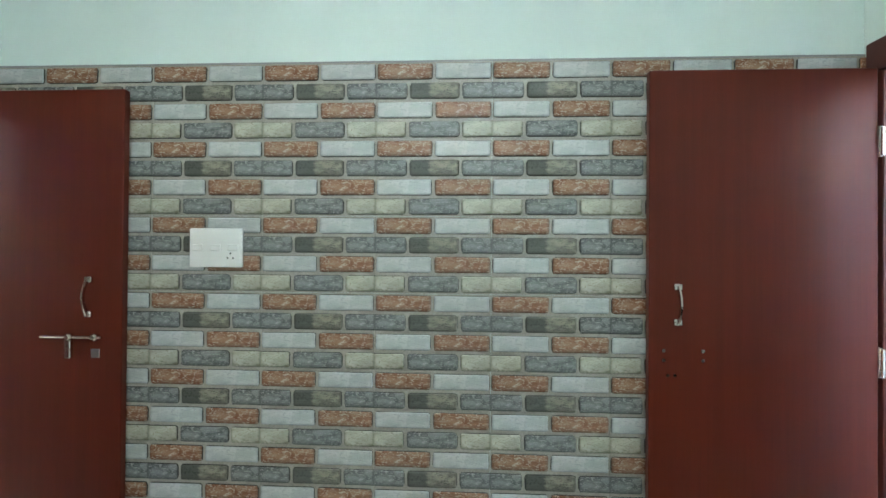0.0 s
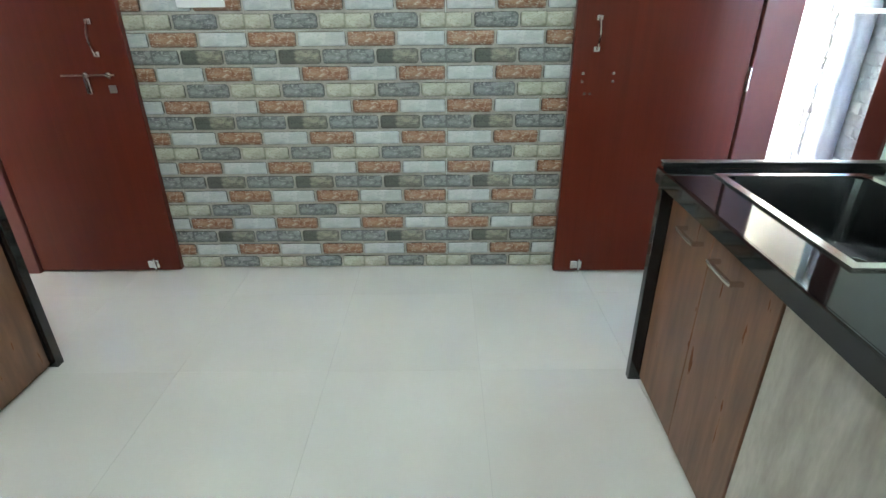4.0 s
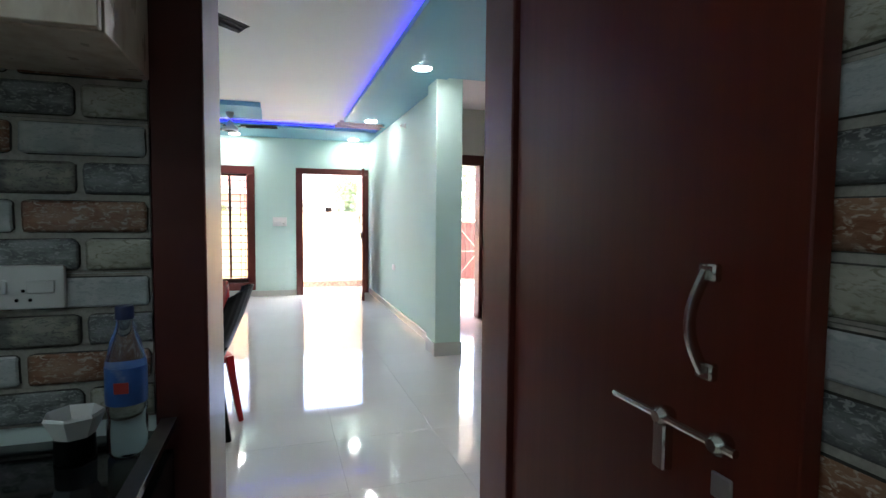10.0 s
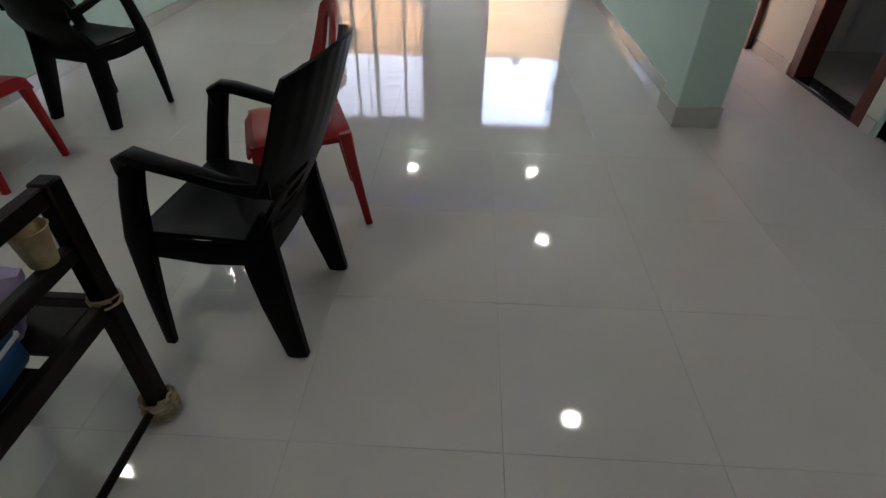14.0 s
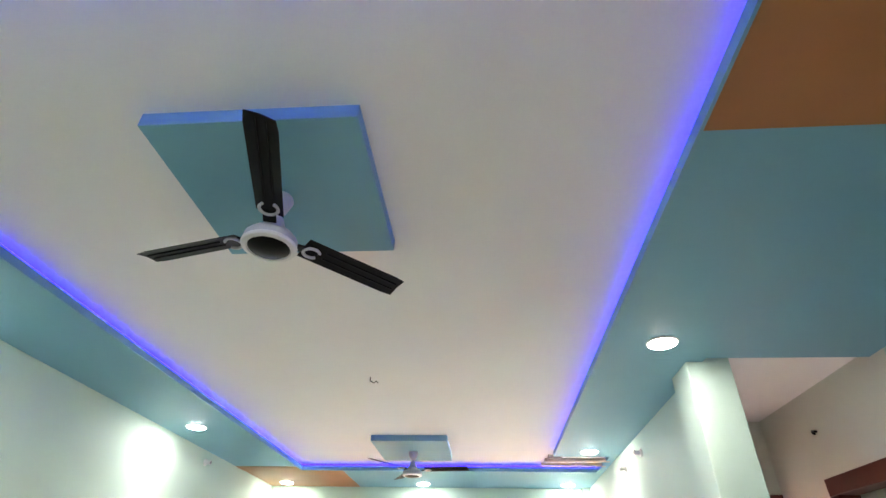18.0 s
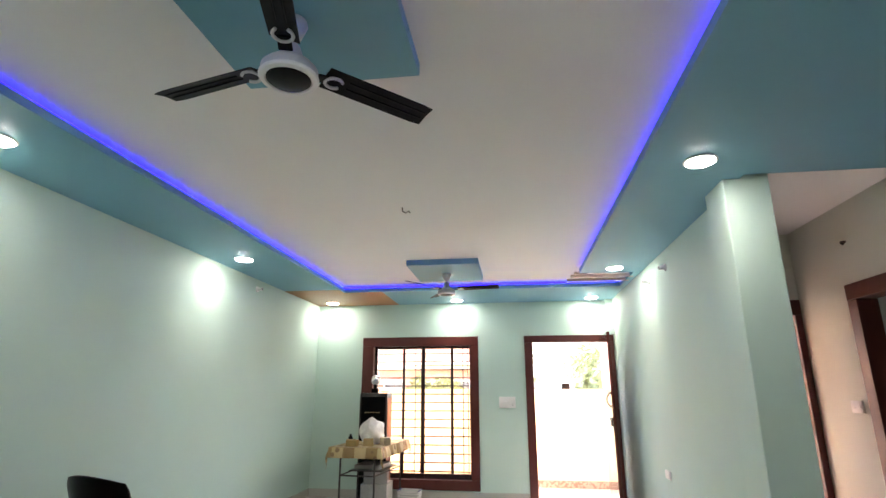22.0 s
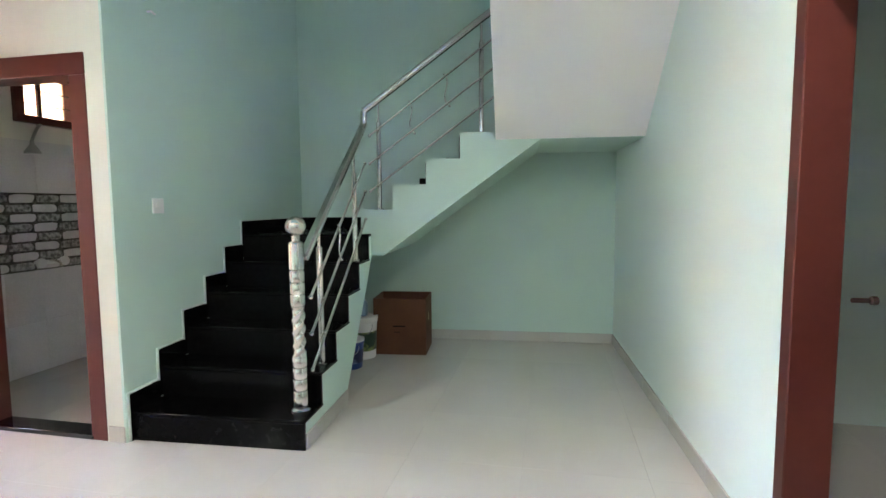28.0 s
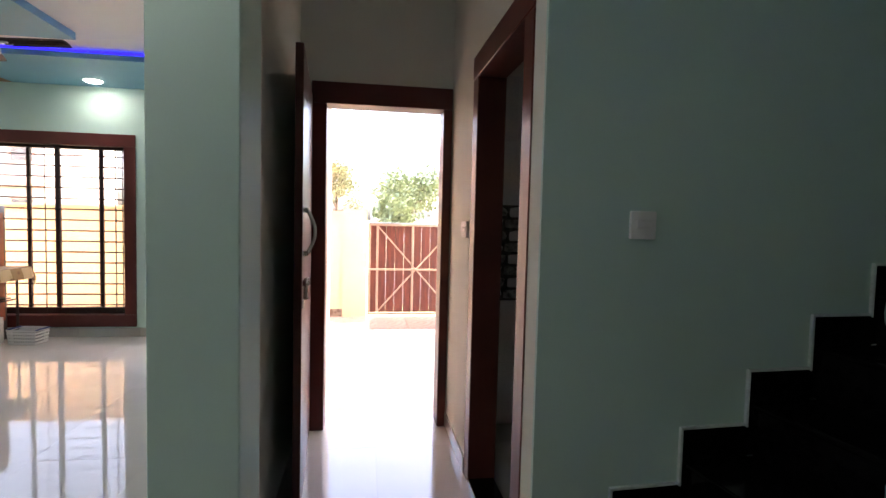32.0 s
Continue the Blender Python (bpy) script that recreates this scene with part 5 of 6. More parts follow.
def side_chair(label, at, rz):
    """Armless moulded chair with a looped back; faces local -y."""
    t = thing("plastic_chair", label, "chair", at, rz, group="red plastic chairs")

    def seat(u, v):
        y = -0.21 + 0.40 * v
        w = 0.205 - 0.03 * v - 0.02 * (1 - v) ** 4
        dip = -0.016 * (1 - u * u) * math.sin(math.pi * v) - (0.045 * ((0.12 - v) / 0.12) ** 2 if v < 0.12 else 0) - 0.02 * abs(u) ** 6
        return (w * u, y, 0.435 - 0.01 * v + dip)

    part("seat", shell(seat, 14, 12, lambda u, v: False, -0.012), REDPL, t)

    def back(u, v):
        e = max(0.0, (v - 0.62) / 0.38)
        w = (0.185 + 0.025 * math.sin(math.pi * min(1, v * 1.1))) * math.sqrt(max(0.05, 1 - 0.72 * e ** 4))
        y = 0.125 + 0.085 * v + 0.012 * math.sin(math.pi * v) - (0.03 + 0.10 * (1 - v) ** 2) * u * u
        return (w * u, y, 0.40 + 0.50 * v - 0.02 * u * u * e)

    def holes(u, v):
        return 0.34 < abs(u) < 0.70 and 0.14 + 0.1 * abs(abs(u) - 0.52) < v < 0.86 - 0.35 * abs(abs(u) - 0.50)

    part("backrest", shell(back, 24, 26, holes, 0.016), REDPL, t)
    for s in (-1, 1):
        for y0, y1, z0 in ((-0.175, -0.205, 0.415), (0.165, 0.225, 0.43)):
            bm = bmesh.new()
            sweep_rect(bm, [(s * 0.165, y0, z0), (s * 0.178, y0 + 0.25 * (y1 - y0), 0.30), (s * 0.19, y0 + 0.6 * (y1 - y0), 0.15), (s * 0.20, y1, 0.0)], [0.05, 0.042, 0.036, 0.03], [0.05, 0.042, 0.036, 0.03], (0, 1, 0))
            part("leg", bm, REDPL, t)
        bm = bmesh.new()
        sweep_rect(bm, [(s * 0.165, -0.17, 0.405), (s * 0.16, 0.0, 0.40), (s * 0.155, 0.16, 0.405)], 0.014, 0.04)
        part("side_rail", bm, REDPL, t)
    return t


armchair("black moulded plastic armchair with a slotted high back", (-4.06, 0.82, 0), -4.5)
armchair("black plastic armchair turned towards the window", (-5.71, -0.66, 0), -105.5, False)
side_chair("red moulded plastic chair beside a black armchair", (-4.697, 0.847, 0), 21)
side_chair("red moulded plastic chair near the hall's long wall", (-4.92, -0.815, 0), 175)

# ---- wooden rack by the doorway ----
rk = thing("wooden_rack", "dark brown wooden rack with one straw-wrapped foot", "rack", (-3.2, 0.47, 0))
for i, (x, y) in enumerate(((-0.375, 0.22), (0.375, 0.22), (-0.375, -0.22), (0.375, -0.22))):
    part("post", boxes((x - 0.024, x + 0.024, y - 0.024, y + 0.024, 0.02, 0.79), bev=0.005), DARKW, rk)
for z, h in ((0.765, 0.045), (0.62, 0.04), (0.44, 0.05)):
    for y in (0.22, -0.22):
        part("rail", boxes((-0.35, 0.35, y - 0.015, y + 0.015, z - h / 2, z + h / 2), bev=0.004), DARKW, rk)
    for x in ((-0.375, 0.375) if z < 0.5 else (0.375,)):
        part("rail", boxes((x - 0.014, x + 0.014, -0.195, 0.195, z - h / 2, z + h / 2), bev=0.004), DARKW, rk)
for x in (-0.27, -0.09, 0.09, 0.27):
    part("slat", boxes((x - 0.07, x + 0.07, -0.204, 0.204, 0.447, 0.462), bev=0.003), DARKW, rk)
bm = bmesh.new()
sweep(bm, [(-0.36, 0.22, 0.06), (0.36, 0.22, 0.06)], 0.012, 8)
part("stretcher", bm, DARKW, rk)
STRAW = paint("straw_packing", (0.42, 0.33, 0.22), (0.25, 0.19, 0.12), 30, 0.85, bump=0.5, bscale=120, fine=0.2)
bm = bmesh.new()
rng = random.Random(4)
for i in range(46):
    a, z = rng.uniform(0, 6.28), rng.uniform(0.012, 0.075)
    r = 0.036 + 0.012 * math.sin(z * 40)
    pts = [(-0.375 + (r + rng.uniform(-0.006, 0.008)) * math.cos(a + 0.5 * k), 0.22 + (r + rng.uniform(-0.006, 0.008)) * math.sin(a + 0.5 * k), max(0.006, z + rng.uniform(-0.01, 0.012))) for k in range(5)]
    sweep(bm, pts, 0.0045, 5)
part("straw_wrap", bm, STRAW, rk, "ball of straw packing round the foot")
bm = bmesh.new()
for i in range(9):
    a = i * 0.7
    sweep(bm, [(-0.375 + 0.036 * math.cos(a + 0.6 * k), 0.22 + 0.036 * math.sin(a + 0.6 * k), 0.45 + 0.003 * i + 0.004 * math.sin(k)) for k in range(5)], 0.003, 5)
part("twine", bm, STRAW, rk, "yellowish twine round the post")
cp = thing("paper_cup", "used brown and cream paper cup on the rack", "cup", (-3.49, 0.683, 0.6405))
bm = bmesh.new()
lathe(bm, [(0.026, 0.0), (0.028, 0.002), (0.038, 0.085), (0.041, 0.088), (0.038, 0.09), (0.034, 0.084), (0.024, 0.006)], 20)
part("cup", bm, paint("cup_paper", (0.40, 0.28, 0.14), (0.52, 0.42, 0.26), 20, 0.6), cp)


def soft_bag(name, label, at, size, mat, seed):
    t = thing(name, label, "bag", at)
    bm = bmesh.new()
    bmesh.ops.create_icosphere(bm, subdivisions=4, radius=1.0)
    for v in bm.verts:
        n1 = noise.noise(v.co * 1.6 + Vector((seed, 0, 0))) * 0.28 + noise.noise(v.co * 5 + Vector((0, seed, 0))) * 0.10
        c = v.co * (1 + n1)
        v.co = Vector((c.x * size[0], c.y * size[1], max(0.0, (c.z + 0.8) * size[2] * 0.55)))
    part("bag_body", bm, mat, t)
    return t


soft_bag("cloth_bag", "pale purple cloth bundle on the rack shelf", (-3.42, 0.53, 0.463), (0.11, 0.085, 0.20), paint("purple_cloth", (0.34, 0.28, 0.45), (0.25, 0.20, 0.36), 9, 0.8, bump=0.3, bscale=90), 3)
bx = thing("blue_packet", "blue plastic packet lying on the rack shelf", "packet", (-3.27, 0.615, 0.463), 8)
part("packet", boxes((-0.11, 0.11, -0.05, 0.05, 0.0, 0.12), bev=0.014, seg=2), paint("blue_plastic_film", (0.02, 0.10, 0.26), (0.015, 0.07, 0.18), 9, 0.3), bx)
part("band", boxes((-0.111, 0.111, -0.0515, 0.0515, 0.07, 0.082), bev=0.001), WHITEPL, bx, "white band across the packet")
soft_bag("pink_pouch", "small pink cloth pouch on the rack shelf", (-3.06, 0.60, 0.463), (0.06, 0.05, 0.09), paint("pink_cloth", (0.42, 0.16, 0.22), (0.34, 0.12, 0.17), 9, 0.8, bump=0.3, bscale=90), 6)

# ---- table at the window ----
tb = thing("folding_table", "thin-legged steel table under a patterned cloth", "table", (-9.50, -0.33, 0), -5)
TUBE = paint("dark_steel_tube", (0.03, 0.022, 0.02), (0.02, 0.015, 0.013), 9, 0.4)
part("tabletop", boxes((-0.56, 0.56, -0.31, 0.31, 0.735, 0.752), bev=0.003), DARKW, tb)
for x, y in ((-0.5, -0.235), (-0.5, 0.235), (0.47, -0.215), (0.47, 0.215)):
    bm = bmesh.new()
    sweep(bm, [(x, y, 0.735), (x, y, 0.0)], 0.012, 8)
    part("leg", bm, TUBE, tb)
for y in (-0.215, 0.215):
    bm = bmesh.new()
    sweep(bm, [(-0.5, y * 1.09, 0.43), (0.47, y, 0.43)], 0.009, 8)
    part("brace", bm, TUBE, tb)
bm = bmesh.new()
sweep(bm, [(0.47, -0.215, 0.43), (0.47, 0.215, 0.43)], 0.009, 8)
part("brace", bm, TUBE, tb)
part("shelf", boxes((-0.45, 0.2, -0.21, 0.21, 0.44, 0.452)), TUBE, tb, smooth=False)
bm = bmesh.new()
rng = random.Random(8)
for i in range(22):
    a, z = rng.uniform(0, 6.28), rng.uniform(0.012, 0.07)
    sweep(bm, [(0.47 + 0.03 * math.cos(a + 0.6 * k), 0.215 + 0.03 * math.sin(a + 0.6 * k), max(0.006, z + rng.uniform(-0.01, 0.01))) for k in range(4)], 0.005, 5)
part("straw_wrap", bm, STRAW, tb, "straw packing round the table foot")

# patterned cloth
m, n, l, p = node_mat("patterned_table_cloth")
tc = n.new("ShaderNodeTexCoord")
vor = n.new("ShaderNodeTexVoronoi")
vor.inputs["Scale"].default_value = 9
chk = n.new("ShaderNodeTexChecker")
chk.inputs["Scale"].default_value = 7
chk.inputs[1].default_value, chk.inputs[2].default_value = (0.55, 0.42, 0.22, 1), (0.30, 0.19, 0.07, 1)
mixc = n.new("ShaderNodeMix")
mixc.data_type = "RGBA"
mixc.inputs[7].default_value = (0.16, 0.075, 0.03, 1)
rmp = n.new("ShaderNodeValToRGB")
rmp.color_ramp.elements[0].position, rmp.color_ramp.elements[1].position = 0.25, 0.32
rmp.color_ramp.elements[0].color, rmp.color_ramp.elements[1].color = (0.75, 0.75, 0.75, 1), (0, 0, 0, 1)
l.new(tc.outputs["Object"], vor.inputs[0]), l.new(tc.outputs["Object"], chk.inputs[0])
l.new(vor.outputs["Distance"], rmp.inputs[0]), l.new(rmp.outputs[0], mixc.inputs[0]), l.new(chk.outputs[0], mixc.inputs[6])
l.new(mixc.outputs[2], p.inputs["Base Color"])
p.inputs["Roughness"].default_value = 0.55
CLOTH = m
tcl = thing("table_cloth", "brown and cream patterned cloth draped over a table", "table cloth", (-9.50, -0.33, 0.7535), -5)


def drape(u, v):
    ax, ay = 0.575, 0.325
    x, y = 0.70 * u, 0.45 * (2 * v - 1)
    ox, oy = max(0, abs(x) - ax), max(0, abs(y) - ay)
    drop = ox + oy
    wave = 0.018 * math.sin(x * 26) * min(1, oy * 12) + 0.018 * math.sin(y * 24) * min(1, ox * 12)
    xx = math.copysign(min(abs(x), ax) + 0.12 * ox, x) + math.copysign(wave, x) * (ox > 0)
    yy = math.copysign(min(abs(y), ay) + 0.12 * oy, y) + math.copysign(wave, y) * (oy > 0)
    return (xx, yy, -0.95 * drop + 0.003)


part("cloth", shell(drape, 56, 36, lambda u, v: False, 0.003), CLOTH, tcl)
soft_bag("plastic_bag", "white crumpled plastic bag standing on the table", (-9.42, -0.30, 0.76), (0.15, 0.15, 0.30), paint("white_bag_plastic", (0.72, 0.72, 0.72), (0.62, 0.62, 0.63), 12, 0.35, bump=0.4, bscale=60), 11)
for i, (x, y, w, d, h, c) in enumerate(((-9.05, -0.45, 0.10, 0.13, 0.07, (0.40, 0.27, 0.10)), (-9.12, -0.27, 0.12, 0.12, 0.08, (0.45, 0.33, 0.15)), (-9.25, -0.52, 0.14, 0.10, 0.06, (0.36, 0.22, 0.08)), (-9.20, -0.08, 0.10, 0.10, 0.09, (0.50, 0.42, 0.28)))):
    t = thing("small_carton", "small brown carton standing on the patterned cloth", "box", (x, y, 0.758), 15 * i, group="cartons on the table")
    part("carton", boxes((-w / 2, w / 2, -d / 2, d / 2, 0, h), bev=0.003), paint("carton_board", c, None, 14, 0.7), t)
t = thing("small_bottle", "small dark bottle standing on the table", "bottle", (-9.30, -0.55, 0.758))
bm = bmesh.new()
lathe(bm, [(0.025, 0), (0.028, 0.01), (0.028, 0.08), (0.012, 0.10), (0.012, 0.12)], 14)
part("body", bm, BLACKPL, t)
# things under the table
for i, (x, y, z, w, d, h, c, lab) in enumerate(((-9.62, -0.33, 0.453, 0.42, 0.34, 0.05, (0.55, 0.53, 0.50), "stack of newspapers on the table's shelf"), (-9.72, -0.30, 0.0, 0.36, 0.34, 0.26, (0.55, 0.54, 0.52), "pale cardboard box under the table"), (-9.72, -0.31, 0.261, 0.30, 0.30, 0.15, (0.50, 0.49, 0.50), "grey carton stacked on a box under the table"))):
    t = thing("storage_box" if i else "newspaper_stack", lab, "box" if i else "newspapers", (x, y, z), -8 + 9 * i)
    part("sheet_block" if i == 0 else "box_body", boxes((-w / 2, w / 2, -d / 2, d / 2, 0, h), bev=0.004), paint("faded_board", c, None, 9, 0.8, fine=0.12), t)
    if i:
        part("flap", boxes((-w / 2 - 0.002, w / 2 + 0.002, -0.02, 0.02, h + 0.0005, h + 0.003)), CARD, t, "brown tape along the flaps")
bs = thing("plastic_basket", "small pale latticed basket on the floor", "basket", (-9.88, 0.10, 0), -6)
bm = bmesh.new()
for z in (0.012, 0.045, 0.078, 0.111, 0.14):
    k = 0.9 + 0.1 * z / 0.14
    pts = [(0.10 * k, -0.14 * k, z), (0.10 * k, 0.14 * k, z), (-0.10 * k, 0.14 * k, z), (-0.10 * k, -0.14 * k, z), (0.10 * k, -0.14 * k, z)]
    sweep_rect(bm, pts, 0.004, 0.018)
for i in range(12):
    s = -0.13 + 0.26 * i / 11
    for x in (0.097, -0.097):
        sweep_rect(bm, [(x * 0.92, s * 0.92, 0.0), (x, s, 0.145)], 0.003, 0.010, (0, 1, 0))
bm_box(bm, -0.088, 0.088, -0.125, 0.125, 0.0, 0.006)
part("lattice", bm, WHITEPL, bs)
part("contents", boxes((-0.07, 0.07, -0.11, 0.11, 0.0065, 0.12), bev=0.01), GREYPL, bs, "dark odds and ends inside the basket")
part("blue_rim", boxes((-0.1, 0.1, -0.145, -0.135, 0.14, 0.152), (-0.1, 0.1, 0.135, 0.145, 0.14, 0.152)), paint("blue_rim_plastic", (0.05, 0.09, 0.30), None, 5, 0.4), bs)
tw = thing("tall_speaker_cabinet", "tall dark cabinet with small gold marks before the window", "cabinet", (-9.93, -0.40, 0))
part("body", boxes((-0.155, 0.155, -0.19, 0.19, 0.0, 1.37), bev=0.008, seg=2), paint("dark_cabinet_lacquer", (0.012, 0.008, 0.008), (0.02, 0.012, 0.011), 6, 0.3), tw)
part("front_panel", boxes((0.1555, 0.162, -0.165, 0.165, 0.08, 1.32), bev=0.003), BLACKPL, tw)
GOLD = paint("gold_marking", (0.35, 0.26, 0.12), None, 8, 0.4)
for i in range(6):
    part("mark", boxes((0.1625, 0.164, -0.11 + 0.036 * i, -0.087 + 0.036 * i, 1.11, 1.122)), GOLD, tw, smooth=False)
part("mark", boxes((0.1625, 0.164, -0.06, 0.06, 0.95, 0.985)), GOLD, tw, smooth=False)
part("side_stripe", boxes((-0.12, 0.12, 0.1905, 0.193, 0.2, 1.3)), paint("copper_stripe", (0.30, 0.09, 0.04), None, 8, 0.4), tw, smooth=False)
t = thing("small_device", "small black device on top of the dark cabinet", "device", (-9.93, -0.42, 1.3705))
part("base", boxes((-0.05, 0.05, -0.045, 0.045, 0, 0.06), bev=0.01), BLACKPL, t)
bm = bmesh.new()
lathe(bm, [(0.02, 0.06), (0.02, 0.11), (0.03, 0.115)], 14)
part("neck", bm, BLACKPL, t)
soft_bag("white_ornament", "white crumpled paper flower on the dark device", (-9.93, -0.42, 1.486), (0.06, 0.06, 0.12), WHITEPL, 21)

# ---- under the stairs ----
cb = thing("cardboard_box", "open brown cardboard box under the stairs", "box", (-4.70, 6.10, 0), 6)
part("wall_panel", boxes((-0.235, 0.235, -0.20, -0.194, 0.0, 0.50)), CARD, cb, smooth=False)
part("wall_panel", boxes((-0.235, 0.235, 0.194, 0.20, 0.0, 0.50)), CARD, cb, smooth=False)
part("wall_panel", boxes((-0.235, -0.229, -0.193, 0.193, 0.0, 0.50)), CARD, cb, smooth=False)
part("wall_panel", boxes((0.229, 0.235, -0.193, 0.193, 0.0, 0.50)), CARD, cb, smooth=False)
part("bottom", boxes((-0.228, 0.228, -0.193, 0.193, 0.002, 0.008)), CARDIN, cb, smooth=False)
part("print", boxes((-0.06, 0.05, -0.2012, -0.2003, 0.25, 0.262), (-0.05, 0.0, -0.2012, -0.2003, 0.20, 0.206)), DARKW, cb, "dark bars of print", smooth=False)
part("tape", boxes((0.2353, 0.2365, -0.03, 0.01, 0.28, 0.34)), paint("beige_tape", (0.45, 0.36, 0.22), None, 8, 0.5), cb, smooth=False)


def bucket(label, at, r, h, mat, band, lid=True):
    t = thing("paint_bucket", label, "bucket", at, group="buckets under the stairs")
    bm = bmesh.new()
    lathe(bm, [(r * 0.88, 0.0), (r * 0.9, 0.006), (r, h * 0.86), (r * 1.05, h * 0.87), (r * 1.05, h * 0.9), (r, h * 0.91), (r, h * 0.97)], 26)
    part("body", bm, mat, t)
    bm = bmesh.new()
    lathe(bm, [(r * 1.06, h * 0.94), (r * 1.07, h), (r * 1.0, h * 1.005), (r * 0.98, h * 0.985), (0.001, h * 0.985)], 26)
    part("lid", bm, WHITEPL, t)
    bm = bmesh.new()
    lathe(bm, [(r * 0.925, h * 0.2), (r * 0.929, h * 0.2), (r * 0.985, h * 0.66), (r * 0.98, h * 0.66)], 26)
    part("label_band", bm, band, t)
    bm = bmesh.new()
    sweep(bm, [(r * 1.06 * math.cos(a), r * 1.06 * math.sin(a) * 0.25 - r * 0.95, h * 0.88 - r * 0.9 * math.sin(a)) for a in [math.pi * i / 12 for i in range(13)]], 0.003, 6)
    part("bail", bm, DULLSTEEL, t)


bucket("white paint bucket with a dark green label", (-4.99, 5.80, 0), 0.13, 0.36, WHITEPL, paint("green_label", (0.02, 0.05, 0.03), (0.25, 0.32, 0.10), 9, 0.4, lo=0.5, hi=0.6))
bucket("small blue paint bucket with a white band", (-4.985, 5.50, 0), 0.112, 0.235, paint("blue_bucket_plastic", (0.02, 0.06, 0.22), None, 6, 0.35), paint("navy_label", (0.015, 0.02, 0.06), (0.2, 0.25, 0.4), 12, 0.4, lo=0.55, hi=0.65))
bt = thing("plastic_jar", "pale blue plastic jar on a bucket lid", "jar", (-5.0, 5.82, 0.3615))
bm = bmesh.new()
lathe(bm, [(0.05, 0), (0.055, 0.01), (0.055, 0.11), (0.03, 0.14), (0.03, 0.16)], 18)
part("body", bm, paint("pale_blue_plastic", (0.25, 0.38, 0.48), None, 6, 0.35), bt)

# ---- bathroom ----
BT_L = paint("pale_bath_tile", (0.82, 0.80, 0.83), (0.78, 0.76, 0.79), 3, 0.2, rnd=0.04)
BT_D = paint("dark_pebble_tile", (0.05, 0.05, 0.05), (0.18, 0.17, 0.16), 26, 0.25, rnd=0.2)
BT_W = paint("light_pebble_tile", (0.80, 0.78, 0.80), (0.68, 0.66, 0.68), 9, 0.22, rnd=0.08)
BT_M = paint("grey_pebble_tile", (0.50, 0.49, 0.49), (0.12, 0.115, 0.115), 34, 0.22, rnd=0.15)
btw = thing("wall_tiles_bathroom", "pale grey bathroom tiles with a pebble-pattern band", "wall tiles", kind="structure")
me = None
for j, (z0, z1) in enumerate(((0.0, 0.41), (0.41, 0.82), (1.44, 1.85), (1.85, 2.26))):
    for i in range(6):
        y0 = 4.09 + 0.302 * i
        if z1 > 2.0 and y0 + 0.3 > 4.83 and y0 < 5.44:
            continue
        if me is None:
            ob = part("wall_tile", boxes((0, 0.008, 0.001, 0.301, 0.001, 0.409), bev=0.001), BT_L, btw, smooth=False)
            me = ob.data
        else:
            ob = shared("wall_tile", me, btw, Matrix())
        ob.matrix_basis = pose(PX0, y0, z0)
part("band_ground", boxes((PX0, PX0 + 0.006, 4.09, 5.9, 0.821, 1.439)), BT_D, btw, smooth=False)
peb = {}
rng = random.Random(12)
for r in range(8):
    for c in range(8):
        dark = (r + c) % 2
        key = (dark, rng.randrange(3))
        if key not in peb:
            bm = bmesh.new()
            w, h = (0.185, 0.06) if dark else (0.195, 0.066)
            pts = []
            for i in range(14):
                a = 2 * math.pi * i / 14
                q = 1 + 0.06 * math.sin(2 * a + key[1]) + 0.04 * math.sin(5 * a + key[1])
                pts.append((w / 2 * q * math.copysign(abs(math.cos(a)) ** 0.35, math.cos(a)), h / 2 * q * math.copysign(abs(math.sin(a)) ** 0.4, math.sin(a))))
            a0 = [bm.verts.new((0.0, y, z)) for y, z in pts]
            a1 = [bm.verts.new((0.004, y, z)) for y, z in pts]
            a2 = [bm.verts.new((0.006, y * 0.86, z * 0.86)) for y, z in pts]
            bridge(bm, a0, a1), bridge(bm, a1, a2)
            bm.faces.new(a2)
            ob = part("pebble", bm, BT_M if dark else BT_W, btw)
            peb[key] = ob.data
        else:
            ob = shared("pebble", peb[key], btw, Matrix())
        ob.matrix_basis = pose(PX0 + 0.0062, 4.2 + 0.212 * c + 0.03 * (r % 2), 0.862 + 0.076 * r, 0, 0, 0)
w2 = thing("window_2", "small high maroon framed bathroom window with bars", "window", kind="structure")
part("window_frame", boxes((PX0 - 0.10, PX0 + 0.03, 4.85, 4.93, 2.045, 2.37), bev=0.003), FRAME, w2)
part("window_frame", boxes((PX0 - 0.10, PX0 + 0.03, 5.36, 5.44, 2.045, 2.37), bev=0.003), FRAME, w2)
part("window_frame", boxes((PX0 - 0.10, PX0 + 0.032, 4.85, 5.44, 2.37, 2.44), bev=0.003), FRAME, w2)
part("window_sill", boxes((PX0 - 0.10, PX0 + 0.05, 4.85, 5.44, 1.985, 2.045), bev=0.003), FRAME, w2)
part("mullion", boxes((PX0 - 0.06, PX0 - 0.03, 5.095, 5.12, 2.045, 2.37)), BAR, w2)
for z in (2.15, 2.26):
    bm = bmesh.new()
    sweep(bm, [(PX0 - 0.02, 4.93, z), (PX0 - 0.02, 5.36, z)], 0.005, 6)
    part("bar", bm, BAR, w2)
pane = part("pane", boxes((PX0 - 0.075, PX0 - 0.07, 4.93, 5.36, 2.045, 2.37)), glass("frosted_peach_glass", (0.62, 0.42, 0.29), 0.6), w2)
pane.visible_shadow = False
sh = thing("shower", "steel shower head on a bent arm", "shower", (PX0 + 0.008, 5.04, 1.975))
bm = bmesh.new()
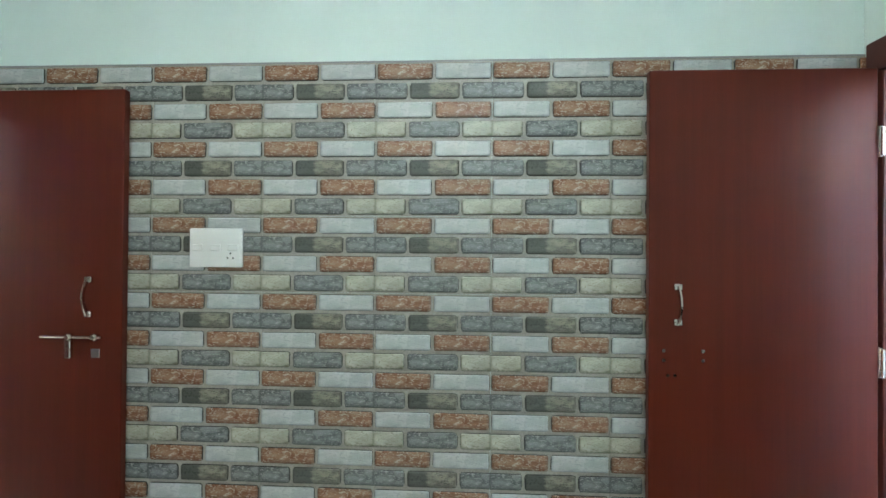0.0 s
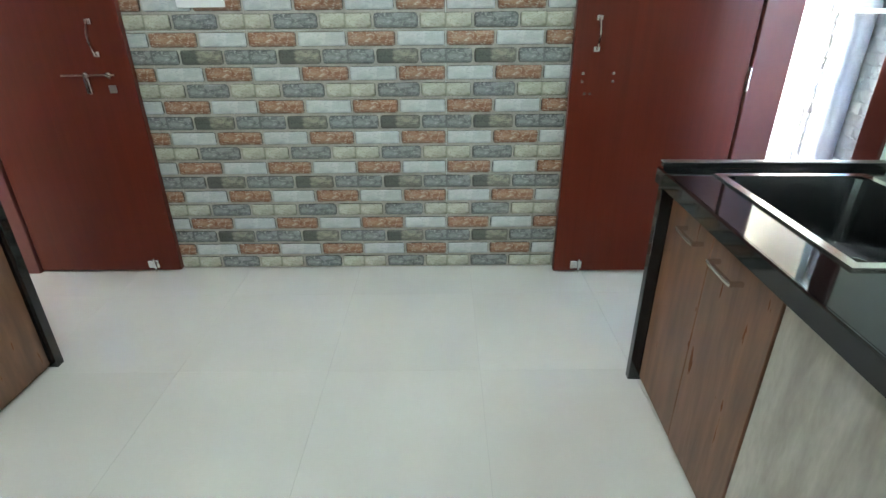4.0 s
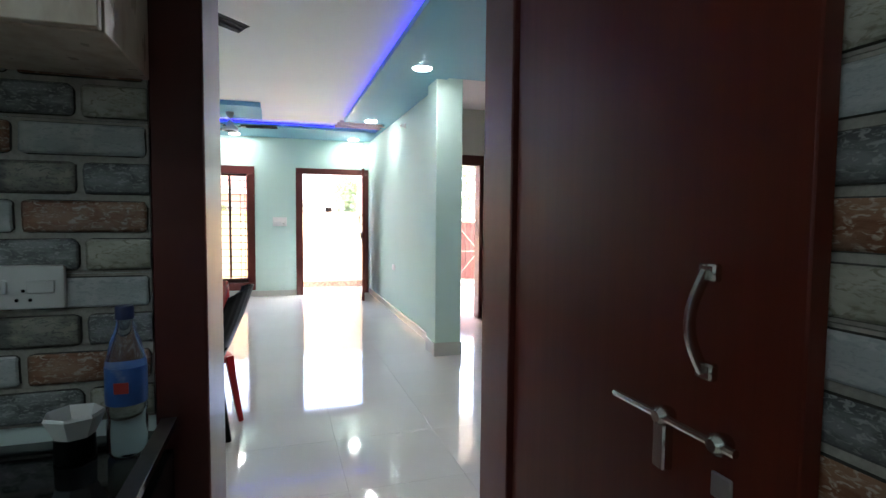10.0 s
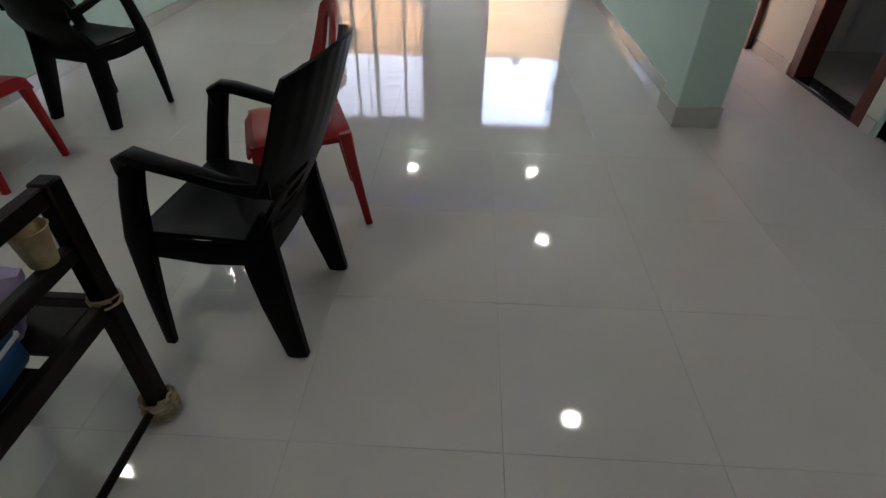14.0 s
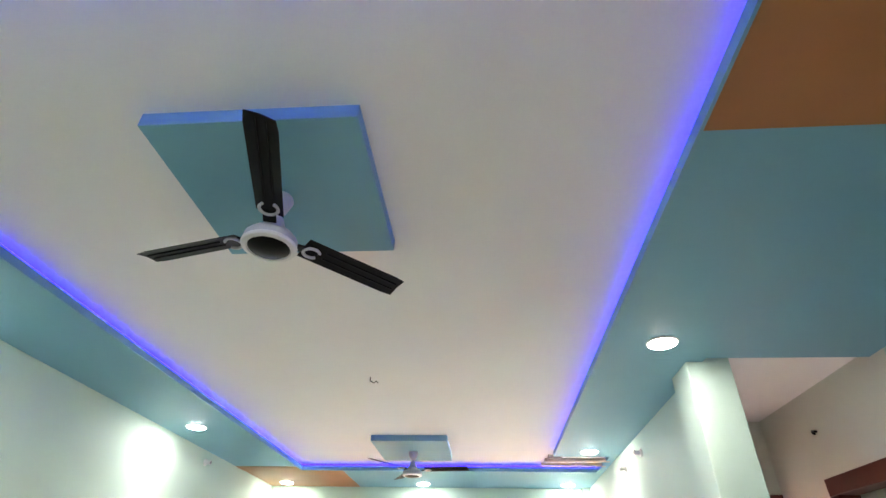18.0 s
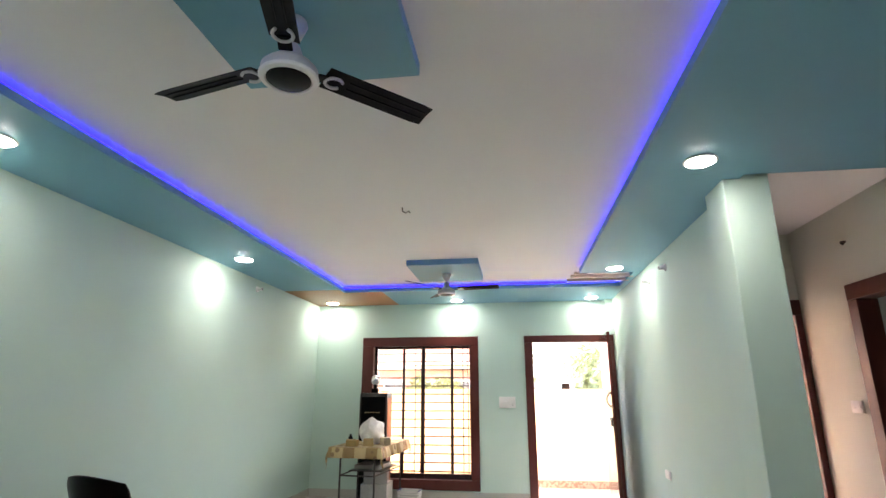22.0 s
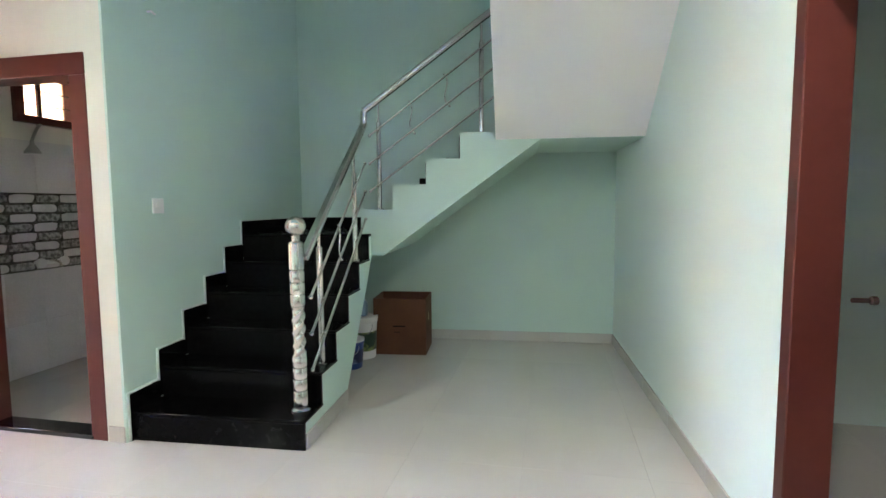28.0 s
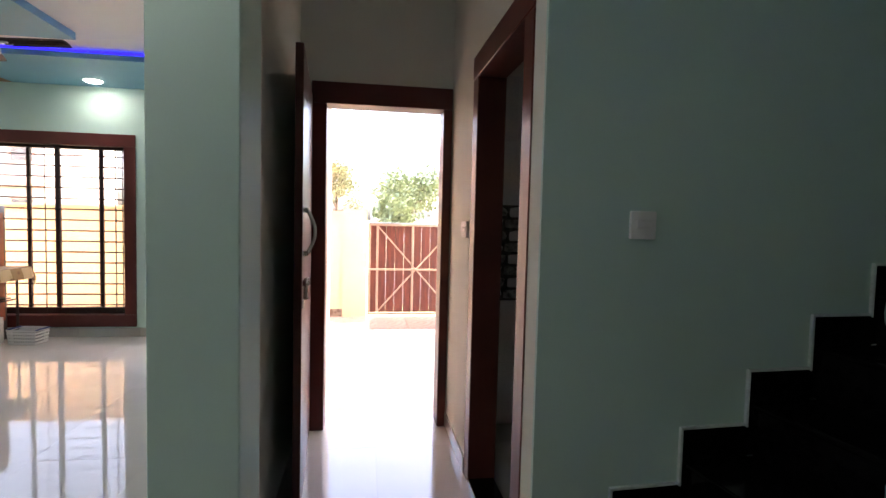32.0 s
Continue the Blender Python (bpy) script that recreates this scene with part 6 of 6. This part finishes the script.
sweep(bm, [(0, 0, 0), (0.06, -0.03, 0.0), (0.14, -0.12, -0.03), (0.20, -0.20, -0.09), (0.23, -0.25, -0.15)], 0.011, 10)
part("arm", bm, DULLSTEEL, sh)
bm = bmesh.new()
lathe(bm, [(0.012, -0.15), (0.016, -0.18), (0.055, -0.235), (0.055, -0.25)], 18, (0.233, -0.254, 0))
part("head", bm, DULLSTEEL, sh)
tp = thing("wall_mixer_tap", "chrome wall mixer tap with two handles", "tap", (PX0 + 0.0125, 5.01, 0.885))
bm = bmesh.new()
sweep(bm, [(0.05, -0.10, 0), (0.05, 0.10, 0)], 0.018, 12)
sweep(bm, [(0.0, -0.075, 0), (0.05, -0.075, 0)], 0.014, 10)
sweep(bm, [(0.0, 0.075, 0), (0.05, 0.075, 0)], 0.014, 10)
CHROME = paint("polished_chrome", (0.90, 0.90, 0.91), (0.86, 0.86, 0.87), 6, 0.5, metal=1.0, fine=0.02)
part("body", bm, CHROME, tp)
bm = bmesh.new()
sweep(bm, [(0.05, 0, 0.01), (0.08, 0, 0.02), (0.15, 0.0, 0.0), (0.17, 0, -0.04)], 0.011, 10)
part("spout", bm, STEEL, tp)
for y in (-0.10, 0.10):
    bm = bmesh.new()
    lathe(bm, [(0.016, 0), (0.036, 0.008), (0.038, 0.036), (0.016, 0.046)], 12, (0.062, y, 0), "x")
    part("handle", bm, CHROME, tp, "bright chrome handle")

# ---- outside: porch, boundary wall, gate ----
PZ = -0.05
pv = structure("pavement_porch", boxes((-11.5, HX0 - 0.2, -8, 9, -0.22, PZ - 0.012), (HX0 - 0.2, PX0 - 0.1, 3.02, 9, -0.22, PZ - 0.012)), GROUT, "terracotta ornamental porch tiles between house and boundary wall", "pavement")
m, n, l, p = node_mat("ornamental_porch_tile")
tc = n.new("ShaderNodeTexCoord")
ln = n.new("ShaderNodeVectorMath")
ln.operation = "LENGTH"
wv = n.new("ShaderNodeMath")
wv.operation = "SINE"
ml = n.new("ShaderNodeMath")
ml.operation = "MULTIPLY"
ml.inputs[1].default_value = 70
ns = n.new("ShaderNodeTexNoise")
ns.inputs["Scale"].default_value = 9
ad = n.new("ShaderNodeMath")
ad.operation = "MULTIPLY_ADD"
ad.inputs[1].default_value = 0.07
rp = n.new("ShaderNodeValToRGB")
rp.color_ramp.elements[0].position, rp.color_ramp.elements[1].position = 0.35, 0.75
rp.color_ramp.elements[0].color, rp.color_ramp.elements[1].color = (0.27, 0.19, 0.16, 1), (0.17, 0.105, 0.085, 1)
l.new(tc.outputs["Object"], ln.inputs[0]), l.new(tc.outputs["Object"], ns.inputs[0])
l.new(ns.outputs[0], ad.inputs[0]), l.new(ln.outputs["Value"], ad.inputs[2]), l.new(ad.outputs[0], ml.inputs[0]), l.new(ml.outputs[0], wv.inputs[0])
l.new(wv.outputs[0], rp.inputs[0]), l.new(rp.outputs[0], p.inputs["Base Color"])
p.inputs["Roughness"].default_value = 0.3
PORNATE = m
me = None
for i in range(11):
    for j in range(28):
        x0, y0 = -11.5 + 0.4 * i, -4.0 + 0.4 * j
        if (x0 + 0.4 > HX0 - 0.2 and y0 < 3.0) or x0 > PX0 - 0.4:
            continue
        if me is None:
            ob = part("porch_tile", boxes((0.0015, 0.3985, 0.0015, 0.3985, -0.01, 0.0), bev=0.001), PORNATE, pv, smooth=False)
            me = ob.data
        else:
            ob = shared("porch_tile", me, pv, Matrix())
        ob.matrix_basis = pose(x0, y0, PZ)
bw = structure("wall_boundary", boxes((-11.66, -11.5, -9, 3.44, -0.2, 1.40), (-11.66, -11.5, 6.15, 9, -0.2, 1.40), (-11.66, -6.0, 9.0, 9.15, -0.2, 1.40)), YELLOW, "yellow plastered boundary wall of the plot", "wall")
part("coping", boxes((-11.68, -11.48, -9, 3.45, 1.40, 1.425), (-11.68, -11.48, 6.14, 9, 1.40, 1.425)), YELLOW, bw, smooth=False)
BROWNT = paint("brown_patterned_tile", (0.20, 0.12, 0.08), (0.34, 0.24, 0.17), 22, 0.4, lo=0.42, hi=0.55)
part("plinth_tile", boxes((-11.5, -11.49, -9, 3.44, PZ, 0.06)), BROWNT, bw, "brown patterned tile band along the foot")
part("pillar_face", boxes((-11.69, -11.47, 3.13, 3.46, -0.2, 1.45)), YELLOW, bw, "yellow gate pillar", smooth=False)
structure("wall_hall_outside", boxes((HX0 - 0.22, PX0 - 0.16, 3.0205, 3.03, -0.2, 2.9)), PINKISH, "peach painted outer wall beside the porch", "wall")
structure("wall_outer_skin", boxes((HX0 - 0.242, HX0 - 0.231, HY0 - 0.2, -0.60, -0.2, 3.0), (HX0 - 0.242, HX0 - 0.231, 0.94, 1.76, -0.2, 3.0), (HX0 - 0.242, HX0 - 0.231, 2.80, 3.03, -0.2, 3.0)), PINKISH, "peach painted front wall of the house", "wall")
# overhangs past the house walls are unseen, added to dim porch and yard
structure("roof_slab", boxes((HX0 - 0.25, KX1 + 1.75, KY0 - 0.25, 3.72, 2.9, 3.05), (KX1 + 0.26, KX1 + 1.75, 3.72, 4.3, 2.9, 3.05), (-11.45, PX0 - 0.2, 3.72, 9.0, 2.9, 3.05), (PX0 - 0.2, -5.99, 3.72, 6.2, 2.9, 3.05), (SX1, KX1 + 0.25, 3.72, 5.2, 2.9, 3.05)), CEIL_W, "flat concrete roof slab with unseen overhangs added to shade porch and yard", "roof")
wb = thing("wall_lamp_box", "small brown box on the boundary wall", "lamp", (-11.58, 2.33, 1.4255))
part("box", boxes((-0.05, 0.05, -0.06, 0.06, 0.0, 0.09), bev=0.004), DARKW, wb)
part("lid", boxes((-0.06, 0.06, -0.07, 0.07, 0.0905, 0.105), bev=0.003), DULLSTEEL, wb)
GWOOD = paint("red_brown_gate_board", (0.17, 0.038, 0.02), (0.11, 0.024, 0.014), 4, 0.45, stretch=(6, 6, 0.8), rnd=0.1, bump=0.1, bscale=10)
GFRAME = paint("beige_gate_frame", (0.50, 0.34, 0.24), (0.42, 0.28, 0.20), 6, 0.45)


def gate_leaf(y0, y1):
    t = thing("metal_gate", "red-brown boarded gate with beige cross braces", "gate", (-11.58, (y0 + y1) / 2, PZ + 0.02), group="leaves of the gate")
    h, w = 1.29, (y1 - y0)
    n = 10
    for i in range(n):
        a = -w / 2 + w * i / n
        part("board", boxes((-0.008, 0.008, a + 0.002, a + w / n - 0.002, 0.03, h - 0.02), bev=0.001), GWOOD, t, smooth=False)
    for y in (-w / 2 + 0.02, -w / 2 + 0.13, 0.0, w / 2 - 0.02):
        part("upright", boxes((0.0085, 0.034, y - 0.016, y + 0.016, 0.0, h), bev=0.003), GFRAME, t)
    for z in (0.015, h / 2, h - 0.012):
        part("rail", boxes((0.0345, 0.05, -w / 2, w / 2, z - 0.014, z + 0.014), bev=0.003), GFRAME, t)
    for s in (-1, 1):
        bm = bmesh.new()
        sweep_rect(bm, [(0.02, -w / 2 + 0.13, h / 2 - s * (h / 2 - 0.03)), (0.02, w / 2 - 0.03, h / 2 + s * (h / 2 - 0.03))], 0.02, 0.02, (1, 0, 0))
        part("brace", bm, GFRAME, t)
    part("top_cap", boxes((-0.015, 0.055, -w / 2, w / 2, h + 0.0005, h + 0.02), bev=0.003), DULLSTEEL, t)


gate_leaf(3.48, 4.74)
gate_leaf(4.86, 6.12)
t = thing("gate_bolt", "beige steel meeting post of the gate", "gate post", (-11.56, 4.80, PZ))
part("post", boxes((-0.03, 0.04, -0.055, 0.055, 0.0, 1.31), bev=0.004), GFRAME, t)

# street, houses and trees beyond the wall
structure("road", boxes((-19, -13.5, -80, 80, -0.3, -0.205)), paint("asphalt", (0.06, 0.06, 0.06), (0.045, 0.045, 0.045), 3, 0.9, bump=0.3, bscale=60), "narrow asphalt street past the gate", "road")
LEAF = paint("tree_leaves", (0.17, 0.20, 0.10), (0.23, 0.26, 0.14), 3, 0.6, fine=0.3, bscale=7)
BARK = paint("tree_bark", (0.10, 0.075, 0.05), (0.06, 0.045, 0.03), 6, 0.9, bump=0.5, bscale=30)


def tree(at, h, r, seed, label):
    t = thing("tree", label, "tree", at, group="trees beyond the wall")
    rng = random.Random(seed)
    bm = bmesh.new()
    sweep(bm, [(0, 0, 0), (0.05, 0.03, h * 0.25), (0.0, 0.1, h * 0.5), (0.08, 0.0, h * 0.75)], [0.16, 0.13, 0.10, 0.05], 9)
    tips = []
    for k in range(9):
        a, z = k * 2.4 + rng.uniform(-0.4, 0.4), h * rng.uniform(0.35, 0.7)
        e = (r * 0.75 * math.cos(a), r * 0.75 * math.sin(a), z + h * rng.uniform(0.1, 0.28))
        sweep(bm, [(0, 0, z), (e[0] * 0.5, e[1] * 0.5, z + 0.4 * (e[2] - z)), e], [0.06, 0.04, 0.015], 6)
        tips.append(e)
    part("trunk", bm, BARK, t)
    verts, faces = [], []
    cl = [(Vector(e), r * rng.uniform(0.3, 0.5)) for e in tips] + [(Vector((rng.uniform(-.5, .5) * r, rng.uniform(-.5, .5) * r, h * rng.uniform(0.6, 0.98))), r * rng.uniform(0.3, 0.5)) for _ in range(9)]
    for c, cr in cl:
        for _ in range(150):
            d = Vector((rng.gauss(0, 1), rng.gauss(0, 1), rng.gauss(0, 0.8))).normalized() * cr * rng.uniform(0.35, 1.05)
            q = c + d
            s = rng.uniform(0.07, 0.15)
            a = Vector((rng.gauss(0, 1), rng.gauss(0, 1), rng.gauss(0, 1))).normalized()
            b = a.orthogonal().normalized()
            k = len(verts)
            verts += [tuple(q - a * s), tuple(q + b * s * 0.5), tuple(q + a * s), tuple(q - b * s * 0.5)]
            faces.append((k, k + 1, k + 2, k + 3))
    me = bpy.data.meshes.new("crown")
    me.from_pydata(verts, [], faces)
    me.materials.append(LEAF)
    ob = new("crown", me)
    ob.parent = t


tree((-40, 1.5, -0.22), 5.4, 1.9, 1, "bushy green tree across the street")
tree((-24, 8.0, -0.22), 4.4, 1.9, 2, "broad green tree across the street")
tree((-27, 5.4, -0.22), 3.5, 1.5, 3, "low green tree across the street")
tree((-25, 11.5, -0.22), 5.0, 2.4, 4, "tall green tree across the street")
tree((-22.5, -1.6, -0.22), 1.95, 1.0, 5, "low green tree seen through the window bars")
tree((-22.5, 4.45, -0.22), 2.3, 0.7, 6, "small green tree beyond the yellow wall")
tree((-24, -12.5, -0.22), 3.6, 2.0, 7, "green tree beside the red house")


def house(label, at, w, d, storeys, mats, seed):
    t = thing("house", label, "house", at, group="houses across the street")
    H = 3.1 * storeys
    part("wall", boxes((-d / 2, d / 2, -w / 2, w / 2, 0, H)), mats[0], t, smooth=False)
    part("roof", boxes((-d / 2 - 0.3, d / 2 + 0.4, -w / 2 - 0.3, w / 2 + 0.3, H, H + 0.18)), mats[1], t, smooth=False)
    for s in range(storeys):
        part("band", boxes((d / 2 + 0.001, d / 2 + 0.5, -w / 2, w / 2, 3.1 * s + 2.75, 3.1 * s + 2.95)), mats[1], t, smooth=False)
        for k in range(4):
            y = -w / 2 + w * (k + 0.5) / 4
            wn_ = part("window", boxes((d / 2 + 0.001, d / 2 + 0.06, y - 0.6, y + 0.6, 3.1 * s + 0.9, 3.1 * s + 2.2)), mats[2], t, smooth=False)
            part("pane", boxes((d / 2 + 0.061, d / 2 + 0.07, y - 0.5, y + 0.5, 3.1 * s + 1.0, 3.1 * s + 2.1)), HGLASS, wn_, smooth=False)
        if s:
            bal = part("balcony", boxes((d / 2 + 0.001, d / 2 + 1.0, -w / 4, w / 4, 3.1 * s - 0.1, 3.1 * s + 0.05)), mats[1], t, smooth=False)
            part("parapet", boxes((d / 2 + 0.92, d / 2 + 1.0, -w / 4, w / 4, 3.1 * s + 0.05, 3.1 * s + 0.9)), mats[0], bal, smooth=False)


HGLASS = paint("grey_window_glass", (0.20, 0.21, 0.23), (0.15, 0.16, 0.18), 2, 0.15)
HW = paint("white_house_paint", (0.72, 0.70, 0.68), None, 2, 0.8)
HR = paint("red_house_paint", (0.55, 0.28, 0.24), None, 2, 0.8)
HP = paint("pink_house_paint", (0.62, 0.38, 0.32), None, 2, 0.8)
house("red and white two-storey house across the street", (-36, -2.4, -0.22), 7.4, 8, 2, (HR, HW, HW), 1)
house("white two-storey house across the street", (-38, -17, -0.22), 8, 8, 2, (HW, HP, HP), 2)
house("pale house far across the street", (-46, 9, -0.22), 10, 8, 1, (HW, HW, HP), 3)

# back yard behind the kitchen
yd = structure("pavement_yard", boxes((KX1 + 0.2, 3.2, -6, 9, -0.22, -0.06)), paint("grey_yard_screed", (0.13, 0.127, 0.12), (0.10, 0.098, 0.092), 3, 0.7, bump=0.2, bscale=60), "grey screed of the back yard", "pavement")
CEMENT = paint("raw_grey_cement", (0.15, 0.147, 0.14), (0.12, 0.118, 0.112), 2, 0.9, bump=0.2, bscale=50)
# unseen slab, added to cut the sky light that reaches the yard
structure("ceiling_yard_light_block", boxes((KX1 + 0.2, 3.6, -6, 9, 3.0505, 3.16)), CEMENT, "unseen concrete slab added to keep daylight off the back yard", "sunshade")
# both end walls are out of view, added to darken the yard
structure("wall_yard_light_block", boxes((KX1 + 0.2, 3.35, 6.6, 6.75, -0.2, 3.05), (KX1 + 0.2, 3.35, -5.4, -5.25, -0.2, 3.05)), CEMENT, "unseen wall added at the yard's end to block daylight", "wall")
YT = paint("white_facet_tile", (0.27, 0.27, 0.28), (0.235, 0.235, 0.245), 5, 0.25, rnd=0.05)
yw = structure("wall_yard", boxes((3.2, 3.35, -6, 9, -0.2, 1.43)), YT, "yard wall clad in white facetted tiles", "wall")
me = None
for i in range(18):
    for j in range(16):
        if me is None:
            bm = bmesh.new()
            vs = [bm.verts.new((0, y, z)) for y, z in ((0.001, 0.001), (0.119, 0.001), (0.119, 0.089), (0.001, 0.089))] + [bm.verts.new((-0.012, 0.06, 0.022))]
            for a, b in ((0, 1), (1, 2), (2, 3), (3, 0)):
                bm.faces.new((vs[a], vs[b], vs[4]))
            ob = part("facet_tile", bm, YT, yw, smooth=False)
            me = ob.data
        else:
            ob = shared("facet_tile", me, yw, Matrix())
        ob.matrix_basis = pose(3.1995, 2.9 + 0.12 * i + (0.06 if j % 2 else 0), -0.03 + 0.09 * j)
t = thing("drain_pipe", "wide grey plastic drain pipe on the yard wall", "pipe", (3.11, 3.64, -0.06))
GPIPE = paint("grey_pipe_plastic", (0.21, 0.22, 0.25), None, 6, 0.4)
bm = bmesh.new()
lathe(bm, [(0.085, 0.0), (0.085, 1.28)], 20)
part("pipe", bm, GPIPE, t)
bm = bmesh.new()
lathe(bm, [(0.085, 1.281), (0.094, 1.281), (0.094, 1.46), (0.085, 1.46)], 20)
part("socket", bm, YT, t, "pale collar at the top of the pipe")
t = thing("branch_pipe", "thin white water pipe running along the yard wall", "pipe", (3.09, 3.64, 1.25))
bm = bmesh.new()
sweep(bm, [(-0.09, 0.12, 0.0), (-0.09, -1.6, 0.0)], 0.014, 10)
part("pipe", bm, WHITEPL, t)
t = thing("conduit_pipe", "slim white pipe on the yard wall", "pipe", (3.155, 4.08, -0.06))
bm = bmesh.new()
lathe(bm, [(0.02, 0.0), (0.02, 1.45)], 12)
part("pipe", bm, WHITEPL, t)
nb = thing("neighbour_house", "white house with a light blue corner behind the yard", "house", (5.365, 3.82, -0.22))
part("wall", boxes((-2.0, 2.4, 0.0, 5, 0, 5.2)), paint("white_house_wall", (0.48, 0.48, 0.465), (0.42, 0.42, 0.405), 1.5, 0.85), nb, smooth=False)
part("blue_wall", boxes((-1.97, -0.9, -6.0, -0.03, 0, 2.27)), paint("light_blue_house_paint", (0.15, 0.35, 0.46), None, 2, 0.7), nb, "light blue painted low wall", smooth=False)
gr = part("grille", boxes((-1.95, -1.91, -0.07, -0.03, 2.271, 3.0), (-1.95, -1.91, -1.45, -1.41, 2.271, 3.0), (-1.95, -1.91, -1.41, -0.07, 2.96, 3.0)), BAR, nb)
for i in range(5):
    part("bar", boxes((-1.935, -1.925, -1.41, -0.07, 2.40 + 0.12 * i, 2.41 + 0.12 * i)), BAR, gr, smooth=False)
# second box: unseen slab added to block sky light above the blue wall
structure("wall_neighbour", boxes((6.9, 7.1, -9.0, 3.8, -0.2, 7.5), (4.7, 6.9, -9.0, 3.8, 4.4, 4.6)), paint("grey_cement_render", (0.30, 0.29, 0.27), (0.24, 0.235, 0.22), 2, 0.9, bump=0.2, bscale=50), "plain grey rendered wall of the next building with an added sky-blocking slab", "wall")
tree((5.5, 3.0, -0.22), 4.3, 1.3, 9, "green tree behind the neighbour's grille")
